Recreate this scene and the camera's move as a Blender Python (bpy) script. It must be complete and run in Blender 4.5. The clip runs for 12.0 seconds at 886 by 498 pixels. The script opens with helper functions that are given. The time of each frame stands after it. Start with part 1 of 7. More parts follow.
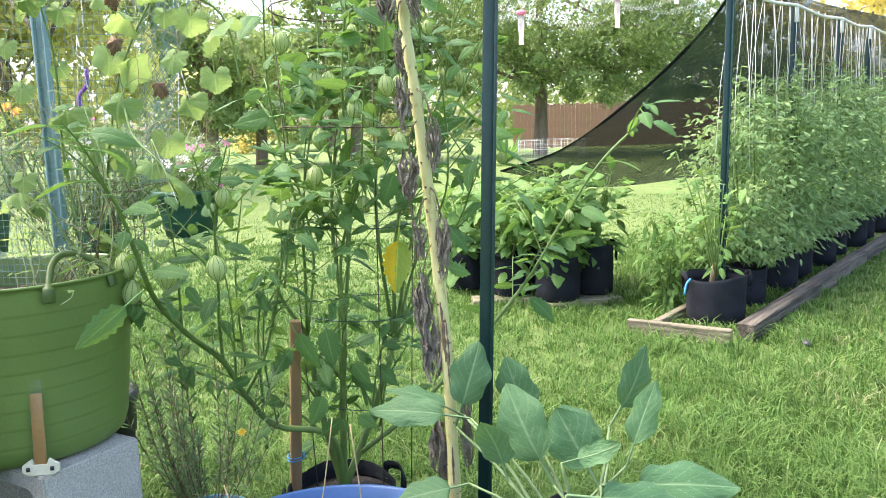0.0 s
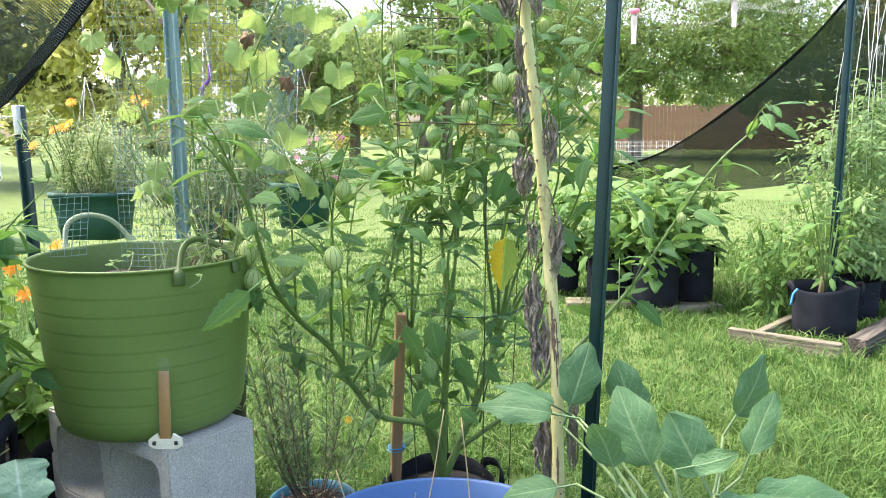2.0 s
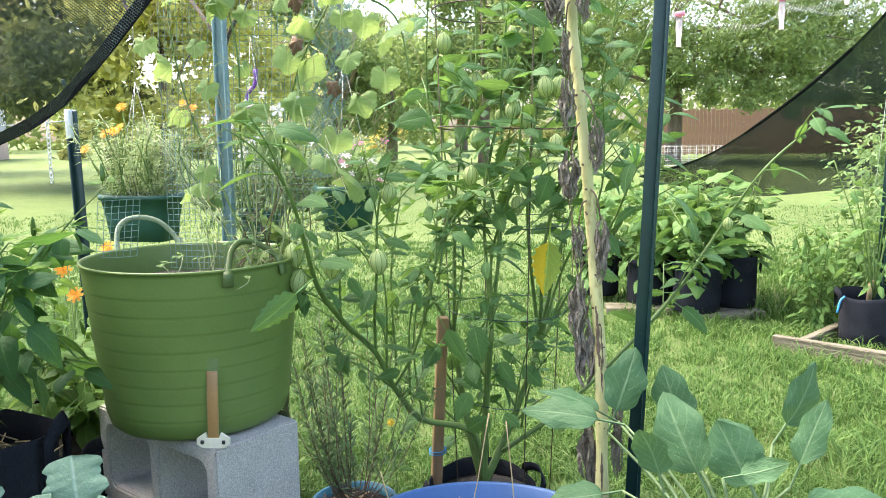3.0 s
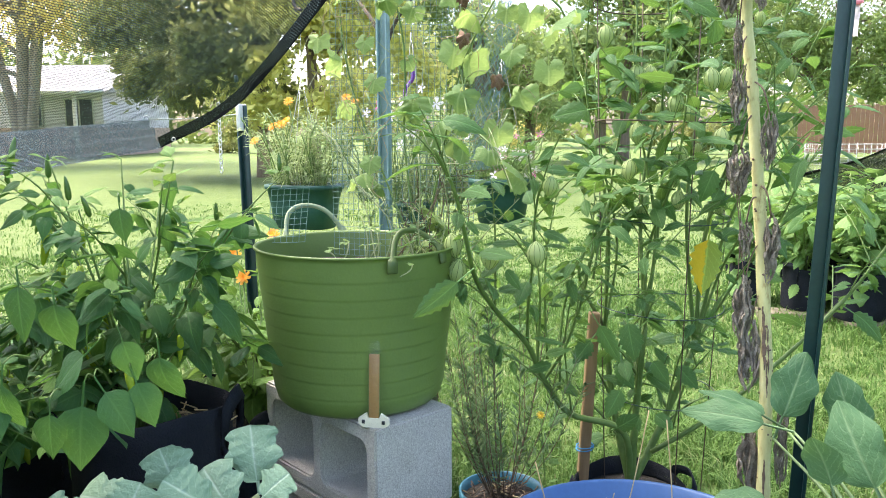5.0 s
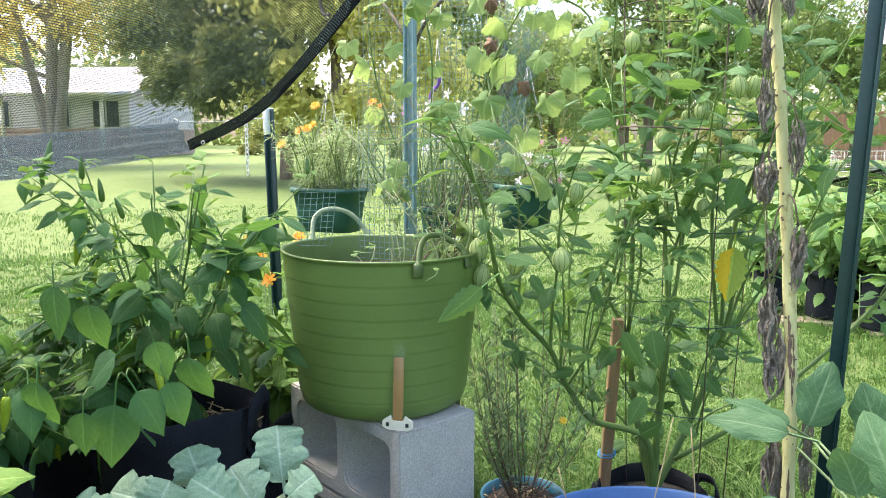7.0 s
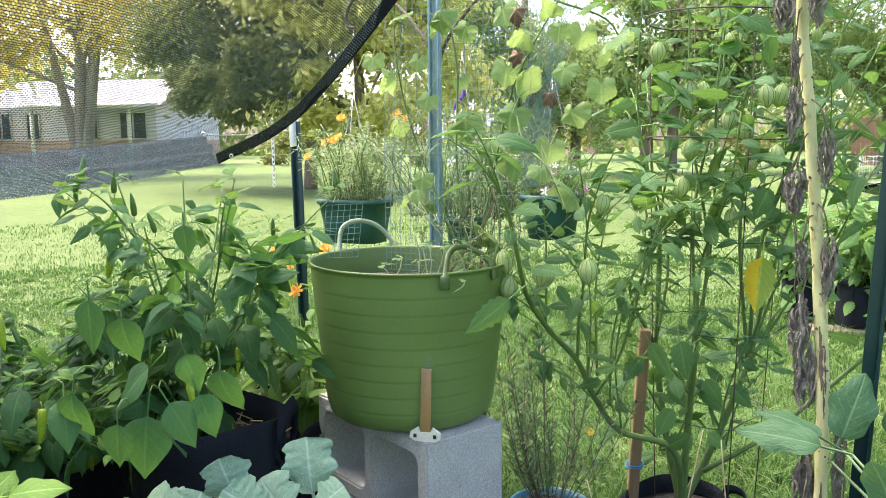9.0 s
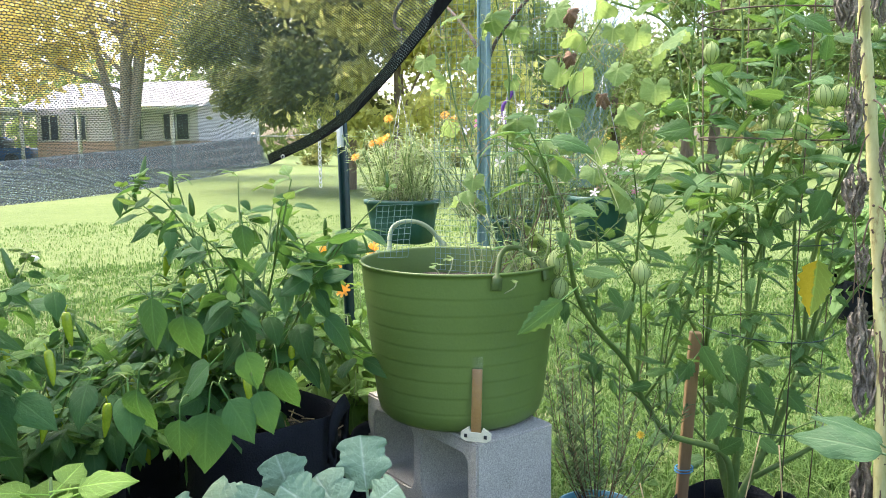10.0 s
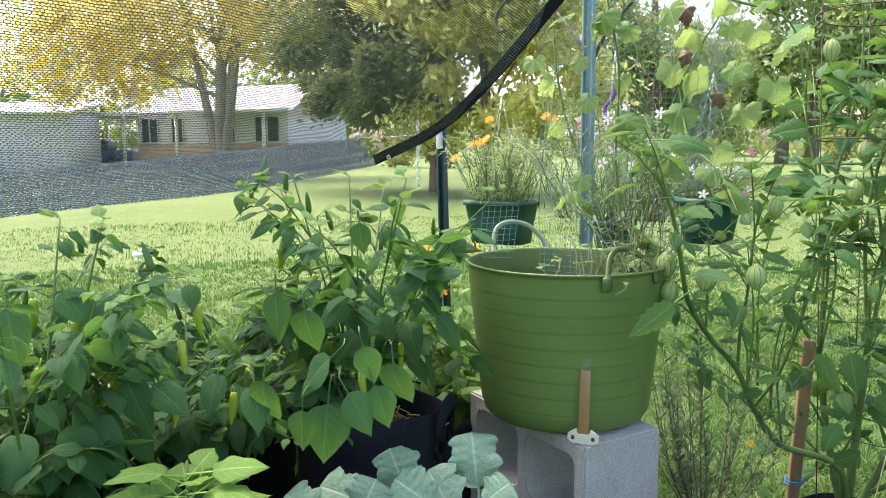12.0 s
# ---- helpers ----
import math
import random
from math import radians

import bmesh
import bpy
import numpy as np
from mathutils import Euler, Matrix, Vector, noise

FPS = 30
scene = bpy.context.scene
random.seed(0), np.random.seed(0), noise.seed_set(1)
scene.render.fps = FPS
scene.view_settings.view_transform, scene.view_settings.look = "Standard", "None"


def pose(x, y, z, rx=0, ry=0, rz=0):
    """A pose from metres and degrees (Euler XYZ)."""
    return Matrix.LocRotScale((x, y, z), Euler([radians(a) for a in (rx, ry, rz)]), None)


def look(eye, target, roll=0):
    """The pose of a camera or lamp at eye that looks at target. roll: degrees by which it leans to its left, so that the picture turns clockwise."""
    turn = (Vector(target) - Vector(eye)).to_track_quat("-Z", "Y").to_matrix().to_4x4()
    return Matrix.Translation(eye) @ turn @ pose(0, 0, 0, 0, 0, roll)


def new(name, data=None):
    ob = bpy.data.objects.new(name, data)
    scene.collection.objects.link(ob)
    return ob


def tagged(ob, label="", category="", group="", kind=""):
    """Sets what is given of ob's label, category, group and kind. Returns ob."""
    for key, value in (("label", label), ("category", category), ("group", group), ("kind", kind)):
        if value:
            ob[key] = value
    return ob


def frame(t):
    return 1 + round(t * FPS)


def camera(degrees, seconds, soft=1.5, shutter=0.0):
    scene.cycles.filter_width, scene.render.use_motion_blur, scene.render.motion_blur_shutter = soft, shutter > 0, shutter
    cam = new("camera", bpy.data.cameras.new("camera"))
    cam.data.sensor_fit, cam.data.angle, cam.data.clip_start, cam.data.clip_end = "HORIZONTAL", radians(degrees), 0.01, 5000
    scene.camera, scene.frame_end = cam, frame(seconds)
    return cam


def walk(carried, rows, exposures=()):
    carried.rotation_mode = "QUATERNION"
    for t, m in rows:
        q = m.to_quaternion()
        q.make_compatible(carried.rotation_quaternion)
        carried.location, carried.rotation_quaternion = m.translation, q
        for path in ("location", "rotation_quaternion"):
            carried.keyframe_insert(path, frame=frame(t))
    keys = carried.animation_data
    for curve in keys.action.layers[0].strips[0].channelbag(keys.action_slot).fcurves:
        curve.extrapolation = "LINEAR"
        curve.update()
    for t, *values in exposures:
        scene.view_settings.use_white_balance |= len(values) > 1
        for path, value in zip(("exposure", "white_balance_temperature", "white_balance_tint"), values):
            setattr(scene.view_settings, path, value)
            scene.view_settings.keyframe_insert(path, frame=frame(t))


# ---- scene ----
cam = camera(58.2, 12.0, soft=0.95)
PATH = [
    (0, (-0.035, 0.288, 0.941), (-0.158, 2.261, 0.641), -1.7),
    (0.5, (-0.054, 0.282, 0.939), (-0.264, 2.249, 0.642), -1.3),
    (1, (-0.067, 0.28, 0.938), (-0.358, 2.236, 0.641), -1.0),
    (1.5, (-0.073, 0.28, 0.937), (-0.373, 2.235, 0.641), -0.9),
    (2, (-0.085, 0.277, 0.938), (-0.421, 2.226, 0.64), -0.6),
    (2.5, (-0.09, 0.272, 0.939), (-0.459, 2.216, 0.647), -0.5),
    (3, (-0.101, 0.271, 0.938), (-0.525, 2.204, 0.651), -0.6),
    (3.5, (-0.123, 0.264, 0.935), (-0.647, 2.17, 0.636), -0.6),
    (3.7, (-0.132, 0.26, 0.934), (-0.697, 2.155, 0.63), -0.6),
    (5.3, (-0.144, 0.242, 0.932), (-0.903, 2.069, 0.641), -0.2),
    (5.5, (-0.143, 0.241, 0.933), (-0.91, 2.065, 0.643), -0.1),
    (6, (-0.147, 0.237, 0.932), (-0.925, 2.057, 0.648), -0.0),
    (6.5, (-0.146, 0.233, 0.935), (-0.93, 2.051, 0.65), 0.0),
    (7, (-0.148, 0.231, 0.936), (-0.937, 2.047, 0.651), 0.1),
    (9, (-0.152, 0.224, 0.943), (-0.995, 2.018, 0.679), -0.4),
    (9.5, (-0.16, 0.218, 0.945), (-1.022, 2.003, 0.683), -0.5),
    (10, (-0.175, 0.207, 0.944), (-1.101, 1.961, 0.682), -0.4),
    (10.5, (-0.188, 0.2, 0.941), (-1.163, 1.925, 0.67), -0.4),
    (11, (-0.199, 0.189, 0.939), (-1.22, 1.888, 0.67), -0.5),
    (11.5, (-0.202, 0.181, 0.94), (-1.261, 1.858, 0.681), -0.6),
    (12, (-0.214, 0.172, 0.941), (-1.316, 1.821, 0.686), -0.4),
]
walk(cam, [(t, look(eye, target, roll)) for t, eye, target, roll in PATH], ((0, 2.27, 6620, 15), (5.5, 2.24, 6620, 15), (9.5, 2.13, 6620, 15), (11, 2.11, 6620, 15), (12, 1.95, 6620, 15)))

# ---- light ----
world = bpy.data.worlds.new("sky")
scene.world = world
world.use_nodes = True
wn = world.node_tree
sky = wn.nodes.new("ShaderNodeTexSky")
sky.sky_type = "NISHITA"
sky.sun_disc = False
sky.sun_elevation = radians(60)
sky.sun_rotation = radians(-80)
sky.air_density, sky.dust_density, sky.ozone_density = 1.0, 3.5, 0.5
wn.links.new(sky.outputs[0], wn.nodes["Background"].inputs[0])
wn.nodes["Background"].inputs[1].default_value = 0.15
sun = new("sun", bpy.data.lights.new("sun", "SUN"))
sun.data.energy = 2.0
sun.data.angle = radians(40)
sun.data.color = (1.0, 0.94, 0.82)
sun.matrix_world = look((-4.6, 0.8, 8.2), (0, 0, 0))


# ---- materials ----
def links(m):
    nt = m.node_tree
    return nt, nt.nodes, nt.links.new, nt.nodes["Principled BSDF"]


def rgb(c):
    return (c[0], c[1], c[2], 1.0)


def ramp(nt, fac, stops):
    r = nt.nodes.new("ShaderNodeValToRGB")
    while len(r.color_ramp.elements) < len(stops):
        r.color_ramp.elements.new(0.5)
    for e, (p, c) in zip(r.color_ramp.elements, stops):
        e.position, e.color = p, rgb(c)
    nt.links.new(fac, r.inputs[0])
    return r.outputs[0]


def noise_tex(nt, scale, detail=4.0, coord="Object", rough=0.6, stretch=None):
    tc = nt.nodes.new("ShaderNodeTexCoord")
    n = nt.nodes.new("ShaderNodeTexNoise")
    n.inputs["Scale"].default_value = scale
    n.inputs["Detail"].default_value = detail
    n.inputs["Roughness"].default_value = rough
    src = tc.outputs[coord]
    if stretch:
        mp = nt.nodes.new("ShaderNodeMapping")
        mp.inputs["Scale"].default_value = stretch
        nt.links.new(src, mp.inputs[0])
        src = mp.outputs[0]
    nt.links.new(src, n.inputs["Vector"])
    return n.outputs["Fac"]


def calc(nt, op, a, b=None, clamp=False):
    n = nt.nodes.new("ShaderNodeMath")
    n.operation = op
    n.use_clamp = clamp
    for k, v in enumerate((a, b)):
        if v is None:
            continue
        if isinstance(v, (int, float)):
            n.inputs[k].default_value = v
        else:
            nt.links.new(v, n.inputs[k])
    return n.outputs[0]


def mixc(nt, fac, a, b, kind="MIX"):
    n = nt.nodes.new("ShaderNodeMix")
    n.data_type, n.blend_type = "RGBA", kind
    for k, v in ((0, fac), (6, a), (7, b)):
        if isinstance(v, tuple):
            n.inputs[k].default_value = rgb(v)
        elif isinstance(v, (int, float)):
            n.inputs[k].default_value = v
        else:
            nt.links.new(v, n.inputs[k])
    return n.outputs[2]


def bump(nt, bsdf, h, strength, dist=0.01):
    b = nt.nodes.new("ShaderNodeBump")
    b.inputs["Strength"].default_value = strength
    b.inputs["Distance"].default_value = dist
    nt.links.new(h, b.inputs["Height"])
    nt.links.new(b.outputs[0], bsdf.inputs["Normal"])


def plain(name, stops, scale=8.0, rough=0.6, metal=0.0, relief=0.2, fine=120.0, spec=0.5, stretch=None, dist=0.004):
    """A surface of two-scale noise through a colour ramp, with fine relief."""
    m = bpy.data.materials.new(name)
    m.use_nodes = True
    nt, nodes, link, b = links(m)
    big = noise_tex(nt, scale, 5, stretch=stretch)
    small = noise_tex(nt, fine, 3, stretch=stretch)
    f = calc(nt, "ADD", calc(nt, "MULTIPLY", big, 0.65), calc(nt, "MULTIPLY", small, 0.35))
    link(ramp(nt, f, stops), b.inputs["Base Color"])
    b.inputs["Roughness"].default_value = rough
    b.inputs["Metallic"].default_value = metal
    b.inputs["Specular IOR Level"].default_value = spec
    bump(nt, b, small, relief, dist)
    return m


def dusty(c, k=0.07):
    """The colour with a little grey in it."""
    return tuple((1 - k) * x + k * max(c) for x in c)


def leafy(name, dark, light, glow, rough=0.5, clear=0.3, veins=0.5, vein_col=None, vary="object", spec=0.22, spots=0.0, half=None):
    """A leaf: two greens by piece and by patch, paler veins, and light that comes through."""
    dark, light, glow = dusty(dark), dusty(light), dusty(glow)
    m = bpy.data.materials.new(name)
    m.use_nodes = True
    nt, nodes, link, b = links(m)
    if vary == "object":
        rnd = nodes.new("ShaderNodeObjectInfo").outputs["Random"]
    else:
        rnd = nodes.new("ShaderNodeNewGeometry").outputs["Random Per Island"]
    patch = noise_tex(nt, 25.0, 3)
    f = calc(nt, "ADD", calc(nt, "MULTIPLY", rnd, 0.65), calc(nt, "MULTIPLY", patch, 0.45))
    col = mixc(nt, calc(nt, "MULTIPLY", f, 1.0, True), dark, light)
    uv = nodes.new("ShaderNodeTexCoord").outputs["UV"]
    sep = nodes.new("ShaderNodeSeparateXYZ")
    link(uv, sep.inputs[0])
    au = calc(nt, "ABSOLUTE", calc(nt, "SUBTRACT", sep.outputs[0], 0.5))
    if veins > 0:
        mid = calc(nt, "SUBTRACT", 1.0, calc(nt, "MULTIPLY", au, 22.0), True)
        wave = calc(nt, "SINE", calc(nt, "MULTIPLY", calc(nt, "SUBTRACT", sep.outputs[1], calc(nt, "ADD", calc(nt, "MULTIPLY", au, 0.75), calc(nt, "MULTIPLY", patch, 0.12))), 38.0))
        side = calc(nt, "MULTIPLY", calc(nt, "SUBTRACT", wave, 0.93, True), 7.0, True)
        v = calc(nt, "MULTIPLY", calc(nt, "MAXIMUM", mid, side), veins)
        col = mixc(nt, v, col, vein_col or tuple(min(1, c * 2.2 + 0.02) for c in light))
        pucker = noise_tex(nt, 9.0, 3, "UV")
        bump(nt, b, calc(nt, "SUBTRACT", pucker, calc(nt, "MULTIPLY", calc(nt, "MAXIMUM", mid, side), 0.3)), 0.6, 0.005)
    if spots > 0:
        sp = noise_tex(nt, 160.0, 2)
        col = mixc(nt, calc(nt, "MULTIPLY", calc(nt, "SUBTRACT", sp, 0.70, True), 8.0 * spots, True), col, (0.55, 0.6, 0.45))
    if half:
        e = calc(nt, "ADD", sep.outputs[0], calc(nt, "MULTIPLY", noise_tex(nt, 9.0, 2), 0.3))
        col = mixc(nt, calc(nt, "MULTIPLY", calc(nt, "SUBTRACT", e, 0.66, True), 14.0, True), col, half)
    link(col, b.inputs["Base Color"])
    b.inputs["Roughness"].default_value = rough
    b.inputs["Specular IOR Level"].default_value = spec
    tr = nodes.new("ShaderNodeBsdfTranslucent")
    link(mixc(nt, 0.6, col, glow), tr.inputs[0])
    mx = nodes.new("ShaderNodeMixShader")
    mx.inputs[0].default_value = clear
    link(b.outputs[0], mx.inputs[1])
    link(tr.outputs[0], mx.inputs[2])
    link(mx.outputs[0], nodes["Material Output"].inputs[0])
    return m


def netting(name, colour, pitch, wide, tall, painted_glint=0.5, grain=260.0):
    """Knitted shade cloth: staggered rows of real oval openings between threads, by the cloth's own coordinates in metres."""
    m = bpy.data.materials.new(name)
    m.use_nodes = True
    nt, nodes, link, b = links(m)
    uv = nodes.new("ShaderNodeTexCoord").outputs["UV"]
    sep = nodes.new("ShaderNodeSeparateXYZ")
    link(uv, sep.inputs[0])

    def wobble(scale):
        nz = nodes.new("ShaderNodeTexNoise")
        nz.inputs["Scale"].default_value = scale
        link(uv, nz.inputs["Vector"])
        return calc(nt, "SUBTRACT", nz.outputs["Fac"], 0.5)

    v = calc(nt, "ADD", calc(nt, "MULTIPLY", sep.outputs[1], 1 / (pitch * 0.68)), calc(nt, "ADD", calc(nt, "MULTIPLY", wobble(38.0), 0.9), calc(nt, "MULTIPLY", wobble(6.0), 3.0)))
    row = calc(nt, "FLOOR", v)
    u = calc(nt, "ADD", calc(nt, "ADD", calc(nt, "MULTIPLY", sep.outputs[0], 1 / pitch), calc(nt, "MULTIPLY", row, 0.5)), calc(nt, "MULTIPLY", wobble(55.0), 0.9))
    du = calc(nt, "MULTIPLY", calc(nt, "SUBTRACT", calc(nt, "FRACT", u), 0.5), 2.0 / wide)
    dv = calc(nt, "MULTIPLY", calc(nt, "SUBTRACT", calc(nt, "FRACT", v), 0.5), 2.0 / tall)
    r2 = calc(nt, "ADD", calc(nt, "ADD", calc(nt, "MULTIPLY", du, du), calc(nt, "MULTIPLY", dv, dv)), calc(nt, "MULTIPLY", wobble(420.0), 1.5))
    open_ = calc(nt, "LESS_THAN", r2, 1.0)
    col = mixc(nt, noise_tex(nt, 30.0, 3), colour, tuple(c * 2.2 for c in colour))
    # Pale specks put the threads' glint into the colour.
    speck = calc(nt, "MULTIPLY", calc(nt, "SUBTRACT", noise_tex(nt, grain, 2), 0.56, True), 8.0 * painted_glint, True)
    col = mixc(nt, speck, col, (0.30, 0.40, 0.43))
    link(col, b.inputs["Base Color"])
    b.inputs["Roughness"].default_value = 0.95
    b.inputs["Specular IOR Level"].default_value = 0.05
    tr = nodes.new("ShaderNodeBsdfTransparent")
    mx = nodes.new("ShaderNodeMixShader")
    link(open_, mx.inputs[0])
    link(b.outputs[0], mx.inputs[1])
    link(tr.outputs[0], mx.inputs[2])
    link(mx.outputs[0], nodes["Material Output"].inputs[0])
    return m


M = {
    "pepper": leafy("pepper_leaf", (0.014, 0.062, 0.021), (0.067, 0.180, 0.055), (0.24, 0.54, 0.04), 0.5, 0.30, 0.5, (0.13, 0.27, 0.09), spec=0.15, spots=0.3),
    "pepper_young": leafy("pepper_young_leaf", (0.10, 0.22, 0.04), (0.17, 0.32, 0.06), (0.35, 0.55, 0.06), 0.45, 0.3, 0.35),
    "physalis": leafy("husk_plant_leaf", (0.025, 0.090, 0.027), (0.092, 0.212, 0.050), (0.30, 0.55, 0.055), 0.5, 0.28, 0.45, spec=0.22),
    "eggplant": leafy("eggplant_leaf", (0.036, 0.110, 0.044), (0.082, 0.185, 0.072), (0.17, 0.36, 0.06), 0.5, 0.2, 0.5, (0.26, 0.38, 0.20), spots=0.8),
    "vine": leafy("vine_leaf", (0.11, 0.22, 0.065), (0.25, 0.37, 0.11), (0.50, 0.68, 0.15), 0.55, 0.37, 0.5, (0.5, 0.6, 0.25)),
    "cabbage": leafy("cabbage_leaf", (0.14, 0.26, 0.155), (0.26, 0.395, 0.26), (0.3, 0.45, 0.3), 0.6, 0.15, 0.5, (0.5, 0.62, 0.50), spots=0.15),
    "bean": leafy("bright_leaf", (0.13, 0.26, 0.03), (0.20, 0.35, 0.05), (0.3, 0.5, 0.06), 0.55, 0.25, 0.6),
    "tomato": leafy("tomato_leaf", (0.055, 0.145, 0.042), (0.25, 0.385, 0.145), (0.4, 0.56, 0.16), 0.5, 0.35, 0.0, vary="island"),
    "far_bush": leafy("bush_leaf", (0.05, 0.14, 0.03), (0.15, 0.285, 0.062), (0.3, 0.5, 0.08), 0.5, 0.3, 0.3, vary="island"),
    "marigold": leafy("feathery_leaf", (0.14, 0.23, 0.08), (0.34, 0.43, 0.18), (0.5, 0.62, 0.2), 0.6, 0.35, 0.0, vary="island"),
    "rosemary": leafy("needle_leaf", (0.05, 0.105, 0.04), (0.14, 0.225, 0.09), (0.2, 0.3, 0.1), 0.6, 0.15, 0.0, vary="island"),
    "oak": leafy("oak_leaf", (0.055, 0.090, 0.035), (0.26, 0.285, 0.095), (0.5, 0.52, 0.12), 0.5, 0.3, 0.0, vary="island"),
    "oak_pale": leafy("pale_oak_leaf", (0.085, 0.155, 0.05), (0.31, 0.42, 0.15), (0.5, 0.62, 0.15), 0.5, 0.35, 0.0, vary="island"),
    # Sunlight on the gold and lime crowns is put into these bright yellow colours.
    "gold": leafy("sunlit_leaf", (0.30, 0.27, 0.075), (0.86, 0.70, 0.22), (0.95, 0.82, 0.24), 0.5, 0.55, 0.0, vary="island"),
    "lime": leafy("sunlit_lime_leaf", (0.22, 0.25, 0.07), (0.86, 0.80, 0.26), (0.97, 0.94, 0.30), 0.5, 0.58, 0.0, vary="island"),
    "woods": leafy("wood_leaf", (0.06, 0.11, 0.03), (0.26, 0.33, 0.10), (0.4, 0.5, 0.1), 0.5, 0.35, 0.0, vary="island"),
    "yellow_leaf": leafy("yellowing_leaf", (0.20, 0.38, 0.05), (0.30, 0.45, 0.06), (0.8, 0.7, 0.05), 0.5, 0.35, 0.5, half=(0.88, 0.60, 0.03)),
    "husk": leafy("husk_skin", (0.36, 0.47, 0.17), (0.54, 0.63, 0.28), (0.7, 0.82, 0.3), 0.5, 0.35, 0.0),
    "husk_rib": plain("husk_rib", [(0.3, (0.12, 0.22, 0.05)), (0.7, (0.2, 0.3, 0.08))], 20, 0.6),
    "stem": plain("green_stem", [(0.3, (0.075, 0.14, 0.03)), (0.7, (0.165, 0.255, 0.065))], 14, 0.5, relief=0.15),
    "stem_pale": plain("pale_stem", [(0.3, (0.25, 0.30, 0.14)), (0.7, (0.40, 0.42, 0.24))], 14, 0.6),
    "twig": plain("brown_twig", [(0.3, (0.07, 0.045, 0.03)), (0.7, (0.19, 0.13, 0.085))], 30, 0.8),
    "bark": plain("bark", [(0.3, (0.10, 0.075, 0.055)), (0.7, (0.30, 0.23, 0.17))], 5, 0.9, relief=0.9, fine=30, stretch=(1, 1, 0.2), dist=0.05),
    "stalk": plain("dry_stalk", [(0.33, (0.13, 0.075, 0.03)), (0.39, (0.36, 0.30, 0.12)), (0.45, (0.50, 0.48, 0.21)), (0.7, (0.62, 0.605, 0.31))], 22, 0.7, relief=0.4, fine=150, stretch=(1, 1, 0.35)),
    "dead": plain("dead_leaf", [(0.3, (0.075, 0.060, 0.045)), (0.5, (0.20, 0.172, 0.132)), (0.7, (0.40, 0.36, 0.29))], 45, 0.85, relief=0.6, fine=300),
    "hem": plain("black_webbing", [(0.3, (0.006, 0.007, 0.008)), (0.7, (0.018, 0.019, 0.021))], 60, 0.9, relief=0.5, fine=500, spec=0.05),
    "egg_stem": plain("downy_stem", [(0.3, (0.11, 0.18, 0.07)), (0.7, (0.19, 0.27, 0.12))], 20, 0.7),
    "brown": plain("brown_leaf", [(0.3, (0.055, 0.028, 0.017)), (0.55, (0.20, 0.11, 0.06)), (0.75, (0.52, 0.40, 0.20))], 30, 0.8),
    "soil": plain("soil", [(0.3, (0.010, 0.009, 0.007)), (0.7, (0.044, 0.038, 0.028))], 25, 0.95, relief=1.0, fine=90, dist=0.01),
    "straw": plain("straw", [(0.3, (0.30, 0.22, 0.11)), (0.7, (0.5, 0.4, 0.22))], 20, 0.8),
    "tub": plain("green_plastic", [(0.3, (0.108, 0.172, 0.040)), (0.7, (0.140, 0.210, 0.055))], 7, 0.42, relief=0.08, fine=200),
    # Tub green darkened: shade on the near handle's unlit face is put into it.
    "tub_shaded": plain("shaded_green_strap", [(0.3, (0.060, 0.100, 0.024)), (0.7, (0.085, 0.130, 0.034))], 9, 0.5, relief=0.06),
    "navy": plain("navy_plastic", [(0.3, (0.022, 0.078, 0.20)), (0.7, (0.034, 0.106, 0.27))], 6, 0.4, relief=0.06),
    "teal": plain("blue_green_plastic", [(0.3, (0.012, 0.10, 0.16)), (0.7, (0.03, 0.17, 0.24))], 9, 0.45, relief=0.1),
    "basket": plain("dark_green_plastic", [(0.3, (0.016, 0.078, 0.058)), (0.7, (0.032, 0.122, 0.09))], 9, 0.5, relief=0.1),
    "fabric": plain("black_felt", [(0.3, (0.008, 0.010, 0.014)), (0.7, (0.024, 0.027, 0.034))], 10, 0.95, relief=0.9, fine=300, spec=0.2),
    "strap": plain("pale_green_plastic", [(0.3, (0.26, 0.33, 0.19)), (0.7, (0.36, 0.43, 0.27))], 20, 0.45),
    "pale_bark": plain("pale_bark", [(0.3, (0.20, 0.16, 0.11)), (0.7, (0.46, 0.39, 0.30))], 5, 0.9, relief=0.9, fine=30, stretch=(1, 1, 0.2), dist=0.05),
    "black": plain("black_plastic", [(0.3, (0.012, 0.012, 0.014)), (0.7, (0.03, 0.03, 0.034))], 10, 0.5),
    "post": plain("green_enamel", [(0.3, (0.003, 0.023, 0.023)), (0.7, (0.008, 0.043, 0.040))], 12, 0.4, relief=0.15),
    # Hazy light before the hook post is put into this paler enamel.
    "blue_post": plain("hazed_blue_grey_enamel", [(0.3, (0.115, 0.215, 0.22)), (0.7, (0.20, 0.32, 0.32))], 12, 0.5),
    "white": plain("white_plastic", [(0.3, (0.62, 0.62, 0.58)), (0.7, (0.80, 0.80, 0.76))], 20, 0.5),
    "cream": plain("cream_plastic", [(0.3, (0.66, 0.63, 0.48)), (0.7, (0.80, 0.77, 0.62))], 20, 0.45),
    "cord": plain("white_cord", [(0.3, (0.55, 0.55, 0.52)), (0.7, (0.8, 0.8, 0.77))], 40, 0.8),
    "blue_cord": plain("blue_cord", [(0.3, (0.03, 0.22, 0.5)), (0.7, (0.06, 0.35, 0.65))], 40, 0.6),
    "ruler": plain("amber_plastic", [(0.3, (0.25, 0.135, 0.038)), (0.7, (0.34, 0.195, 0.06))], 12, 0.3),
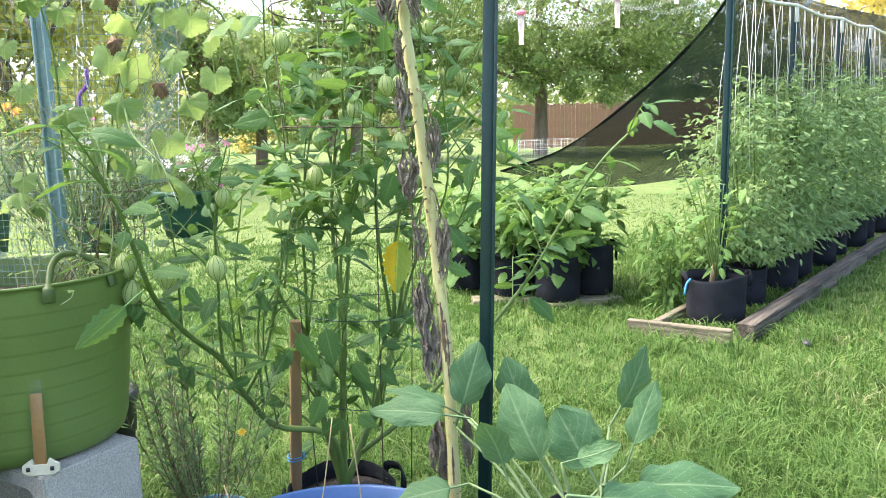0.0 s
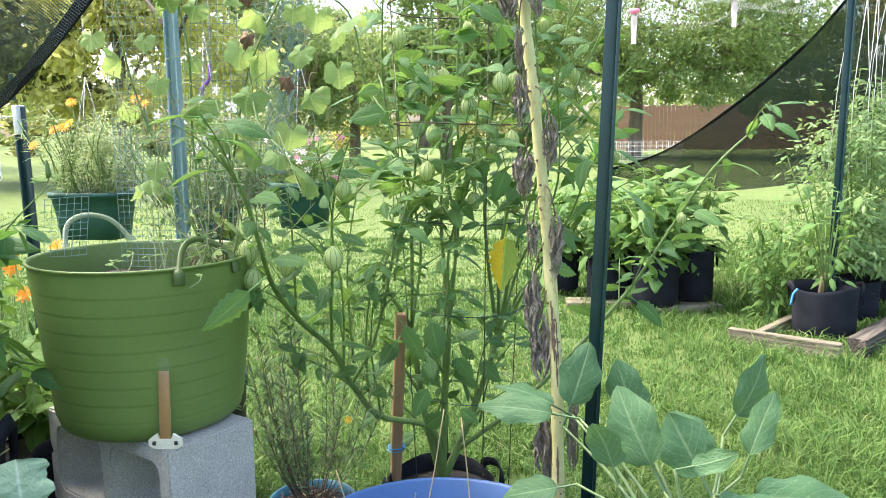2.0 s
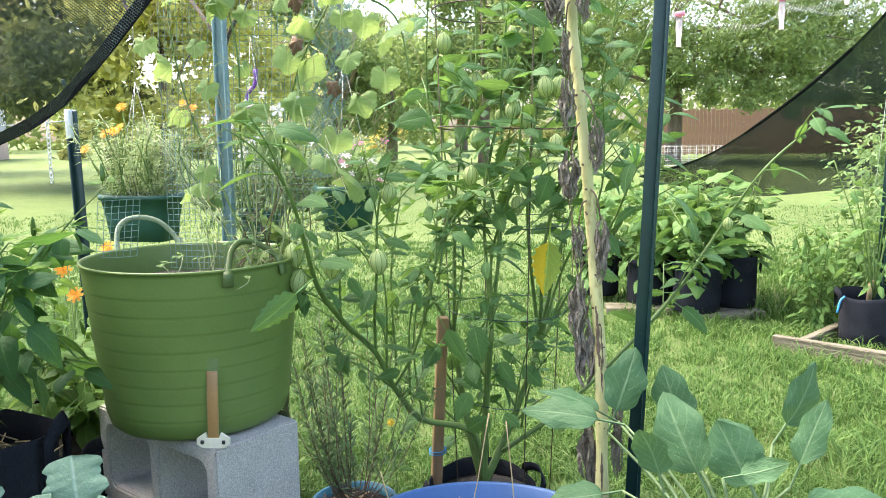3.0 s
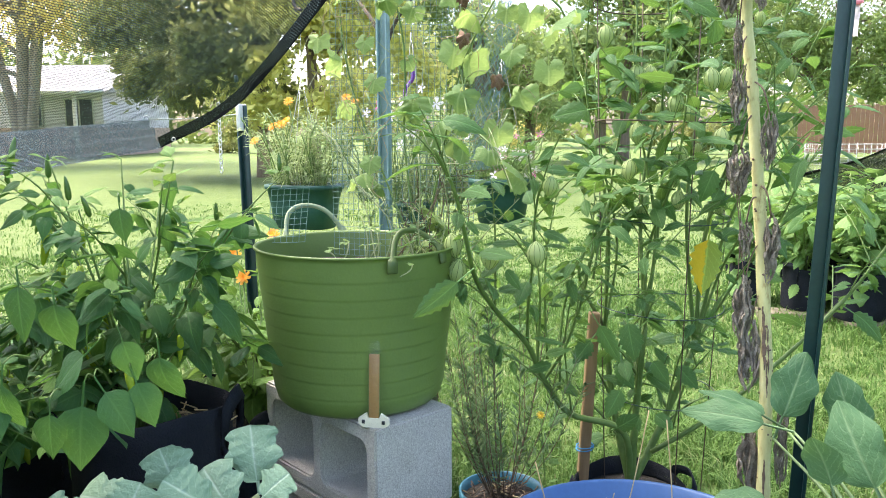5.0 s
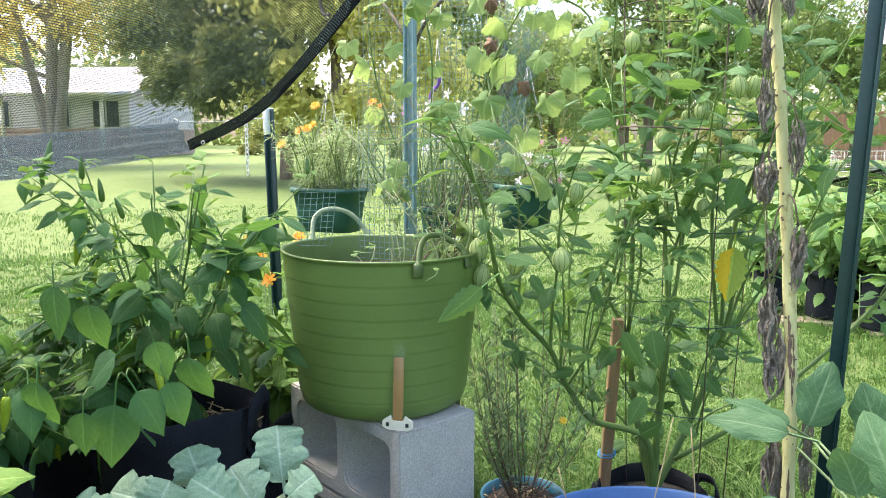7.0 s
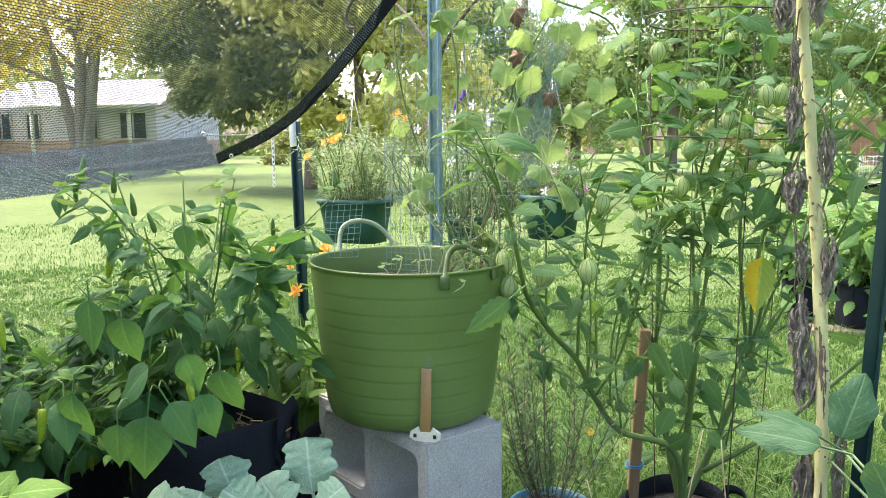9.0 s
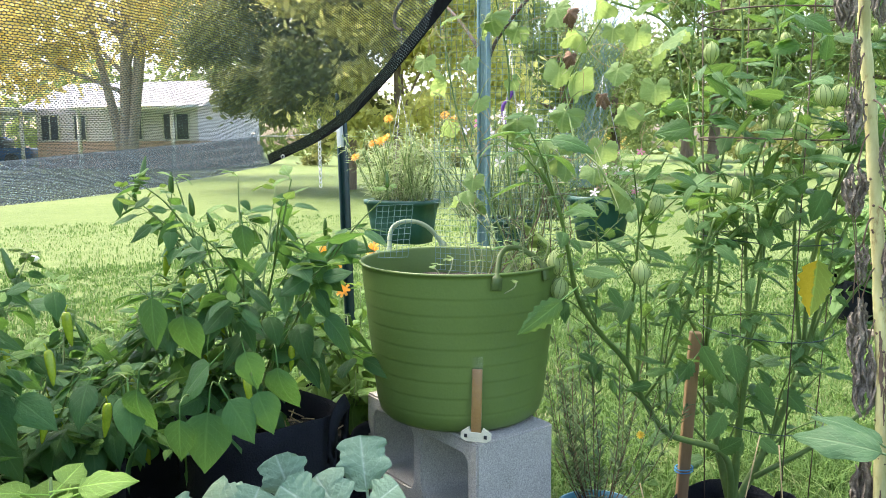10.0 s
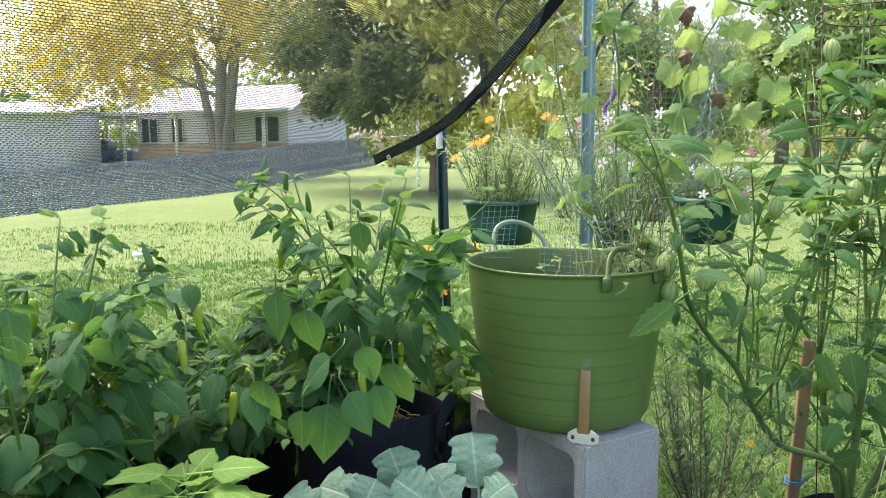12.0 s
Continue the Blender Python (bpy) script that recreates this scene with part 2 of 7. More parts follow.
    "steel": plain("dull_wire", [(0.3, (0.35, 0.36, 0.36)), (0.7, (0.55, 0.56, 0.56))], 40, 0.45, 0.7),
    "rust": plain("rusty_wire", [(0.3, (0.06, 0.045, 0.035)), (0.7, (0.15, 0.11, 0.08))], 40, 0.8, 0.3),
    "coated": plain("green_coated_wire", [(0.3, (0.10, 0.20, 0.19)), (0.7, (0.22, 0.34, 0.32))], 40, 0.5),
    "wood": plain("raw_wood", [(0.3, (0.20, 0.115, 0.050)), (0.7, (0.42, 0.27, 0.135))], 4, 0.8, relief=0.6, fine=60, stretch=(1, 1, 0.15)),
    "plank": plain("weathered_board", [(0.36, (0.058, 0.050, 0.033)), (0.48, (0.150, 0.132, 0.088)), (0.68, (0.265, 0.24, 0.17))], 12, 0.85, relief=0.8, fine=60, stretch=(0.08, 1, 1), dist=0.01),
    "timber": plain("grey_timber", [(0.38, (0.018, 0.016, 0.013)), (0.46, (0.066, 0.055, 0.041)), (0.56, (0.122, 0.105, 0.080)), (0.68, (0.215, 0.19, 0.148))], 16, 0.9, relief=1.0, fine=55, stretch=(0.07, 1, 1), dist=0.02),
    "orange": leafy("orange_petal", (0.84, 0.34, 0.012), (0.93, 0.48, 0.02), (1.0, 0.56, 0.03), 0.5, 0.3, 0.0),
    "yellow": leafy("yellow_petal", (0.85, 0.55, 0.02), (0.9, 0.65, 0.03), (1.0, 0.7, 0.05), 0.5, 0.3, 0.0),
    "pink": leafy("pink_petal", (0.55, 0.10, 0.28), (0.75, 0.3, 0.5), (0.9, 0.4, 0.6), 0.5, 0.3, 0.0),
    "pale": leafy("white_petal", (0.7, 0.62, 0.68), (0.8, 0.76, 0.78), (0.9, 0.85, 0.88), 0.5, 0.3, 0.0),
    "purple": plain("purple_cord", [(0.3, (0.12, 0.03, 0.25)), (0.7, (0.22, 0.06, 0.40))], 20, 0.5),
    "fruit": plain("green_pepper_skin", [(0.3, (0.20, 0.32, 0.02)), (0.7, (0.36, 0.44, 0.035))], 12, 0.25, relief=0.05),
    "fruit_dark": plain("dark_pepper_skin", [(0.3, (0.045, 0.11, 0.02)), (0.7, (0.09, 0.17, 0.03))], 12, 0.25, relief=0.05),
    "tape": leafy("ribbon_tape", (0.75, 0.68, 0.66), (0.82, 0.76, 0.74), (0.9, 0.8, 0.8), 0.5, 0.3, 0.0),
    "pink_tape": leafy("pink_tape", (0.80, 0.25, 0.36), (0.85, 0.35, 0.45), (0.9, 0.4, 0.5), 0.5, 0.3, 0.0),
    "fence": plain("red_brown_fence", [(0.3, (0.25, 0.135, 0.11)), (0.7, (0.38, 0.225, 0.19))], 3, 0.9),
    "siding": plain("white_siding", [(0.3, (0.74, 0.69, 0.79)), (0.7, (0.84, 0.79, 0.88))], 2, 0.7),
    "brick": plain("tan_brick", [(0.3, (0.50, 0.34, 0.28)), (0.7, (0.66, 0.48, 0.41))], 6, 0.9),
    "roof": plain("grey_shingle", [(0.3, (0.56, 0.56, 0.58)), (0.7, (0.70, 0.70, 0.72))], 4, 0.9),
    "dark": plain("dark_opening", [(0.3, (0.03, 0.035, 0.05)), (0.7, (0.06, 0.065, 0.08))], 4, 0.3),
    "car": plain("car_paint", [(0.3, (0.55, 0.57, 0.6)), (0.7, (0.62, 0.64, 0.67))], 2, 0.25),
    "car_blue": plain("blue_car_paint", [(0.3, (0.05, 0.12, 0.32)), (0.7, (0.07, 0.16, 0.38))], 2, 0.25),
    # One cloth in two tones: sunlit threads painted paler, the shaded flap's painted darker.
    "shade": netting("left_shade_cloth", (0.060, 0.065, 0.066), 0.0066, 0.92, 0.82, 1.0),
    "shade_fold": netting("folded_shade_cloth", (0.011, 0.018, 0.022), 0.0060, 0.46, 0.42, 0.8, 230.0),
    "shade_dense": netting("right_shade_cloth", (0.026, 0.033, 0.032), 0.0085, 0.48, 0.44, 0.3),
}


def lawn_material():
    m = bpy.data.materials.new("lawn")
    m.use_nodes = True
    nt, nodes, link, b = links(m)
    big = noise_tex(nt, 0.35, 4)
    mid = noise_tex(nt, 3.0, 8, rough=0.75)
    fine = noise_tex(nt, 26.0, 6, rough=0.75)
    f = calc(nt, "ADD", calc(nt, "MULTIPLY", big, 0.25), calc(nt, "ADD", calc(nt, "MULTIPLY", mid, 0.35), calc(nt, "MULTIPLY", fine, 0.40)))
    link(ramp(nt, f, [(0.36, (0.088, 0.138, 0.040)), (0.5, (0.130, 0.187, 0.055)), (0.64, (0.182, 0.232, 0.082))]), b.inputs["Base Color"])
    b.inputs["Roughness"].default_value = 0.85
    b.inputs["Specular IOR Level"].default_value = 0.2
    bump(nt, b, fine, 0.8, 0.04)
    return m


def concrete_material():
    """Cast block: pale grey with dense fine grains, dark pits and faint stains."""
    m = bpy.data.materials.new("concrete")
    m.use_nodes = True
    nt, nodes, link, b = links(m)
    stain, grain, pit = noise_tex(nt, 9.0, 4), noise_tex(nt, 420.0, 3), noise_tex(nt, 210.0, 2)
    f = calc(nt, "ADD", calc(nt, "MULTIPLY", grain, 0.8), calc(nt, "MULTIPLY", stain, 0.2))
    col = ramp(nt, f, [(0.36, (0.36, 0.35, 0.315)), (0.5, (0.51, 0.495, 0.45)), (0.64, (0.68, 0.665, 0.605))])
    dark = calc(nt, "MULTIPLY", calc(nt, "SUBTRACT", pit, 0.62, True), 7.0, True)
    link(mixc(nt, dark, col, (0.22, 0.215, 0.20)), b.inputs["Base Color"])
    b.inputs["Roughness"].default_value = 0.95
    b.inputs["Specular IOR Level"].default_value = 0.2
    bump(nt, b, calc(nt, "SUBTRACT", grain, dark), 1.0, 0.004)
    return m


M["concrete"] = concrete_material()
M["lawn"] = lawn_material()


def grass_material():
    m = bpy.data.materials.new("grass_blade")
    m.use_nodes = True
    nt, nodes, link, b = links(m)
    rnd = nodes.new("ShaderNodeNewGeometry").outputs["Random Per Island"]
    patch, tuft = noise_tex(nt, 1.1, 3), noise_tex(nt, 7.0, 3)
    spread = calc(nt, "ADD", calc(nt, "MULTIPLY", patch, 0.75), calc(nt, "MULTIPLY", tuft, 0.75))
    f = calc(nt, "ADD", calc(nt, "MULTIPLY", rnd, 0.80), calc(nt, "SUBTRACT", spread, 0.68), True)
    col = ramp(nt, f, [(0.05, (0.075, 0.155, 0.038)), (0.42, (0.112, 0.210, 0.050)), (0.72, (0.150, 0.258, 0.066)), (0.90, (0.220, 0.30, 0.105)), (0.99, (0.37, 0.35, 0.20))])
    link(col, b.inputs["Base Color"])
    b.inputs["Roughness"].default_value = 0.6
    b.inputs["Specular IOR Level"].default_value = 0.2
    tr = nodes.new("ShaderNodeBsdfTranslucent")
    link(col, tr.inputs[0])
    mx = nodes.new("ShaderNodeMixShader")
    mx.inputs[0].default_value = 0.45
    link(b.outputs[0], mx.inputs[1])
    link(tr.outputs[0], mx.inputs[2])
    link(mx.outputs[0], nodes["Material Output"].inputs[0])
    return m


M["grass"] = grass_material()


def clear_material():
    """Thin clear plastic: mostly see-through, with a faint sheen."""
    m = bpy.data.materials.new("clear_plastic")
    m.use_nodes = True
    nt, nodes, link, b = links(m)
    b.inputs["Base Color"].default_value = (0.75, 0.76, 0.74, 1)
    b.inputs["Roughness"].default_value = 0.15
    tr = nodes.new("ShaderNodeBsdfTransparent")
    mx = nodes.new("ShaderNodeMixShader")
    mx.inputs[0].default_value = 0.97
    link(b.outputs[0], mx.inputs[1])
    link(tr.outputs[0], mx.inputs[2])
    link(mx.outputs[0], nodes["Material Output"].inputs[0])
    return m


M["clear"] = clear_material()


# ---- building helpers ----
def thing(name, label, category, group="", at=(0, 0, 0)):
    ob = new(name)
    ob.empty_display_size = 0.05
    ob.location = at
    return tagged(ob, label, category, group)


def obj(name, mesh, parent=None, m=None, label=""):
    ob = new(name, mesh)
    if parent is not None:
        ob.parent = parent
    if m is not None:
        ob.matrix_basis = m
    if label:
        ob["label"] = label
    return ob


def mesh_of(bm, material, smooth=True):
    me = bpy.data.meshes.new("mesh")
    bm.normal_update()
    bm.to_mesh(me)
    bm.free()
    me.materials.append(material)
    if smooth:
        me.shade_smooth()
    return me


def part(name, bm, material, parent, label="", smooth=True):
    return obj(name, mesh_of(bm, material, smooth), parent, None, label)


def data_mesh(verts, faces, material, uvs=None, smooth=True):
    me = bpy.data.meshes.new("mesh")
    me.from_pydata([tuple(v) for v in verts], [], [tuple(f) for f in faces])
    if uvs is not None:
        layer = me.uv_layers.new(name="UVMap")
        idx = np.empty(len(me.loops), dtype=np.int32)
        me.loops.foreach_get("vertex_index", idx)
        layer.data.foreach_set("uv", np.asarray(uvs, dtype=np.float32)[idx].ravel())
    me.materials.append(material)
    if smooth:
        me.shade_smooth()
    return me


def many(base, mats, material, smooth=True):
    """One mesh of many copies of the (verts, faces, uvs) in base, picked in turn, at the 4x4 matrices mats."""
    V, Fc, U, n = [], [], [], 0
    for i, m in enumerate(mats):
        v, f, u = base[i % len(base)]
        a = np.array(m)
        V.append(v @ a[:3, :3].T + a[:3, 3])
        Fc.append([[k + n for k in q] for q in f])
        U.append(u)
        n += len(v)
    return data_mesh(np.concatenate(V), [q for c in Fc for q in c], material, np.concatenate(U), smooth)


def box(bm, size, at=(0, 0, 0), bevel=0.0, rot=None):
    m = Matrix.Translation(at) @ (rot or Matrix()) @ Matrix.Diagonal((*size, 1))
    r = bmesh.ops.create_cube(bm, size=1, matrix=m)
    if bevel:
        edges = {e for v in r["verts"] for e in v.link_edges}
        bmesh.ops.bevel(bm, geom=list(edges), offset=bevel, segments=2, affect="EDGES", profile=0.5)
    return bm


def tube(bm, pts, radii, sides=6, cap=True):
    pts = [Vector(p) for p in pts]
    if isinstance(radii, (int, float)):
        radii = [radii] * len(pts)
    rings, side = [], None
    for i, p in enumerate(pts):
        d = (pts[min(i + 1, len(pts) - 1)] - pts[max(i - 1, 0)])
        d = d.normalized() if d.length > 1e-9 else Vector((0, 0, 1))
        if side is None:
            side = d.orthogonal().normalized()
        side = (side - d * side.dot(d))
        side = side.normalized() if side.length > 1e-6 else d.orthogonal().normalized()
        up = d.cross(side)
        rings.append([bm.verts.new(p + (side * math.cos(a) + up * math.sin(a)) * radii[i]) for a in [2 * math.pi * k / sides for k in range(sides)]])
    for a, b in zip(rings, rings[1:]):
        for k in range(sides):
            bm.faces.new((a[k], a[(k + 1) % sides], b[(k + 1) % sides], b[k]))
    if cap:
        bm.faces.new(rings[0][::-1])
        bm.faces.new(rings[-1])
    return bm


def lathe(bm, profile, sides=48, wobble=None):
    """Turns (radius, z) pairs round the z axis; closed at a radius of 0."""
    rings = []
    for r, z in profile:
        if r <= 0:
            rings.append([bm.verts.new((0, 0, z))])
            continue
        ring = []
        for k in range(sides):
            a = 2 * math.pi * k / sides
            w = wobble(a, z) if wobble else 1.0
            ring.append(bm.verts.new((r * w * math.cos(a), r * w * math.sin(a), z)))
        rings.append(ring)
    for a, b in zip(rings, rings[1:]):
        for k in range(sides):
            j = (k + 1) % sides
            if len(a) == 1:
                bm.faces.new((a[0], b[j], b[k]))
            elif len(b) == 1:
                bm.faces.new((a[k], a[j], b[0]))
            else:
                bm.faces.new((a[k], a[j], b[j], b[k]))
    return bm


def smooth_line(pts, n=4):
    """A Catmull-Rom line through pts."""
    P = [Vector(p) for p in pts]
    P = [2 * P[0] - P[1], *P, 2 * P[-1] - P[-2]]
    out = []
    for i in range(1, len(P) - 2):
        a, b, c, d = P[i - 1:i + 3]
        for k in range(n):
            t = k / n
            out.append(0.5 * ((2 * b) + (c - a) * t + (2 * a - 5 * b + 4 * c - d) * t * t + (3 * b - a - 3 * c + d) * t ** 3))
    out.append(P[-2])
    return out


def along(line, s):
    """Place and direction at the share s of a line."""
    x = s * (len(line) - 1)
    i = min(int(x), len(line) - 2)
    return line[i].lerp(line[i + 1], x - i), (line[i + 1] - line[i]).normalized()


def leaf_frame(at, way, size, rng, tilt=0.3):
    """The pose of a leaf whose stalk starts at `at` and whose tip points along `way`; its face looks up, give or take."""
    y = Vector(way).normalized()
    up = Vector((rng.gauss(0, tilt), rng.gauss(0, tilt), 1))
    x = y.cross(up)
    x = x.normalized() if x.length > 1e-4 else y.orthogonal().normalized()
    z = x.cross(y)
    m = Matrix((x, y, z)).transposed().to_4x4()
    return Matrix.Translation(at) @ m @ Matrix.Diagonal((size, size, size, 1))


def leaf_facing(at, tip, face, stalk=0.35, wide=1.0):
    """The pose of a leaf from its stalk's foot to its tip, with its upper face towards `face`."""
    at, tip = Vector(at), Vector(tip)
    y = tip - at
    size = y.length / (1 + stalk)
    y.normalize()
    z = Vector(face) - y * Vector(face).dot(y)
    z.normalize()
    x = y.cross(z)
    m = Matrix((x, y, z)).transposed().to_4x4()
    return Matrix.Translation(at) @ m @ Matrix.Diagonal((size * wide, size, size, 1))


def leaf_shape(width=0.5, belly=0.38, tip=1.6, curl=0.25, fold=0.18, stalk=0.25, teeth=0, bite=0.0, wave=0.0, rows=10, seed=0, thick=0.018, cols=7, frill=0.0, puff=0.0):
    """A leaf of length 1 past its stalk: a grid folded on the midrib, arched across, curled down, with toothed or wavy margins."""
    rng = random.Random(seed)
    V, U, Fc = [], [], []
    ph, ph2, twist = rng.uniform(0, 6.28), rng.uniform(0, 6.28), rng.uniform(-0.25, 0.25)
    us = {7: (-1, -0.66, -0.3, 0, 0.3, 0.66, 1), 5: (-1, -0.5, 0, 0.5, 1), 3: (-1, 0, 1)}[cols]
    p = 0.42 + 0.12 * tip
    q = p * (1 - belly) / belly
    for i in range(rows + 1):
        s = i / rows
        w = (s / belly) ** p * ((1 - s) / (1 - belly)) ** q * width / 2 if 0 < i < rows else 0.004
        for u in us:
            ww = w
            if teeth and abs(u) == 1 and 0 < i < rows:
                ww *= 1 + bite * (1 if (i + (u > 0)) % 2 else -1)
            if wave and 0 < i < rows:
                ww *= 1 + 0.35 * wave * math.sin(s * 14 + ph + (ph2 if u > 0 else 0)) * abs(u)
            if frill and 0 < i < rows:
                ww *= 1 + frill * abs(u) * (math.sin(s * 47 + ph2 + 2 * (u > 0)) + 0.6 * math.sin(s * 29 + ph))
            x = u * ww
            y = stalk + s - 0.12 * curl * s * s
            z = fold * abs(x) * (1.5 - abs(u)) - curl * s * s - 0.05 * math.sin(math.pi * s) * u * u + twist * x * s
            z += wave * 0.10 * math.sin(s * 11 + ph + (2.1 if u > 0 else 0)) * u * u
            z += frill * 0.35 * math.sin(s * 38 + ph2 + (1.7 if u > 0 else 0)) * u * u * width
            z += puff * math.sin(2 * math.pi * (6.0 * s - 1.8 * abs(u)) + ph) * abs(u) * (1.15 - abs(u)) * math.sin(math.pi * s)
            V.append((x, y, z))
            U.append((0.5 + u / 2, s))
    for i in range(rows):
        for j in range(cols - 1):
            a = i * cols + j
            Fc.append((a, a + 1, a + cols + 1, a + cols))
    if stalk > 0:
        b = len(V)
        for y, z in ((0, 0.06 * stalk), (stalk + 0.05, 0.0)):
            for a in range(3):
                V.append((thick * math.cos(a * 2.094), y, z - thick + thick * math.sin(a * 2.094)))
                U.append((0.5, 0.5))
        for a in range(3):
            c = (a + 1) % 3
            Fc.append((b + a, b + c, b + 3 + c, b + 3 + a))
    return np.array(V), Fc, np.array(U)


def lobed_shape(lobes=5, depth=0.3, cup=0.12, stalk=0.5, seed=0, teeth=0.06, size=0.5):
    """A vine leaf: lobes round the end of its stalk, with the notch at the stalk."""
    rng = random.Random(seed)
    V, U, Fc = [(0, stalk, 0)], [(0.5, 0.1)], []
    n = lobes * 8
    for ring, q in ((0, 0.35), (1, 0.7), (2, 1.0)):
        for k in range(n + 1):
            a = -2.65 + 5.3 * k / n
            r = (1 - depth * (0.5 + 0.5 * math.cos((a / 5.3 * lobes + 0.5 * (lobes % 2 == 0)) * 2 * math.pi + math.pi))) * (0.62 + 0.38 * math.cos(a * 0.5))
            if ring == 2:
                r *= 1 + teeth * (1 if k % 2 else -1)
            r *= size * q
            V.append((r * math.sin(a) * 1.1, stalk + r * math.cos(a), -cup * q * q * (0.4 + 0.6 * abs(math.cos(1.5 * a + seed))) + 0.02 * rng.gauss(0, 1) * q))
            U.append((0.5 + 0.5 * q * math.sin(a), 0.1 + 0.9 * q * max(0, math.cos(a / 2))))
    for k in range(n):
        Fc.append((0, 2 + k, 1 + k))
        for ring in (0, 1):
            a = 1 + ring * (n + 1) + k
            Fc.append((a, a + 1, a + n + 2, a + n + 1))
    b = len(V)
    for y in (0, stalk):
        for a in range(3):
            V.append((0.014 * math.cos(a * 2.094), y, 0.014 * math.sin(a * 2.094) - 0.012))
            U.append((0.5, 0.5))
    for a in range(3):
        c = (a + 1) % 3
        Fc.append((b + a, b + c, b + 3 + c, b + 3 + a))
    return np.array(V), Fc, np.array(U)


def leaf_set(shapes, material):
    return [data_mesh(v, f, material, u) for v, f, u in shapes]


def put_leaves(owner, name, meshes, frames, rng, most=300, shapes=None, material=None, label=""):
    """The first `most` leaves as objects of their own on shared meshes; the rest as one joined part."""
    for m in frames[:most]:
        obj(name, rng.choice(meshes), owner, m, label)
    if len(frames) > most and shapes:
        rest = obj("foliage", many(shapes, frames[most:], material), owner)
        rest["kind"] = "stuff"


S = {
    "pepper": [leaf_shape(0.62, 0.34, 1.6, c, 0.26, 0.35, wave=0.10, rows=13, seed=i, puff=0.024) for i, c in enumerate((0.12, 0.3, 0.5, 0.05, 0.2, 0.7))],
    "physalis": [leaf_shape(0.48, 0.37, 1.6, c, 0.26, 0.4, teeth=1, bite=0.13, rows=13, seed=i, puff=0.012) for i, c in enumerate((0.1, 0.25, 0.45, 0.3))],
    "eggplant": [leaf_shape(0.56, 0.41, 1.05, c, 0.2, 0.35, wave=0.30, rows=20, seed=i, thick=0.022, puff=0.014) for i, c in enumerate((0.05, 0.15, 0.3, 0.1))],
    "vine": [lobed_shape(5, d, c, 0.4, i, 0.04) for i, (d, c) in enumerate(((0.18, 0.12), (0.14, 0.26), (0.21, 0.16), (0.16, 0.38)))],
    "cabbage": [leaf_shape(0.95, 0.60, 0.6, c, 0.14, 0.25, wave=0.42, rows=34, seed=i + 3, thick=0.04, frill=0.035, puff=0.03) for i, c in enumerate((0.1, 0.3, 0.5))],
    "bean": [leaf_shape(0.70, 0.35, 2.0, c, 0.25, 0.5, wave=0.2, rows=14, seed=i, puff=0.02) for i, c in enumerate((0.1, 0.3))],
    "small": [leaf_shape(0.33, 0.4, 1.5, c, 0.2, 0.0, rows=3, seed=i, cols=3) for i, c in enumerate((0.1, 0.5))],
    "dry": [lobed_shape(5, 0.25, c, 0.3, i, 0.08) for i, c in enumerate((0.32, 0.5))],
    "needle": [leaf_shape(0.16, 0.4, 1.2, c, 0.0, 0.0, rows=2, seed=i, cols=3) for i, c in enumerate((0.1, 0.3))],
    "thread": [leaf_shape(0.10, 0.4, 1.2, c, 0.0, 0.0, rows=2, seed=i, cols=3) for i, c in enumerate((0.2, 0.6))],
}


# ---- setting ----
def ground():
    n = 60
    xs = [math.copysign(abs(t) ** 2.6, t) * 140 for t in np.linspace(-1, 1, n)]
    V, Fc = [], []
    for j in range(n):
        for i in range(n):
            x, y = xs[i], xs[j] + 3
            d = math.hypot(x, y)
            z = 0.012 * math.sin(1.7 * x + 0.6 * y) + 0.01 * math.sin(2.3 * y - x) if d < 12 else 0.05 * math.sin(0.2 * x) * math.cos(0.17 * y)
            V.append((x, y, z - 0.015))
    for j in range(n - 1):
        for i in range(n - 1):
            a = j * n + i
            Fc.append((a, a + 1, a + n + 1, a + n))
    ob = obj("ground", data_mesh(V, Fc, M["lawn"]))
    tagged(ob, "bright green mown lawn reaching back to the trees", "lawn", kind="structure")


ground()


def grass():
    rng = np.random.default_rng(11)
    V, Fc, n = [], [], 0

    def blades(count, r0, r1, h0, h1, w, per=12, turn=13.5, wide=123):
        """Blades round the garden, thinning out with the distance."""
        nonlocal n
        tufts = count // per
        r = r0 * (r1 / r0) ** rng.uniform(0, 1, tufts) ** 0.85
        th = radians(90 + turn) + radians(wide) * rng.uniform(-0.5, 0.5, tufts) + rng.normal(0, 0.12, tufts)
        pick = np.arange(count) % tufts
        r, th = r[pick], th[pick]
        a = rng.uniform(0, 6.283, count)
        off = np.abs(rng.normal(0, 0.011, count)) * (0.5 + 0.5 * r)
        x, y = r * np.cos(th) + off * np.cos(a), 0.25 + r * np.sin(th) + off * np.sin(a)
        a = a + rng.normal(0, 0.5, count)
        tall = rng.uniform(0.6, 1.25, tufts)[pick]
        wild = (0.5 + 0.5 * np.sin(5.3 * x + 3.1 * np.sin(4.3 * y + 1.1 * x))) * (0.5 + 0.5 * np.sin(7.1 * y + 2.7 * np.sin(6.7 * x - 0.9 * y)))
        tuft = (0.75 + 0.8 * wild * np.clip(1.5 - r / 4.0, 0.0, 1.0)) * np.clip(1.9 - r / 4.2, 0.45, 1.0)
        h = rng.uniform(h0, h1, count) * tuft * tall
        lean = rng.uniform(0.2, 2.3, count) * h
        dx, dy = np.cos(a), np.sin(a)
        ww = w * rng.uniform(0.6, 1.3, count) * (0.6 + 0.4 * r)
        sx, sy = -dy * ww, dx * ww
        z0 = np.full(count, -0.03)
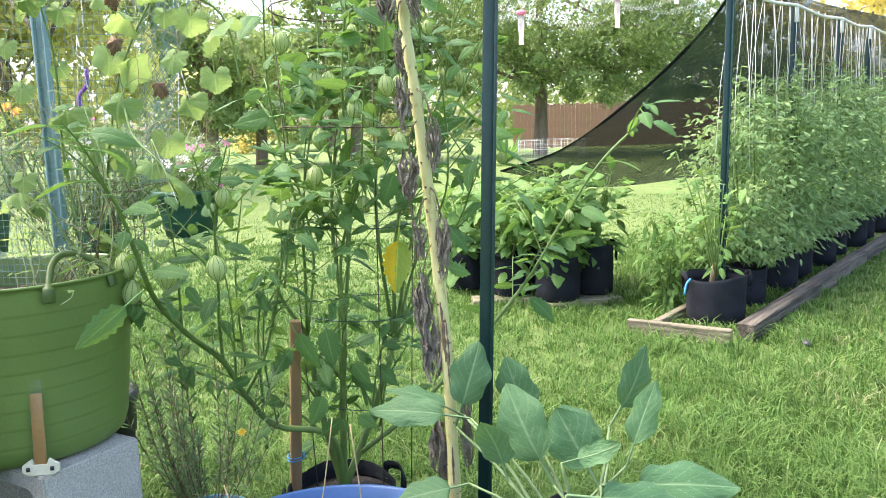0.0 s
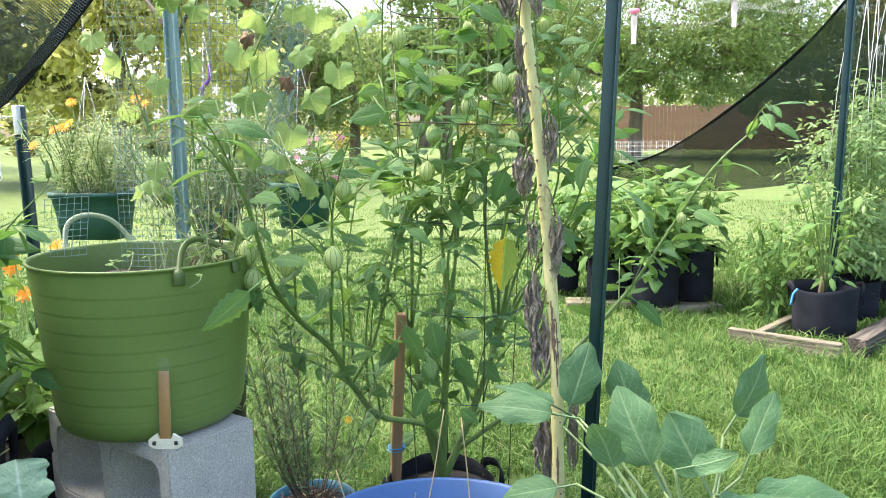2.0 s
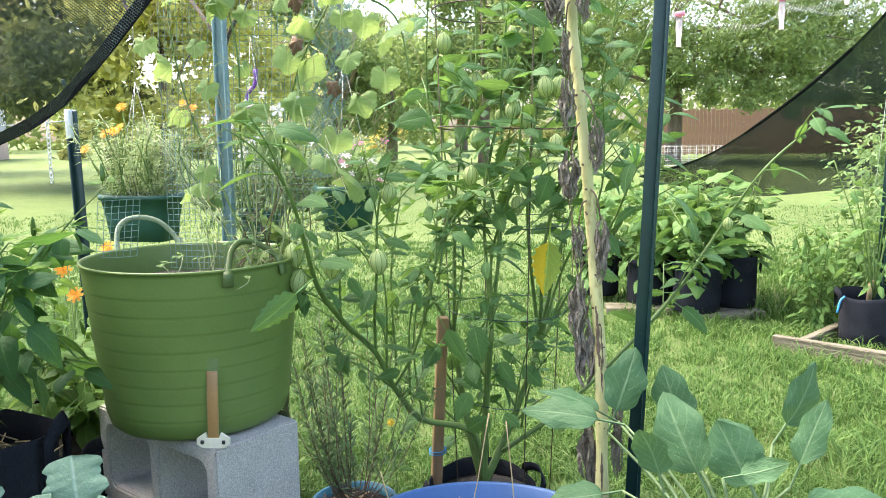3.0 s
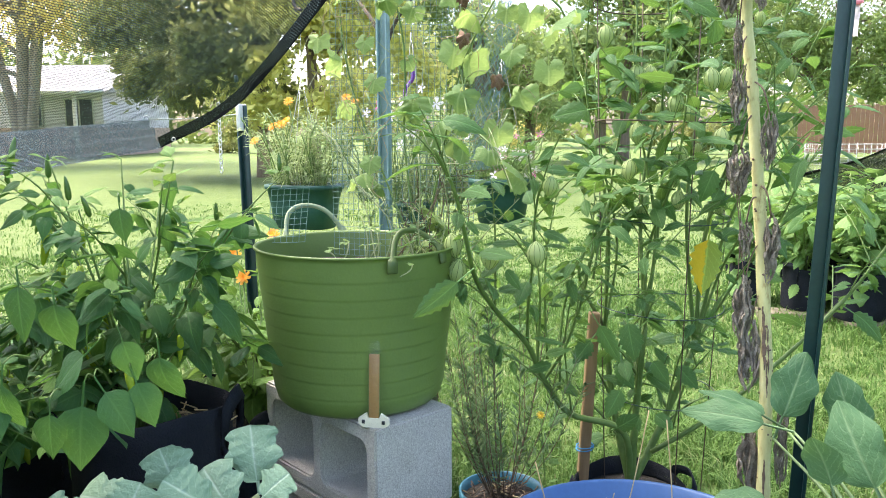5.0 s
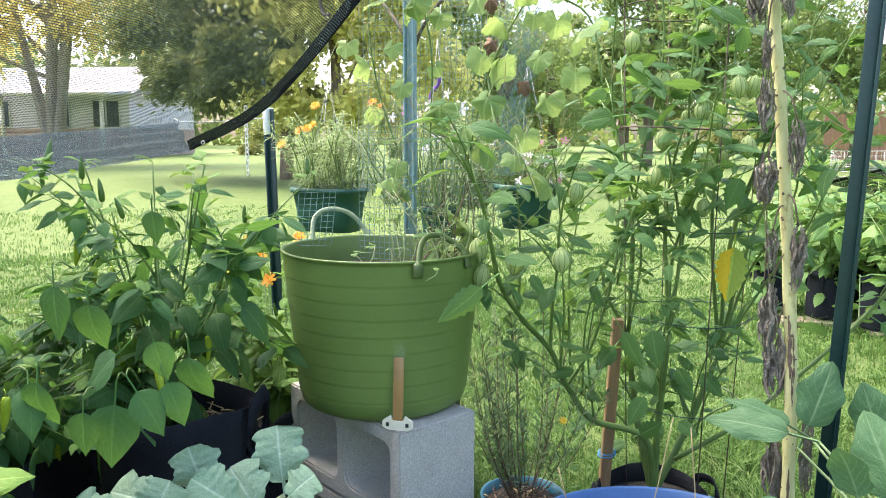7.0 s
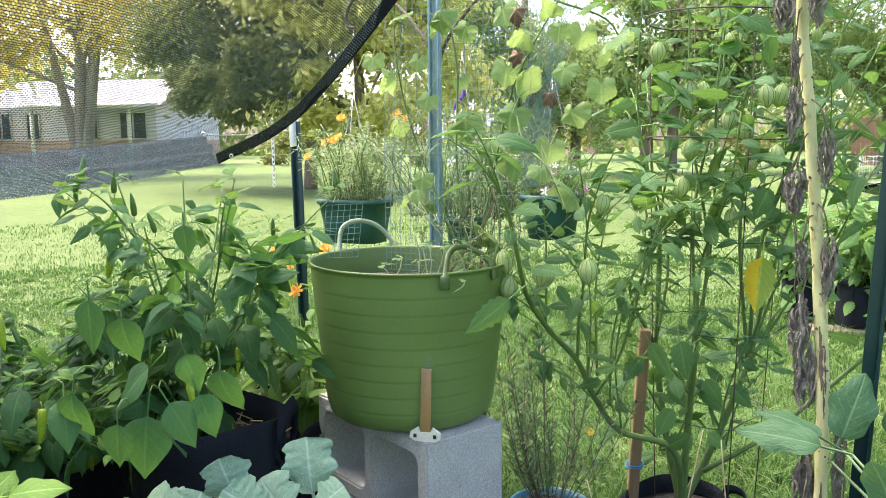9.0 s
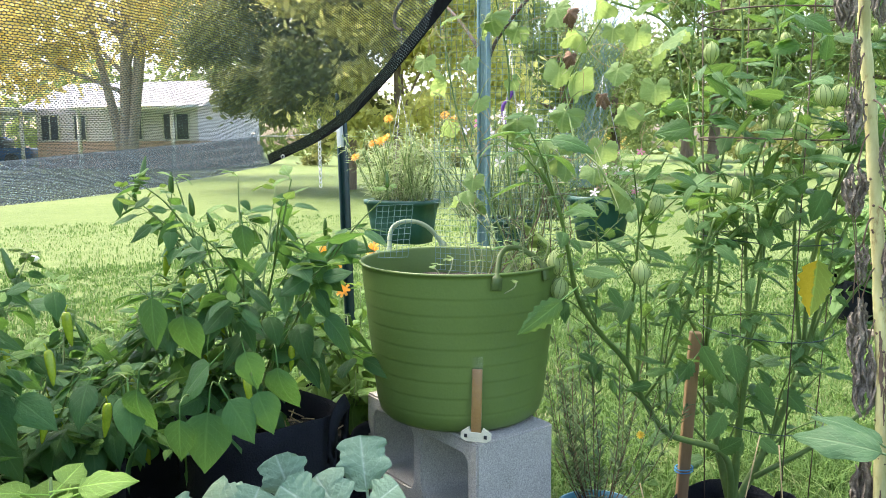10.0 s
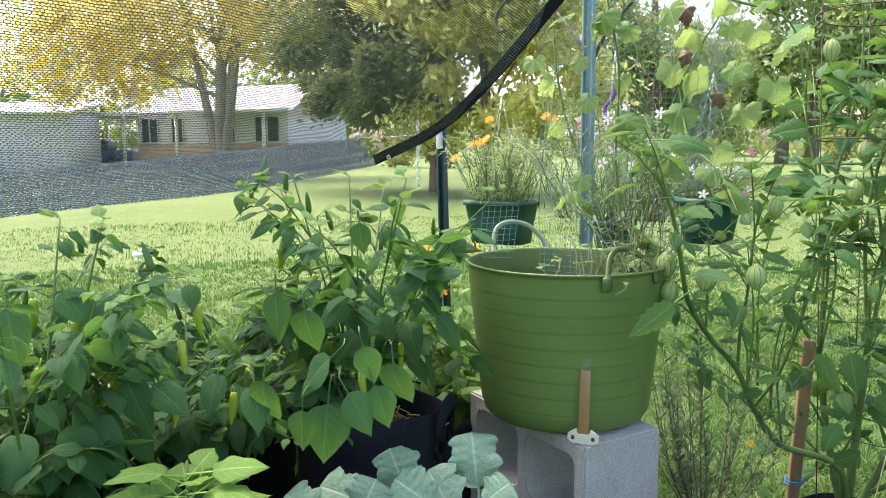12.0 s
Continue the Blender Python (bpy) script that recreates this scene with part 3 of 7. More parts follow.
        p = np.stack([
            np.stack([x - sx, y - sy, z0], 1), np.stack([x + sx, y + sy, z0], 1),
            np.stack([x + lean * 0.35 * dx + sx * 0.8, y + lean * 0.35 * dy + sy * 0.8, h * 0.6], 1),
            np.stack([x + lean * 0.35 * dx - sx * 0.8, y + lean * 0.35 * dy - sy * 0.8, h * 0.6], 1),
            np.stack([x + lean * dx, y + lean * dy, h * 0.92], 1)], 1)
        V.append(p.reshape(-1, 3))
        k = n + 5 * np.arange(count)
        Fc.extend(np.stack([k, k + 1, k + 2, k + 3], 1).tolist())
        Fc.extend(np.stack([k + 3, k + 2, k + 4], 1).tolist())
        n += 5 * count

    blades(270000, 1.2, 7.0, 0.014, 0.046, 0.0014, 9)
    blades(26000, 1.2, 5.5, 0.04, 0.095, 0.0014)
    blades(46000, 5.5, 11.0, 0.010, 0.018, 0.0008, 3)
    blades(60000, 0.35, 7.0, 0.018, 0.05, 0.0034, 8, 193.5, 245)
    ob = obj("grass", data_mesh(np.concatenate(V), Fc, M["grass"], smooth=False))
    tagged(ob, "uneven bright green grass blades on the lawn", "grass", kind="stuff")


grass()


# ---- trees and distance ----
def crown_mesh(rng, blobs, count, size, material):
    """Small folded leaves gathered in clumps inside the given (x, y, z, rx, ry, rz) blobs."""
    centre, spread = [], []
    for x, y, z, rx, ry, rz in blobs:
        k = max(6, int(26 * rx * rz / 4))
        for _ in range(k):
            d = rng.normal(size=3)
            d /= np.linalg.norm(d)
            q = rng.uniform(0.45, 1.0) ** 0.5
            centre.append((x + d[0] * rx * q, y + d[1] * ry * q, z + d[2] * rz * q))
            spread.append(0.22 * min(rx, rz) * rng.uniform(0.6, 1.4))
    centre, spread = np.array(centre), np.array(spread)
    pick = rng.integers(0, len(centre), count)
    p = centre[pick] + rng.normal(size=(count, 3)) * spread[pick][:, None] * np.array([1, 1, 0.7])
    a = rng.normal(size=(count, 3))
    a /= np.linalg.norm(a, axis=1)[:, None]
    b = np.cross(a, rng.normal(size=(count, 3)))
    b /= np.linalg.norm(b, axis=1)[:, None]
    s = size * rng.uniform(0.6, 1.4, count)[:, None]
    quad = np.stack([p - a * s, p + b * s * 0.45, p + a * s, p - b * s * 0.45], 1).reshape(-1, 3)
    k = 4 * np.arange(count)
    return data_mesh(quad, np.stack([k, k + 1, k + 2, k + 3], 1).tolist(), material, smooth=False)


def tree(name, label, at, height, girth, blobs, count, leaf, material, seed, limbs=6, fork=0.35, bark="bark", trunks=()):
    rng = np.random.default_rng(seed)
    r = random.Random(seed)
    t = thing(name, label, "tree", at=(at[0], at[1], 0))
    bm = bmesh.new()
    top = Vector((r.uniform(-0.3, 0.3), r.uniform(-0.3, 0.3), height * 0.75))
    line = smooth_line([(0, 0, -0.2), (0.05, 0, height * 0.2), (top.x * 0.4, top.y * 0.5, height * 0.45), top], 4)
    tube(bm, line, [girth * (1.25 - 0.95 * i / (len(line) - 1)) for i in range(len(line))], 9)
    part("trunk", bm, M[bark], t)
    for x, y, lift in trunks:
        ln = smooth_line([(x * 0.06, y * 0.06, -0.2), (x * 0.22, y * 0.22, lift * 0.22), (x * 0.6, y * 0.6, lift * 0.6), (x, y, lift)], 5)
        bm = bmesh.new()
        tube(bm, ln, [girth * (0.95 - 0.75 * k / (len(ln) - 1)) for k in range(len(ln))], 8)
        part("trunk", bm, M[bark], t)
    for i in range(limbs):
        x, y, z, rx, ry, rz = blobs[i % len(blobs)]
        s, _ = along(line, r.uniform(fork, 0.85))
        e = Vector((x + r.uniform(-0.6, 0.6) * rx, y + r.uniform(-0.6, 0.6) * ry, z + r.uniform(-0.4, 0.6) * rz))
        mid = s.lerp(e, 0.5) + Vector((r.uniform(-0.3, 0.3), r.uniform(-0.3, 0.3), r.uniform(0, 0.5)))
        ln = smooth_line([s, mid, e], 4)
        bm = bmesh.new()
        tube(bm, ln, [girth * 0.34 * (1 - 0.85 * k / (len(ln) - 1)) for k in range(len(ln))], 6)
        part("limb", bm, M[bark], t)
    c = obj("crown", crown_mesh(rng, blobs, count, leaf, material), t)
    c["kind"] = "stuff"
    return t


tree("oak_tree", "large dark green oak with low spreading branches", (1.6, 26.6), 9, 0.21,
     [(0.5, 0, 5.0, 5.0, 3.5, 2.4), (3.5, -1, 3.2, 2.6, 2.2, 1.6), (-3.2, 0, 4.2, 2.8, 2.5, 1.9), (1.2, 0, 8.0, 4.5, 3.5, 2.5), (5.2, 0, 5.5, 3.2, 2.5, 2.4), (2.8, -1.5, 2.9, 2.4, 1.6, 1.0), (-2.0, -1, 3.0, 2.2, 1.6, 1.2), (5.0, -1, 2.7, 2.4, 1.6, 1.1), (-1.4, -1.2, 2.6, 1.9, 1.4, 0.9), (1.9, -1.4, 2.2, 1.3, 1.0, 0.95), (0.3, -1.4, 2.9, 1.6, 1.2, 0.9), (3.2, -1.2, 2.0, 1.4, 1.0, 0.8)], 100000, 0.068, M["oak_pale"], 5, 9, 0.3)
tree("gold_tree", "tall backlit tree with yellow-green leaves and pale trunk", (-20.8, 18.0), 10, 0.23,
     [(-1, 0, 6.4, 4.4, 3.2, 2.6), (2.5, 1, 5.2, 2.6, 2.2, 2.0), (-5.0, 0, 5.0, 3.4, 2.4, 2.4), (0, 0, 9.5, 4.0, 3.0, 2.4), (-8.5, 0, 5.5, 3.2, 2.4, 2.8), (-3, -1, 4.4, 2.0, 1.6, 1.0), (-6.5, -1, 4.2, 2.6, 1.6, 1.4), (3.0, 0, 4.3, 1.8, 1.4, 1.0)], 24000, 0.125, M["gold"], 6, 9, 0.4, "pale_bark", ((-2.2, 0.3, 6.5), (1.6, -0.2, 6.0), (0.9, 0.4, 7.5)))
tree("shade_tree", "dense dark green tree shading the far lawn", (-9.64, 13.99), 8, 0.12,
     [(-2.2, -0.2, 3.7, 1.9, 1.6, 1.6), (-2.9, 0.2, 3.0, 1.2, 1.1, 1.0), (-0.8, 0, 6.0, 2.4, 1.9, 1.7), (-0.2, 0, 3.2, 1.6, 1.4, 1.5), (-1.3, 0, 2.5, 1.5, 1.2, 1.0), (0.0, 0, 2.0, 1.1, 0.9, 0.7), (-0.1, -1.6, 2.2, 1.2, 0.9, 0.75), (-0.9, -1.5, 1.95, 1.0, 0.8, 0.6), (0.45, -1.6, 2.5, 0.85, 0.8, 0.8)], 56000, 0.066, M["oak"], 7, 6)
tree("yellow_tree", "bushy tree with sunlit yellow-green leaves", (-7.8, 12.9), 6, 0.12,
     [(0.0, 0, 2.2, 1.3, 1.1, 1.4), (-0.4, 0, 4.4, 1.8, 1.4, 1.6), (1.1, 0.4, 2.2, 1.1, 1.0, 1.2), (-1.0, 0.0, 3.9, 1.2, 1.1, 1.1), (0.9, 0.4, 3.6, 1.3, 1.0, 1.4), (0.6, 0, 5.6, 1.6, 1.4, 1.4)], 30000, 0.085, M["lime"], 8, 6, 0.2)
tree("garden_tree", "shadowed green tree beyond the trellis", (-7.4, 21.0), 7, 0.22,
     [(0, 0, 2.7, 1.8, 1.6, 1.5), (-1.6, 0, 3.2, 1.7, 1.4, 1.7), (1.3, 0.5, 2.4, 1.3, 1.2, 1.2), (-1.2, 0, 5.2, 1.6, 1.4, 1.4)], 24000, 0.07, M["oak_pale"], 9, 6)
tree("pale_tree", "leafy green tree standing behind the husk tomato", (-4.2, 25.0), 8, 0.16,
     [(0, 0, 3.4, 1.9, 1.5, 1.5), (0.9, 0, 2.6, 1.3, 1.2, 1.0), (-1.0, 0, 2.7, 1.3, 1.2, 1.1), (0.2, 0, 5.6, 2.2, 1.7, 1.6)], 17000, 0.10, M["oak_pale"], 15, 6, 0.3)
tree("holly_tree", "rounded dark green evergreen tree on the lawn", (-6.9, 24.0), 5, 0.16,
     [(0, 0, 2.3, 1.3, 1.3, 1.9), (0.1, 0, 3.6, 1.0, 1.0, 1.0)], 12000, 0.07, M["oak_pale"], 10, 4, 0.2)
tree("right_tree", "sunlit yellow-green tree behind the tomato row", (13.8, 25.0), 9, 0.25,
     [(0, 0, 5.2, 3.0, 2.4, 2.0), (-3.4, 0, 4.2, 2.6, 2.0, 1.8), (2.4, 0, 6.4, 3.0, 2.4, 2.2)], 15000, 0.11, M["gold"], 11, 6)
tree("mid_tree", "pale green leafy tree far across the lawn", (-8.6, 44.0), 9, 0.3,
     [(0, 0, 4.2, 3.4, 2.6, 2.2), (2.8, 0, 3.2, 2.4, 2.0, 1.7), (-3.2, 0, 3.4, 2.4, 2.0, 1.8)], 12000, 0.16, M["woods"], 12, 6)


def far_woods():
    rng = np.random.default_rng(21)
    blobs = []
    for k in range(90):
        a = 2 * math.pi * k / 90 + rng.uniform(-0.03, 0.03)
        r = rng.uniform(62, 80)
        h = rng.uniform(2.6, 5.5)
        if 1.66 < a < 1.85:
            h *= 0.45
        blobs.append((r * math.cos(a), r * math.sin(a), h * 0.8, rng.uniform(3.5, 6), 3.5, h))
    ob = obj("far_woods", crown_mesh(rng, blobs, 60000, 0.42, M["woods"]))
    tagged(ob, "distant line of mixed green trees round the lawn", "woods", kind="stuff")


far_woods()


def shrub(name, label, at, blobs, count, leaf, material, seed):
    rng = np.random.default_rng(seed)
    t = thing(name, label, "shrub", at=(at[0], at[1], 0))
    r = random.Random(seed)
    for x, y, z, rx, ry, rz in blobs:
        bm = bmesh.new()
        tube(bm, smooth_line([(0, 0, -0.05), (x * 0.4, y * 0.4, z * 0.5), (x, y, z + rz * 0.4)], 3), [0.03, 0.026, 0.022, 0.018, 0.014, 0.01, 0.006], 5)
        part("stem", bm, M["twig"], t)
    c = obj("crown", crown_mesh(rng, blobs, count, leaf, material), t)
    c["kind"] = "stuff"


shrub("shrub", "low green shrub at the lawn's far edge", (-3.6, 33), [(0, 0, 0.8, 1.3, 0.8, 0.8), (1.6, 0, 0.7, 1.0, 0.7, 0.7)], 5000, 0.08, M["oak"], 31)
shrub("shrub", "yellow flowering shrub by the parked car", (-12.5, 40), [(0, 0, 0.9, 1.4, 0.9, 1.0)], 4500, 0.09, M["gold"], 32)
shrub("hedge", "clipped green hedge near the white house", (-19.0, 30), [(-3, 0, 0.9, 2, 0.8, 0.9), (0, 0, 0.9, 2, 0.8, 0.9), (3, 0, 0.9, 2, 0.8, 0.9)], 8000, 0.1, M["oak"], 33)


def palm():
    t = thing("palm_shrub", "fan palm shrub beneath the oak, its shade painted as dark green", "shrub", at=(0.35, 20.5, 0))
    rng = random.Random(3)
    for k in range(34):
        a, e = rng.uniform(0, 6.28), rng.uniform(0.25, 1.3)
        d = Vector((math.cos(a) * math.cos(e), math.sin(a) * math.cos(e), math.sin(e)))
        L = rng.uniform(0.8, 1.35)
        bm = bmesh.new()
        side = d.cross(Vector((0, 0, 1))).normalized() * 0.045
        p = [d * L * s + Vector((0, 0, -0.35 * s * s)) for s in (0.05, 0.4, 0.75, 1.0)]
        w = (0.3, 1.0, 0.8, 0.05)
        vs = [(bm.verts.new(q - side * k2), bm.verts.new(q + side * k2)) for q, k2 in zip(p, w)]
        for (a1, b1), (a2, b2) in zip(vs, vs[1:]):
            bm.faces.new((a1, b1, b2, a2))
        # The oak's shadow on the palm is put into this dark pepper green.
        part("frond", bm, M["pepper"], t)


palm()


def board_fence():
    t = tagged(new("board_fence"), "weathered red-brown wooden board fence", "fence", kind="structure")
    t.location = (1.0, 33.5, 0)
    bm = bmesh.new()
    box(bm, (0.14, 0.025, 1.75), (0, 0, 0.9), 0.004)
    me = mesh_of(bm, M["fence"], False)
    for k in range(60):
        obj("board", me, t, Matrix.Translation((0.15 * k, 0.004 * math.sin(k * 5.1), 0.03 * math.sin(k * 2.3))))
    for z in (0.4, 1.5):
        bm = bmesh.new()
        box(bm, (9.0, 0.04, 0.09), (4.4, 0.045, z))
        part("rail", bm, M["fence"], t)


board_fence()


def wire_ring():
    t = thing("wire_ring", "round white wire mesh enclosure on the lawn", "wire cage", at=(1.35, 18.5, 0))
    R, H = 0.75, 0.62
    for z in np.linspace(0.02, H, 7):
        bm = bmesh.new()
        tube(bm, [(R * math.cos(a), R * math.sin(a), z) for a in np.linspace(0, 2 * math.pi, 33)], 0.004, 4)
        part("hoop", bm, M["steel"], t)
    for a in np.linspace(0, 2 * math.pi, 33)[:-1]:
        bm = bmesh.new()
        tube(bm, [(R * math.cos(a), R * math.sin(a), 0), (R * math.cos(a), R * math.sin(a), H)], 0.004, 4)
        part("upright", bm, M["steel"], t)


wire_ring()


def house():
    t = thing("house", "low white house with grey roof and tan brick base", "house", at=(-28.9, 24.4, 0))
    t.rotation_euler = (0, 0, radians(16))
    bm = bmesh.new()
    box(bm, (7.8, 6, 1.75), (0, 3, 1.7), 0.01)
    part("wall", bm, M["siding"], t)
    bm = bmesh.new()
    box(bm, (7.84, 6.04, 1.2), (0, 3, 0.55), 0.01)
    part("brick_base", bm, M["brick"], t)
    bm = bmesh.new()
    vs = [bm.verts.new(p) for p in ((-4.4, -0.6, 2.55), (4.4, -0.6, 2.55), (4.4, 3, 3.9), (-4.4, 3, 3.9), (4.4, 6.6, 2.55), (-4.4, 6.6, 2.55))]
    for f in ((0, 1, 2, 3), (3, 2, 4, 5)):
        bm.faces.new([vs[i] for i in f])
    bm.faces.new([vs[i] for i in (0, 3, 5)])
    bm.faces.new([vs[i] for i in (1, 4, 2)])
    bmesh.ops.solidify(bm, geom=bm.faces[:], thickness=0.12)
    part("roof", bm, M["roof"], t, smooth=False)
    for x, w in ((-3.2, 0.9), (-1.7, 0.6), (0.6, 1.4), (2.9, 1.2)):
        bm = bmesh.new()
        box(bm, (w, 0.05, 1.05), (x, -0.02, 1.75), 0.01)
        win = part("window", bm, M["dark"], t)
        bm = bmesh.new()
        for sx in (-w / 2, 0, w / 2):
            box(bm, (0.06, 0.04, 1.15), (x + sx, -0.06, 1.75))
        for z in (1.2, 2.3):
            box(bm, (w + 0.1, 0.04, 0.06), (x, -0.065, z))
        part("frame", bm, M["white"], win)
    for x in (-0.4, 1.7, 3.8):
        bm = bmesh.new()
        box(bm, (0.12, 0.12, 2.5), (x, -1.9, 1.25))
        part("porch_post", bm, M["white"], t)
    bm = bmesh.new()
    box(bm, (4.8, 2.2, 0.14), (1.8, -1.1, 2.55), 0.02, Matrix.Rotation(radians(5), 4, "X"))
    part("porch_roof", bm, M["roof"], t)
    c = thing("carport", "open carport with pale flat roof beside the house", "carport", at=(-35.6, 22.8, 0))
    c.rotation_euler = (0, 0, radians(34))
    for x in (-2.4, 0, 2.4):
        for y in (-2, 2):
            bm = bmesh.new()
            box(bm, (0.12, 0.12, 2.4), (x, y, 1.2))
            part("post", bm, M["white"], c)
    bm = bmesh.new()
    box(bm, (5.4, 4.8, 0.22), (0, 0, 2.5), 0.02)
    part("roof", bm, M["roof"], c)
    bm = bmesh.new()
    box(bm, (2.4, 0.15, 2.4), (-2.0, 2.2, 1.2))
    part("end_wall", bm, M["siding"], c)
    s = thing("garden_shed", "pale grey garden shed with a white metal roof", "shed", at=(-33.8, 17.8, 0))
    s.rotation_euler = (0, 0, radians(34))
    bm = bmesh.new()
    box(bm, (5.4, 3.0, 2.45), (0, 1.5, 1.2), 0.02)
    part("wall", bm, M["roof"], s)
    bm = bmesh.new()
    box(bm, (5.9, 3.8, 0.10), (0, 1.4, 2.72), 0.02, Matrix.Rotation(radians(9), 4, "X"))
    part("roof", bm, M["white"], s)
    for k in range(13):
        bm = bmesh.new()
        box(bm, (0.05, 0.03, 2.4), (-2.4 + 0.4 * k, -0.012, 1.2), 0.005)
        part("batten", bm, M["siding"], s)


house()


def car(label, at, rz, paint):
    t = thing("car", label, "car", at=at)
    t.rotation_euler = (0, 0, radians(rz))
    bm = bmesh.new()
    box(bm, (4.3, 1.7, 0.62), (0, 0, 0.58), 0.14)
    part("body", bm, paint, t)
    bm = bmesh.new()
    box(bm, (2.3, 1.5, 0.5), (-0.2, 0, 1.1), 0.16)
    cab = part("cabin", bm, M["dark"], t)
    bm = bmesh.new()
    box(bm, (1.7, 1.4, 0.08), (-0.2, 0, 1.36), 0.03)
    part("roof_panel", bm, paint, cab)
    for x in (-1.35, 1.35):
        for y in (-0.8, 0.8):
            bm = bmesh.new()
            bmesh.ops.create_cone(bm, cap_ends=True, segments=20, radius1=0.32, radius2=0.32, depth=0.2, matrix=Matrix.Translation((x, y, 0.32)) @ Matrix.Rotation(radians(90), 4, "X"))
            part("wheel", bm, M["black"], t)


car("pale silver car parked far across the lawn", (-16.2, 50, 0), 15, M["car"])
car("blue vehicle parked under the carport", (-35.6, 22.9, 0), 34, M["car_blue"])


# ---- the tub on its blocks ----
BLOCK = Matrix.Translation((-0.918, 1.661, 0)) @ Matrix.Rotation(radians(154.0), 4, "Z")


def concrete_block(z):
    """A two-core block on its side: the cores run through from face to face."""
    t = thing("concrete_block", "grey hollow concrete block lying on its side", "concrete block", "stacked blocks under the tub")
    t.matrix_basis = BLOCK @ Matrix.Translation((0, 0, z))
    bm = bmesh.new()
    L, W, H, wall = 0.397, 0.194, 0.194, 0.031
    # outline in x-z with two rounded openings, run along y
    xs = [-L / 2, -L / 2 + wall, -0.015, 0.015, L / 2 - wall, L / 2]
    zs = [0, wall, H - wall, H]
    r = 0.022
    n = 4

    def opening(x0, x1):
        pts = []
        for cx, cz, a0 in ((x1 - r, zs[2] - r, 0), (x0 + r, zs[2] - r, 90), (x0 + r, zs[1] + r, 180), (x1 - r, zs[1] + r, 270)):
            for k in range(n + 1):
                a = radians(a0 + 90 * k / n)
                pts.append((cx + r * math.cos(a), cz + r * math.sin(a)))
        return pts

    zm = H / 2
    for y in (-W / 2, W / 2):
        for X0, X1, x0, x1 in ((-L / 2, 0, xs[1], xs[2]), (0, L / 2, xs[3], xs[4])):
            o = opening(x0, x1)
            upper = [(X0, zm), (X0, H), (X1, H), (X1, zm), (x1, zm), *o[:2 * n + 2], (x0, zm)]
            lower = [(X1, zm), (X1, 0), (X0, 0), (X0, zm), (x0, zm), *o[2 * n + 2:], (x1, zm)]
            for lp in (upper, lower):
                bm.faces.new([bm.verts.new((x, y, z2)) for x, z2 in lp])
    walls = [[(-L / 2, 0), (0, 0), (L / 2, 0), (L / 2, zm), (L / 2, H), (0, H), (-L / 2, H), (-L / 2, zm)]]
    for x0, x1 in ((xs[1], xs[2]), (xs[3], xs[4])):
        o = opening(x0, x1)
        walls.append([(x1, zm), *o[:2 * n + 2], (x0, zm), *o[2 * n + 2:]])
    for lp in walls:
        for a, b in zip(lp, lp[1:] + lp[:1]):
            bm.faces.new([bm.verts.new(v) for v in ((a[0], -W / 2, a[1]), (b[0], -W / 2, b[1]), (b[0], W / 2, b[1]), (a[0], W / 2, a[1]))])
    bmesh.ops.remove_doubles(bm, verts=bm.verts[:], dist=1e-5)
    bmesh.ops.recalc_face_normals(bm, faces=bm.faces[:])
    sharp = [e for e in bm.edges if len(e.link_faces) == 2 and e.calc_face_angle() > 0.9]
    bmesh.ops.bevel(bm, geom=sharp, offset=0.004, segments=2, affect="EDGES")
    part("body", bm, M["concrete"], t, smooth=False)
    return t


concrete_block(0.0)
concrete_block(0.196)
TOP = 0.390
TUB = Vector((-0.906, 1.663, TOP))


def tub():
    t = thing("planter_tub", "green ribbed flexible plastic tub full of soil", "tub", at=TUB)
    r0, r1, H = 0.1705, 0.2035, 0.318
    prof = [(0, 0.0), (r0 - 0.03, 0.0), (r0 - 0.012, 0.004), (r0 - 0.003, 0.013), (r0, 0.024)]
    k2 = (r1 - r0) / H
    for k in range(1, 9):
        z = 0.010 + (H - 0.026) * k / 9
        r = r0 + k2 * z
        prof += [(r - 0.009 * k2, z - 0.009), (r - 0.004 * k2, z - 0.004), (r - 0.0003, z - 0.0014), (r + 0.0001, z + 0.0003), (r + 0.0006, z + 0.0016), (r + 0.0008, z + 0.0042), (r + 0.010 * k2 + 0.0004, z + 0.010)]
    prof += [(r1 - 0.002, H - 0.012), (r1 - 0.0012, H - 0.005), (r1 + 0.0026, H - 0.004), (r1 + 0.0034, H - 0.001), (r1 + 0.002, H + 0.001), (r1 - 0.002, H + 0.0005), (r1 - 0.004, H - 0.004), (r1 - 0.010, H - 0.06), (r1 - 0.018, H - 0.12)]
    bm = bmesh.new()
    lathe(bm, prof, 72, lambda a, z: 1 + 0.012 * (z / H) * math.cos(2 * a + 0.6) + 0.003 * math.sin(3 * a))
    part("shell", bm, M["tub"], t)
    bm = bmesh.new()
    rng = random.Random(2)
    lathe(bm, [(r1 - 0.010, H - 0.062), (r1 * 0.75, H - 0.056), (r1 * 0.4, H - 0.05), (0, H - 0.052)], 40)
    for v in bm.verts:
        v.co.z += rng.uniform(-0.006, 0.006)
    part("soil", bm, M["soil"], t)
    # two narrow strap handles: one standing at the far rim, one bent over the near rim with its shade in the colour
    for label, pts, col in (
        ("pale strap handle standing up", [(-0.200, 0.05, H - 0.045), (-0.203, 0.055, H - 0.01), (-0.215, 0.085, H + 0.043), (-0.195, 0.12, H + 0.060), (-0.16, 0.155, H + 0.045), (-0.125, 0.172, H - 0.005), (-0.12, 0.165, H - 0.045)], "strap"),
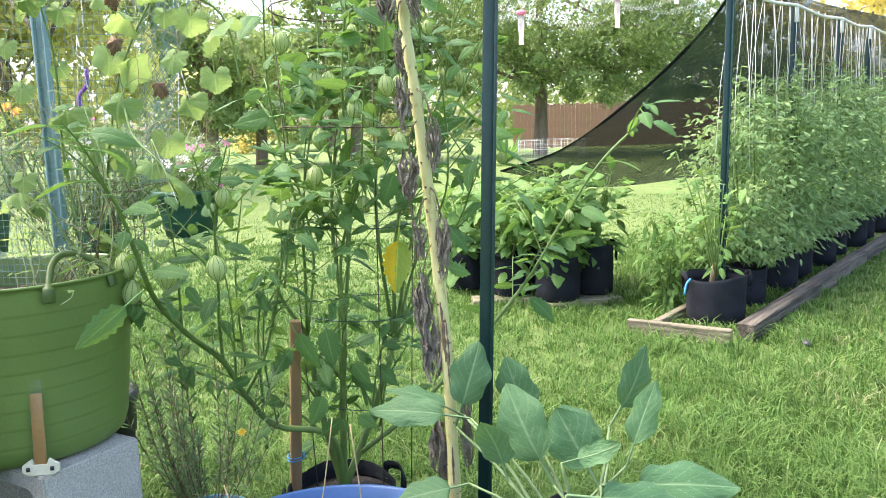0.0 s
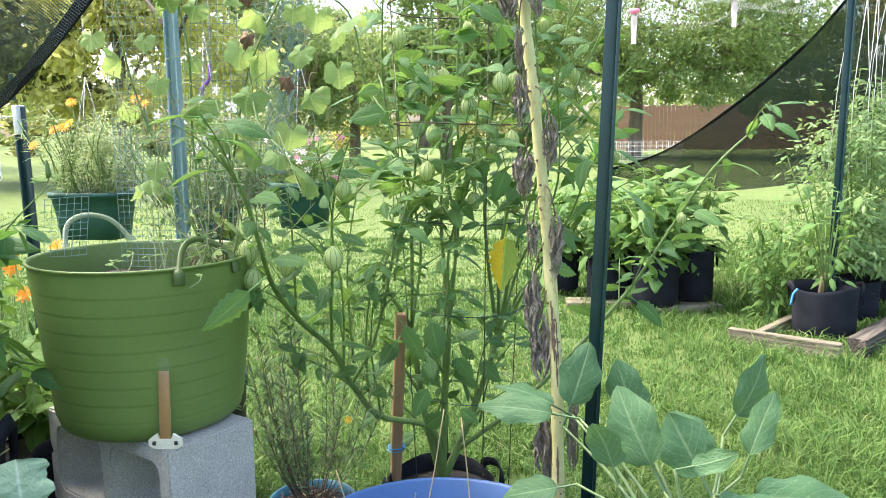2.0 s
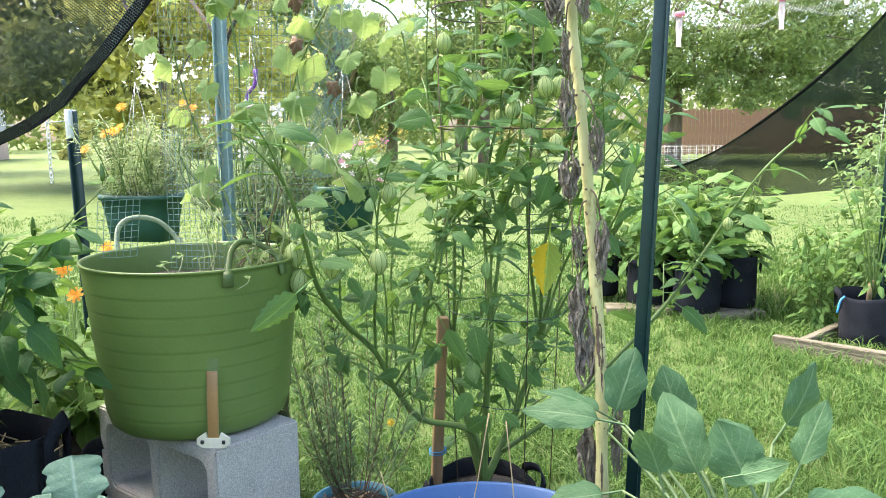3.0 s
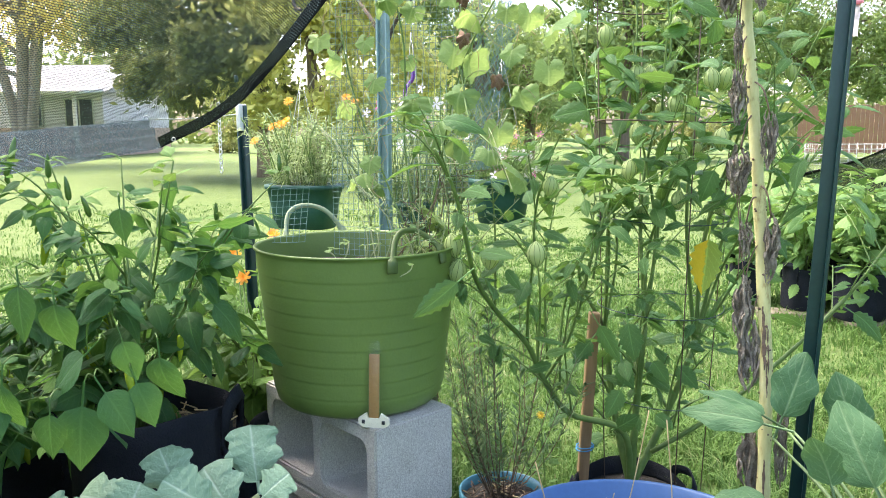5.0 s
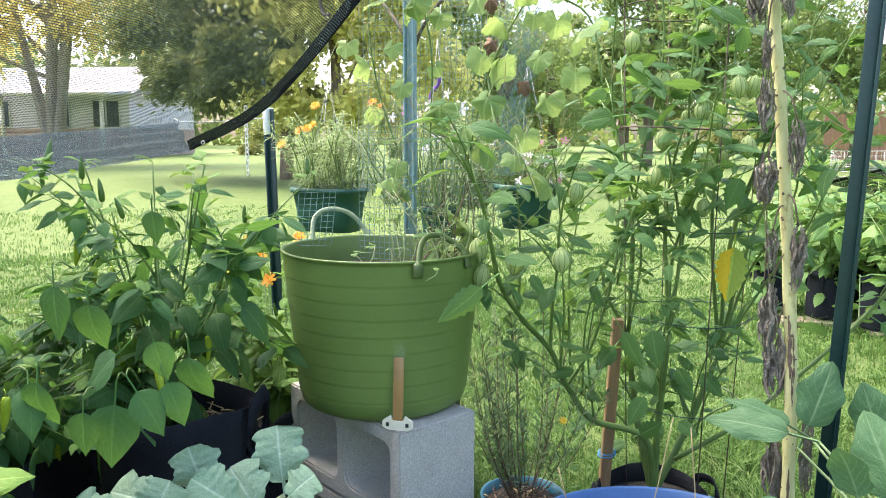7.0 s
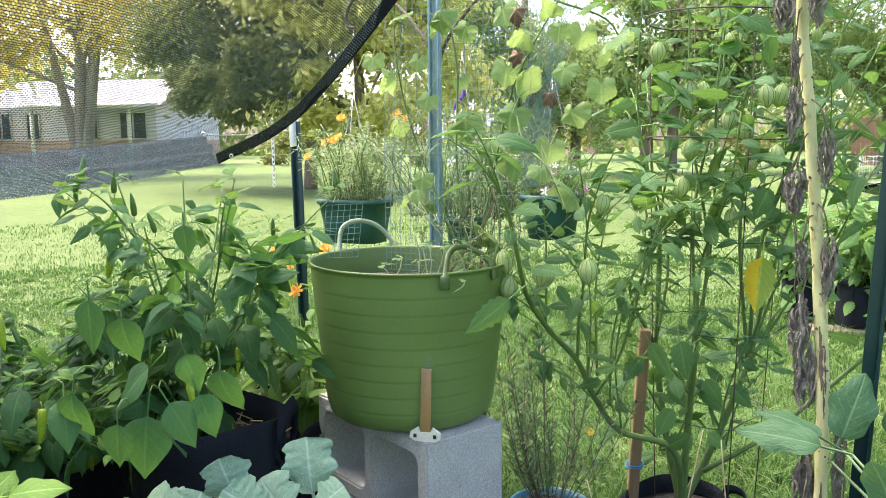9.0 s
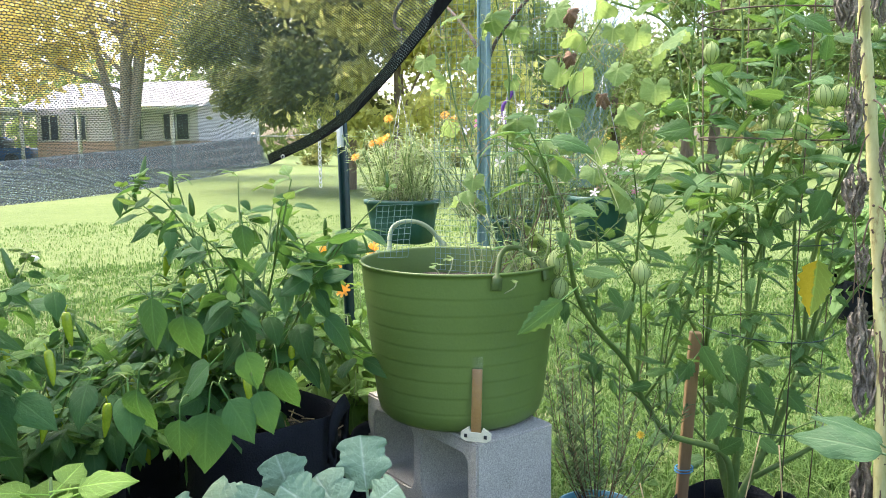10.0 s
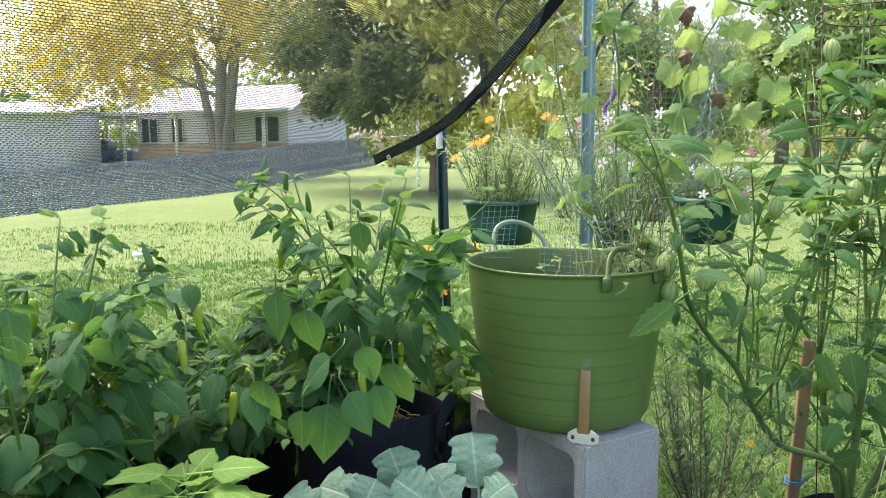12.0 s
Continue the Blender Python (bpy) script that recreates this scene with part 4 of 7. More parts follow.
        ("green strap handle slumped inside the rim", [(0.150, -0.147, H - 0.030), (0.151, -0.147, H - 0.010), (0.146, -0.132, H + 0.010), (0.142, -0.112, H + 0.029), (0.145, -0.088, H + 0.040), (0.160, -0.064, H + 0.038), (0.182, -0.047, H + 0.022), (0.200, -0.039, H + 0.001), (0.206, -0.038, H - 0.024)], "tub_shaded"),
    ):
        line = smooth_line(pts, 6)
        bm = bmesh.new()
        rows = []
        for i, p in enumerate(line):
            d = (line[min(i + 1, len(line) - 1)] - line[max(i - 1, 0)]).normalized()
            out = Vector((p.x, p.y, 0)).normalized()
            n = d.cross(out).normalized()
            o = n.cross(d).normalized()
            w = 0.0050 if 7 < i < len(line) - 8 else 0.0095
            rows.append([bm.verts.new(p + n * a * w + o * b * 0.0022) for a, b in ((-1, -1), (1, -1), (1, 1), (-1, 1))])
        for a, b in zip(rows, rows[1:]):
            for k in range(4):
                bm.faces.new((a[k], a[(k + 1) % 4], b[(k + 1) % 4], b[k]))
        bm.faces.new(rows[0][::-1])
        bm.faces.new(rows[-1])
        part("handle", bm, M[col], t, label)


tub()


def strip_gauge():
    """A narrow amber strip in a cream foot, leaning on the tub."""
    t = thing("strip_gauge", "amber plastic strip in cream foot leaning on tub", "gauge", at=(-0.79, 1.497, TOP + 0.001))
    t.rotation_euler = (0, 0, radians(10))
    bm = bmesh.new()
    outline = [(-0.029, 0.006), (-0.02, 0.0), (0.02, 0.0), (0.029, 0.006), (0.029, 0.017), (0.014, 0.027), (0.011, 0.018), (-0.011, 0.018), (-0.014, 0.027), (-0.029, 0.017)]
    vs = [bm.verts.new((x, 0.0, z)) for x, z in outline]
    bm.faces.new(vs)
    r = bmesh.ops.extrude_face_region(bm, geom=bm.faces[:])
    bmesh.ops.translate(bm, verts=[v for v in r["geom"] if isinstance(v, bmesh.types.BMVert)], vec=(0, 0.007, 0))
    bmesh.ops.recalc_face_normals(bm, faces=bm.faces[:])
    part("foot", bm, M["cream"], t, "cream plastic foot", smooth=False)
    for x in (-0.019, 0.019):
        bm = bmesh.new()
        box(bm, (0.0055, 0.003, 0.0065), (x, -0.001, 0.011))
        part("slot", bm, M["black"], t)
    bm = bmesh.new()
    box(bm, (0.0195, 0.003, 0.135), (0, 0.008, 0.069), 0.0008, Matrix.Rotation(radians(-5), 4, "X"))
    part("strip", bm, M["ruler"], t, "translucent amber strip")
    bm = bmesh.new()
    box(bm, (0.0215, 0.0045, 0.158), (0, 0.0085, 0.081), 0.0008, Matrix.Rotation(radians(-5), 4, "X"))
    ob = part("sleeve", bm, M["clear"], t, "clear plastic sleeve")
    ob.visible_shadow = False


strip_gauge()


# ---- posts ----
def steel_post(label, foot, top, w=0.034, colour="post", cap=0.0, holes=True, name="steel_post"):
    """A T-section fence post with studs along its face."""
    t = thing(name, label, "fence post", at=foot)
    d = Vector(top) - Vector(foot)
    H = d.length
    t.rotation_mode = "QUATERNION"
    t.rotation_quaternion = d.to_track_quat("Z", "Y")
    bm = bmesh.new()
    box(bm, (w, 0.006, H), (0, 0, H / 2 - 0.05), 0.0015)
    box(bm, (0.006, w * 0.8, H), (0, w * 0.42, H / 2 - 0.052), 0.0015)
    part("section", bm, M[colour], t)
    if holes:
        bm = bmesh.new()
        box(bm, (0.012, 0.009, 0.022), (0, -0.006, 0), 0.002)
        me = mesh_of(bm, M[colour])
        for k in range(int(H / 0.055)):
            obj("stud", me, t, Matrix.Translation((0, 0, 0.1 + 0.055 * k)))
    if cap:
        bm = bmesh.new()
        box(bm, (w + 0.004, w * 0.5, cap), (0, 0.006, H - cap / 2 + 0.002 - 0.05), 0.003)
        part("white_tip", bm, M["white"], t, "white painted tip")
    return t


steel_post("dark green steel fence post beside the dry stalk", (-0.059, 1.8, -0.1), (0.001, 1.8, 1.75), 0.030, holes=False)
steel_post("dark green steel post with a white tip", (-1.690, 2.4, -0.1), (-1.716, 2.4, 1.068), 0.034, cap=0.085)


def hook_post():
    t = thing("hook_post", "blue-grey double hook post carrying two hanging baskets", "hook post", at=(-1.05, 2.1, 0))
    for nm, size, at in (("web", (0.027, 0.006, 1.5), (0, 0, 0.65)), ("flange", (0.006, 0.02, 1.498), (-0.0125, -0.006, 0.65)), ("flange", (0.006, 0.02, 1.498), (0.0125, -0.006, 0.65))):
        bm = bmesh.new()
        box(bm, size, at, 0.002)
        part(nm, bm, M["blue_post"], t)
    for sx, q in ((-1.52, 0.82), (1.3, 0.08)):
        bm = bmesh.new()
        tube(bm, smooth_line([(0.0, 0.01, 1.14), (sx * 0.025, 0.01, 1.21), (sx * 0.09, q * 0.09, 1.30), (sx * 0.16, q * 0.16, 1.36), (sx * 0.22, q * 0.22, 1.37), (sx * 0.26, q * 0.26, 1.33), (sx * 0.255, q * 0.255, 1.29), (sx * 0.235, q * 0.235, 1.28)], 5), 0.005, 6)
        part("hook_arm", bm, M["rust"], t)


hook_post()


# ---- hanging baskets ----
def trough(label, at, w, d, h, taper, square=0.45):
    t = thing("hanging_basket", label, "planter", "baskets on the hook post", at=at)
    bm = bmesh.new()
    rings = []
    for z, k, o in ((0, taper, 0), (h * 0.5, (1 + taper) / 2, 0), (h - 0.014, 1, 0), (h - 0.014, 1, 0.006), (h, 1, 0.006), (h, 1, -0.004), (h * 0.7, 0.95, -0.004)):
        ring = []
        a, b = w / 2 * k + o, d / 2 * k + o
        for q in range(24):
            th = 2 * math.pi * q / 24
            c, s = math.cos(th), math.sin(th)
            e = square
            ring.append(bm.verts.new((a * math.copysign(abs(c) ** e, c), b * math.copysign(abs(s) ** e, s), z)))
        rings.append(ring)
    for r1, r2 in zip(rings, rings[1:]):
        for q in range(24):
            bm.faces.new((r1[q], r1[(q + 1) % 24], r2[(q + 1) % 24], r2[q]))
    bm.faces.new(rings[0][::-1])
    part("bowl", bm, M["basket"], t)
    bm = bmesh.new()
    vs = [bm.verts.new(v) for v in [(w * 0.46 * math.cos(a), d * 0.46 * math.sin(a), h * 0.8 + 0.004 * math.sin(5 * a)) for a in np.linspace(0, 6.283, 17)[:-1]]]
    bm.faces.new(vs)
    part("soil", bm, M["soil"], t)
    return t


def wires(t, hang, feet):
    for f in feet:
        bm = bmesh.new()
        tube(bm, [f, Vector(f).lerp(Vector(hang), 0.5), hang], 0.0007, 4)
        part("hanger_wire", bm, M["steel"], t)


def flower(owner, at, way, size, material, petals=8, rng=random):
    """A flower head of cupped petals round an eye, one mesh."""
    z = Vector(way).normalized()
    x = z.orthogonal().normalized()
    y = z.cross(x)
    rot = Matrix((x, y, z)).transposed().to_4x4()
    bm = bmesh.new()
    for ring, (rr, lift) in enumerate(((1.0, 0.1), (0.7, 0.35), (0.4, 0.6))[:3 if petals > 6 else 1]):
        for k in range(petals):
            a = 2 * math.pi * (k + 0.5 * ring) / petals
            c, s = math.cos(a), math.sin(a)
            w = (3.4 if petals > 6 else 2.3) / petals * rr
            pts = [(0, 0, 0), (c * 0.5 * rr - s * w * 0.5, s * 0.5 * rr + c * w * 0.5, lift * 0.5), (c * rr - s * w * 0.45, s * rr + c * w * 0.45, lift),
                   (c * rr * 1.06, s * rr * 1.06, lift - 0.08), (c * rr + s * w * 0.45, s * rr - c * w * 0.45, lift), (c * 0.5 * rr + s * w * 0.5, s * 0.5 * rr - c * w * 0.5, lift * 0.5)]
            bm.faces.new([bm.verts.new(p) for p in pts])
    me = mesh_of(bm, material)
    return obj("flower", me, owner, Matrix.Translation(at) @ rot @ Matrix.Diagonal((size, size, size, 1)))


def feathery(t, rng, box_, count, stems, top, leaf=0.04, material="marigold", base=0.1):
    """Thin stems from the pot with many fine leaves."""
    x0, x1, y0, y1 = box_
    frames = []
    for k in range(stems):
        p = Vector((rng.uniform(x0, x1), rng.uniform(y0, y1), base))
        e = p * 1.5 + Vector((rng.gauss(0, 0.035), rng.gauss(0, 0.03), 0))
        e.z = base + rng.uniform(0.45, 1.0) * top
        e.x += rng.gauss(0, 0.12) * top
        line = smooth_line([p, p.lerp(e, 0.35) + Vector((rng.gauss(0, 0.012), 0, 0)), p.lerp(e, 0.7) + Vector((rng.gauss(0, 0.016), 0, 0)), e], 4)
        bm = bmesh.new()
        tube(bm, line, [0.0016] * len(line), 4)
        part("stem", bm, M["stem_pale" if k % 3 == 0 else "stem"], t)
        for _ in range(count // stems):
            q, d = along(line, rng.uniform(0.12, 1.0))
            a = rng.uniform(0, 6.28)
            w = Vector((math.cos(a), math.sin(a), rng.uniform(-0.2, 0.9)))
            frames.append(leaf_frame(q + w * rng.uniform(0, 0.02), w, leaf * rng.uniform(0.5, 1.2), rng))
    f = obj("foliage", many(S["thread"], frames, M[material]), t)
    f["kind"] = "stuff"


rng = random.Random(40)
b1 = trough("dark green hanging trough planted with orange marigolds", (-1.414, 2.29, 0.648), 0.212, 0.132, 0.13, 0.82)
wires(b1, (0.0, 0.0, 0.44), [(-0.08, 0, 0.12), (0.08, 0, 0.12), (-0.005, -0.055, 0.12)])
wires(b1, (0.004, 0.002, 0.634), [(0, 0, 0.44)])
feathery(b1, rng, (-0.09, 0.09, -0.055, 0.055), 2900, 60, 0.25, 0.030, base=0.11)
for x, z in ((-0.006, 0.37), (-0.057, 0.299), (-0.122, 0.258), (-0.017, 0.315), (0.18, 0.376), (0.207, 0.363), (-0.04, 0.305)):
    h = flower(b1, (x, rng.uniform(-0.075, -0.05), z), (rng.uniform(-0.4, 0.4), -0.8, 0.6), 0.0145, M["orange"], 10)
    bm = bmesh.new()
    tube(bm, [(x * 0.7, 0, 0.11), (x, h.location.y, z)], 0.0014, 4)
    part("stem", bm, M["stem"], b1)
b2 = trough("round dark green hanging pot of pink and white petunias", (-0.744, 2.118, 0.708), 0.152, 0.15, 0.108, 0.74, 1.0)
wires(b2, (0.0, 0.0, 0.562), [(0, 0, 0.40)])
wires(b2, (0.0, 0.0, 0.40), [(-0.07, 0, 0.1), (0.07, 0, 0.1), (0, -0.06, 0.1)])
feathery(b2, rng, (-0.07, 0.07, -0.05, 0.05), 1500, 26, 0.14, 0.03, "far_bush", 0.085)
for k in range(32):
    a = rng.uniform(0, 6.28)
    p = Vector((0.10 * math.cos(a) * rng.uniform(0.3, 1.1), 0.08 * math.sin(a), 0.115 + rng.uniform(0, 0.10)))
    flower(b2, p, (p.x * 5, -0.8, 0.5), rng.uniform(0.007, 0.012), M["pink" if k % 3 == 1 else "pale"], 5)
# the thin-leaved plant hung between the baskets, with white striped flowers
b3 = trough("dark hanging pot of wispy petunias behind the tub", (-1.03, 2.24, 0.64), 0.11, 0.11, 0.1, 0.8, 1.0)
wires(b3, (0.0, -0.02, 0.55), [(-0.045, 0, 0.1), (0.045, 0, 0.1)])
feathery(b3, rng, (-0.13, 0.15, -0.06, 0.06), 3000, 60, 0.30, 0.024)
feathery(b3, rng, (-0.14, 0.16, -0.07, 0.05), 2600, 70, 0.24, 0.022, "rosemary")
for k, (x, z) in enumerate(((-0.03, 0.33), (0.01, 0.37), (0.05, 0.345), (0.10, 0.36), (0.03, 0.29), (-0.06, 0.36), (0.08, 0.25), (-0.1, 0.34), (0.13, 0.31), (0.06, 0.40), (0.15, 0.38), (0.0, 0.255))):
    flower(b3, (x, -0.09, z), (rng.uniform(-0.5, 0.5), -1, 0.3), rng.uniform(0.013, 0.019), M["pink" if k in (2, 5) else "pale"], 5)


# ---- shade cloths ----
def cloth(name, label, rows, material):
    """A sheet through rows of points (each row a smooth line), with the cloth's coordinates in metres."""
    t = thing(name, label, "shade cloth")
    nu, nv = 40, 30
    cols = [smooth_line(r, 12) for r in rows]
    cols = [[along(c, i / nu)[0] for i in range(nu + 1)] for c in cols]
    grid = []
    for i in range(nu + 1):
        ln = smooth_line([c[i] for c in cols], 12) if len(cols) > 2 else [cols[0][i].lerp(cols[1][i], k / 12) for k in range(13)]
        grid.append([along(ln, j / nv)[0] for j in range(nv + 1)])
    V, U, Fc = [], [], []
    w = sum((grid[i + 1][nv // 2] - grid[i][nv // 2]).length for i in range(nu))
    h = sum((grid[nu // 2][j + 1] - grid[nu // 2][j]).length for j in range(nv))
    for i in range(nu + 1):
        for j in range(nv + 1):
            p = grid[i][j]
            V.append(p + Vector((0, 0.006 * math.sin(i * 0.9 + j * 0.5), 0.004 * math.sin(j * 0.8))))
            U.append((w * i / nu, h * j / nv))
    for i in range(nu):
        for j in range(nv):
            a = i * (nv + 1) + j
            Fc.append((a, a + nv + 1, a + nv + 2, a + 1))
    obj("sheet", data_mesh(V, Fc, material, U), t)
    return t, grid


def hem_strip(t, line, width, towards, thick=0.004, upright=False):
    bm = bmesh.new()
    rows = []
    for k, (p, q) in enumerate(zip(line, towards)):
        d = (q - p).normalized() * width
        if upright:
            e = line[min(k + 1, len(line) - 1)] - line[max(k - 1, 0)]
            d = Vector((-e.z, 0, e.x)).normalized() * width
        n = d.orthogonal().normalized() * thick
        rows.append([bm.verts.new(v) for v in (p - n - d * 0.1, p + d - n, p + d + n, p + n - d * 0.1)])
    for a, b in zip(rows, rows[1:]):
        for k in range(4):
            bm.faces.new((a[k], a[(k + 1) % 4], b[(k + 1) % 4], b[k]))
    part("hem", bm, M["hem"], t, "folded black hem", smooth=False)


def eyelet(t, at, face, r=0.008):
    bm = bmesh.new()
    z = Vector(face).normalized()
    x = z.orthogonal().normalized()
    y = z.cross(x)
    pts = [Vector(at) + (x * math.cos(a) + y * math.sin(a)) * r for a in np.linspace(0, 6.2832, 17)]
    tube(bm, pts, r * 0.38, 6, False)
    part("eyelet", bm, M["steel"], t, "metal eyelet")


# near cloth: one edge climbs from the low corner; the lower edge runs back along the lawn
c1, g1 = cloth("shade_cloth", "black knitted shade cloth slung low over the lawn side", [
    [(-1.494, 1.780, 0.898), (-1.470, 1.530, 0.876), (-1.479, 1.288, 0.853), (-1.518, 0.849, 0.834), (-1.536, 0.317, 0.800)],
    [(-1.275, 1.738, 0.972), (-1.345, 1.520, 1.000), (-1.423, 1.243, 1.026), (-1.514, 0.814, 1.038), (-1.559, 0.260, 1.038)],
    [(-1.080, 1.665, 1.076), (-1.210, 1.520, 1.220), (-1.333, 1.243, 1.309), (-1.457, 0.791, 1.343), (-1.536, 0.226, 1.365)],
    [(-0.784, 1.570, 1.300), (-1.070, 1.540, 1.500), (-1.197, 1.243, 1.704), (-1.333, 0.769, 1.749), (-1.423, 0.204, 1.795)],
], M["shade"])
hem_strip(c1, g1[0], 0.023, [g1[1][j] for j in range(len(g1[0]))], 0.0015, True)
eyelet(c1, (-0.955, 1.628, 1.185), (0.3, -1, 0.2))
eyelet(c1, (-1.425, 1.745, 0.916), (0.3, -1, 0.2), 0.004)
# the same cloth folded back under itself along its lower edge, its shade put into darker threads
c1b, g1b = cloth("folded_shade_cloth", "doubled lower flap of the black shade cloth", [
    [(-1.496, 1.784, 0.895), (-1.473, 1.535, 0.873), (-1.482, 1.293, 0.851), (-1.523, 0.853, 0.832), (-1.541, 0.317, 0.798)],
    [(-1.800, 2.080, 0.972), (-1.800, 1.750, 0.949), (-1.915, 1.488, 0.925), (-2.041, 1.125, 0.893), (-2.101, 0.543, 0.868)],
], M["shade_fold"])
eyelet(c1b, (-1.796, 2.070, 0.970), (0.3, -1, 0.2))
bm = bmesh.new()
tube(bm, smooth_line([(-1.800, 2.080, 0.971), (-1.772, 2.20, 0.972), (-1.725, 2.36, 0.985), (-1.705, 2.392, 0.988)], 4), 0.0017, 5)
part("tie_cord", bm, M["cord"], c1b, "pale tie cord")

# far cloth behind the tomato row
c2, g2 = cloth("far_shade_cloth", "dark green-black shade cloth hung behind the tomato row", [
    [(1.20, 4.45, 1.60), (1.76, 5.20, 1.64), (2.43, 6.22, 1.70), (3.10, 7.27, 1.78), (4.6, 9.6, 1.95)],
    [(1.075, 4.74, 1.38), (1.66, 5.35, 1.40), (2.36, 6.34, 1.42), (3.05, 7.35, 1.44), (4.55, 9.65, 1.45)],
    [(0.77, 4.80, 1.09), (1.42, 5.42, 1.12), (2.2, 6.45, 1.15), (2.95, 7.42, 1.18), (4.5, 9.7, 1.2)],
    [(0.375, 4.754, 0.815), (1.08, 5.5, 0.80), (1.95, 6.6, 0.82), (2.8, 7.55, 0.84), (4.4, 9.8, 0.9)],
    [(0.02, 4.91, 0.687), (0.61, 5.35, 0.55), (1.26, 5.9, 0.545), (2.42, 6.97, 0.57), (4.3, 9.9, 0.65)],
], M["shade_dense"])
hem_strip(c2, g2[0], 0.03, [g2[1][j] for j in range(len(g2[0]))], 0.003)


# ---- trellis and vine ----
def wire_panel(label, origin, ux, uz, nx, nz, cell, material, r=0.0008, sag=0.0, name="wire_mesh"):
    t = thing(name, label, "wire mesh", at=origin)
    ux, uz = Vector(ux).normalized(), Vector(uz).normalized()
    n = ux.cross(uz)
    W, H = nx * cell, nz * cell

    def pt(a, b):
        return ux * a + uz * b + n * sag * math.sin(3 * a / W + 2 * b / H)

    for i in range(nx + 1):
        bm = bmesh.new()
        tube(bm, [pt(i * cell, H * k / 6) for k in range(7)], r, 4, False)
        part("upright_wire", bm, material, t)
    for j in range(nz + 1):
        bm = bmesh.new()
        tube(bm, [pt(W * k / 6, j * cell) for k in range(7)], r, 4, False)
        part("cross_wire", bm, material, t)
    return t


wire_panel("green coated wire mesh standing in the tub", (-1.03, 1.79, 0.66), (1, 0.12, 0), (0, 0.04, 1), 25, 52, 0.0127, M["coated"], 0.00055, 0.02)
wire_panel("bent flap of green coated wire mesh", (-1.115, 1.66, 0.70), (1, 0.5, 0), (0.12, 0, 1), 6, 9, 0.0127, M["coated"], 0.0006, 0.01)


def chicken_wire():
    """A loose twist of grey hexagonal netting hanging down."""
    t = thing("poultry_netting", "twisted grey wire netting hung with dry tendrils", "netting")
    rng = random.Random(9)
    for k in range(36):
        x0 = rng.uniform(-0.035, 0.035)
        ph = rng.uniform(0, 6.28)
        pts = []
        for i in range(30):
            s = i / 29
            z = 1.40 - 0.55 * s
            wv = (1 if (i + k) % 2 else -1) * 0.006
            pts.append((-0.70 + 0.16 * (1 - s) * 0.4 + x0 * (1.2 - 0.5 * s) + wv + 0.012 * math.sin(5 * s + ph), 1.86 + 0.02 * math.sin(4 * s + ph), z))
        bm = bmesh.new()
        tube(bm, pts, 0.0006, 3, False)
        part("wire", bm, M["coated"], t)


chicken_wire()


def vine():
    t = thing("climbing_vine", "climbing vine with backlit yellow-green lobed leaves", "vine", at=(-0.82, 1.72, 0.68))
    o = Vector((-0.82, 1.72, 0.68))
    rng = random.Random(17)
    meshes = leaf_set(S["vine"], M["vine"])
    lines = [
        [(-0.80, 1.74, 0.66), (-0.76, 1.75, 0.85), (-0.70, 1.72, 1.05), (-0.60, 1.68, 1.20), (-0.52, 1.66, 1.32)],
        [(-0.80, 1.74, 0.66), (-0.84, 1.76, 0.9), (-0.83, 1.74, 1.1), (-0.86, 1.72, 1.3), (-0.84, 1.7, 1.5)],
        [(-0.80, 1.74, 0.66), (-0.9, 1.78, 0.84), (-0.97, 1.78, 1.02), (-0.98, 1.75, 1.2), (-0.92, 1.7, 1.4)],
        [(-0.70, 1.72, 1.05), (-0.66, 1.66, 0.95), (-0.60, 1.62, 0.90), (-0.57, 1.62, 0.84)],
        [(-0.60, 1.68, 1.20), (-0.50, 1.70, 1.15), (-0.47, 1.70, 1.02)],
    ]
    frames = []
    for ln in lines:
        line = smooth_line([Vector(p) - o for p in ln], 6)
        bm = bmesh.new()
        tube(bm, line, [0.0025 - 0.001 * k / (len(line) - 1) for k in range(len(line))], 5)
        part("runner", bm, M["stem"], t)
        n = int(8 * sum((b - a).length for a, b in zip(line, line[1:])) / 0.7)
        for k in range(n):
            p, d = along(line, (k + rng.random()) / n)
            a = rng.uniform(0, 6.28)
            w = Vector((math.cos(a), 0.5 * math.sin(a) - 0.2, rng.uniform(-1.2, 0.1)))
            m = leaf_frame(p, w, rng.uniform(0.04, 0.095), rng, 0.7)
            frames.append(m)
            if rng.random() < 0.3:
                bm = bmesh.new()
                q = [p + Vector((rng.uniform(-1, 1), rng.uniform(-1, 0.4), rng.uniform(-1, 1))) * 0.03 * i for i in range(4)]
                tube(bm, smooth_line(q, 4), 0.0006, 3, False)
                part("tendril", bm, M["stem_pale"], t)
    put_leaves(t, "leaf", meshes, frames, rng)
    # leaves hanging flat against the mesh, tips down
    for x, z in ((-0.986, 1.085), (-0.913, 1.079), (-0.844, 1.17), (-0.808, 1.137), (-0.73, 1.17), (-0.605, 1.12), (-0.552, 1.12), (-0.60, 1.05), (-0.537, 1.02), (-0.588, 0.973), (-0.669, 0.975), (-0.63, 0.906), (-0.791, 0.962), (-0.897, 0.837), (-0.775, 0.878), (-0.70, 1.06), (-0.88, 1.0)):
        a = Vector((x + rng.uniform(-0.012, 0.012), 1.72 + rng.uniform(-0.03, 0.03), z + 0.055)) - o
        b = a + Vector((rng.uniform(-0.04, 0.04), rng.uniform(-0.03, 0.01), -rng.uniform(0.065, 0.10)))
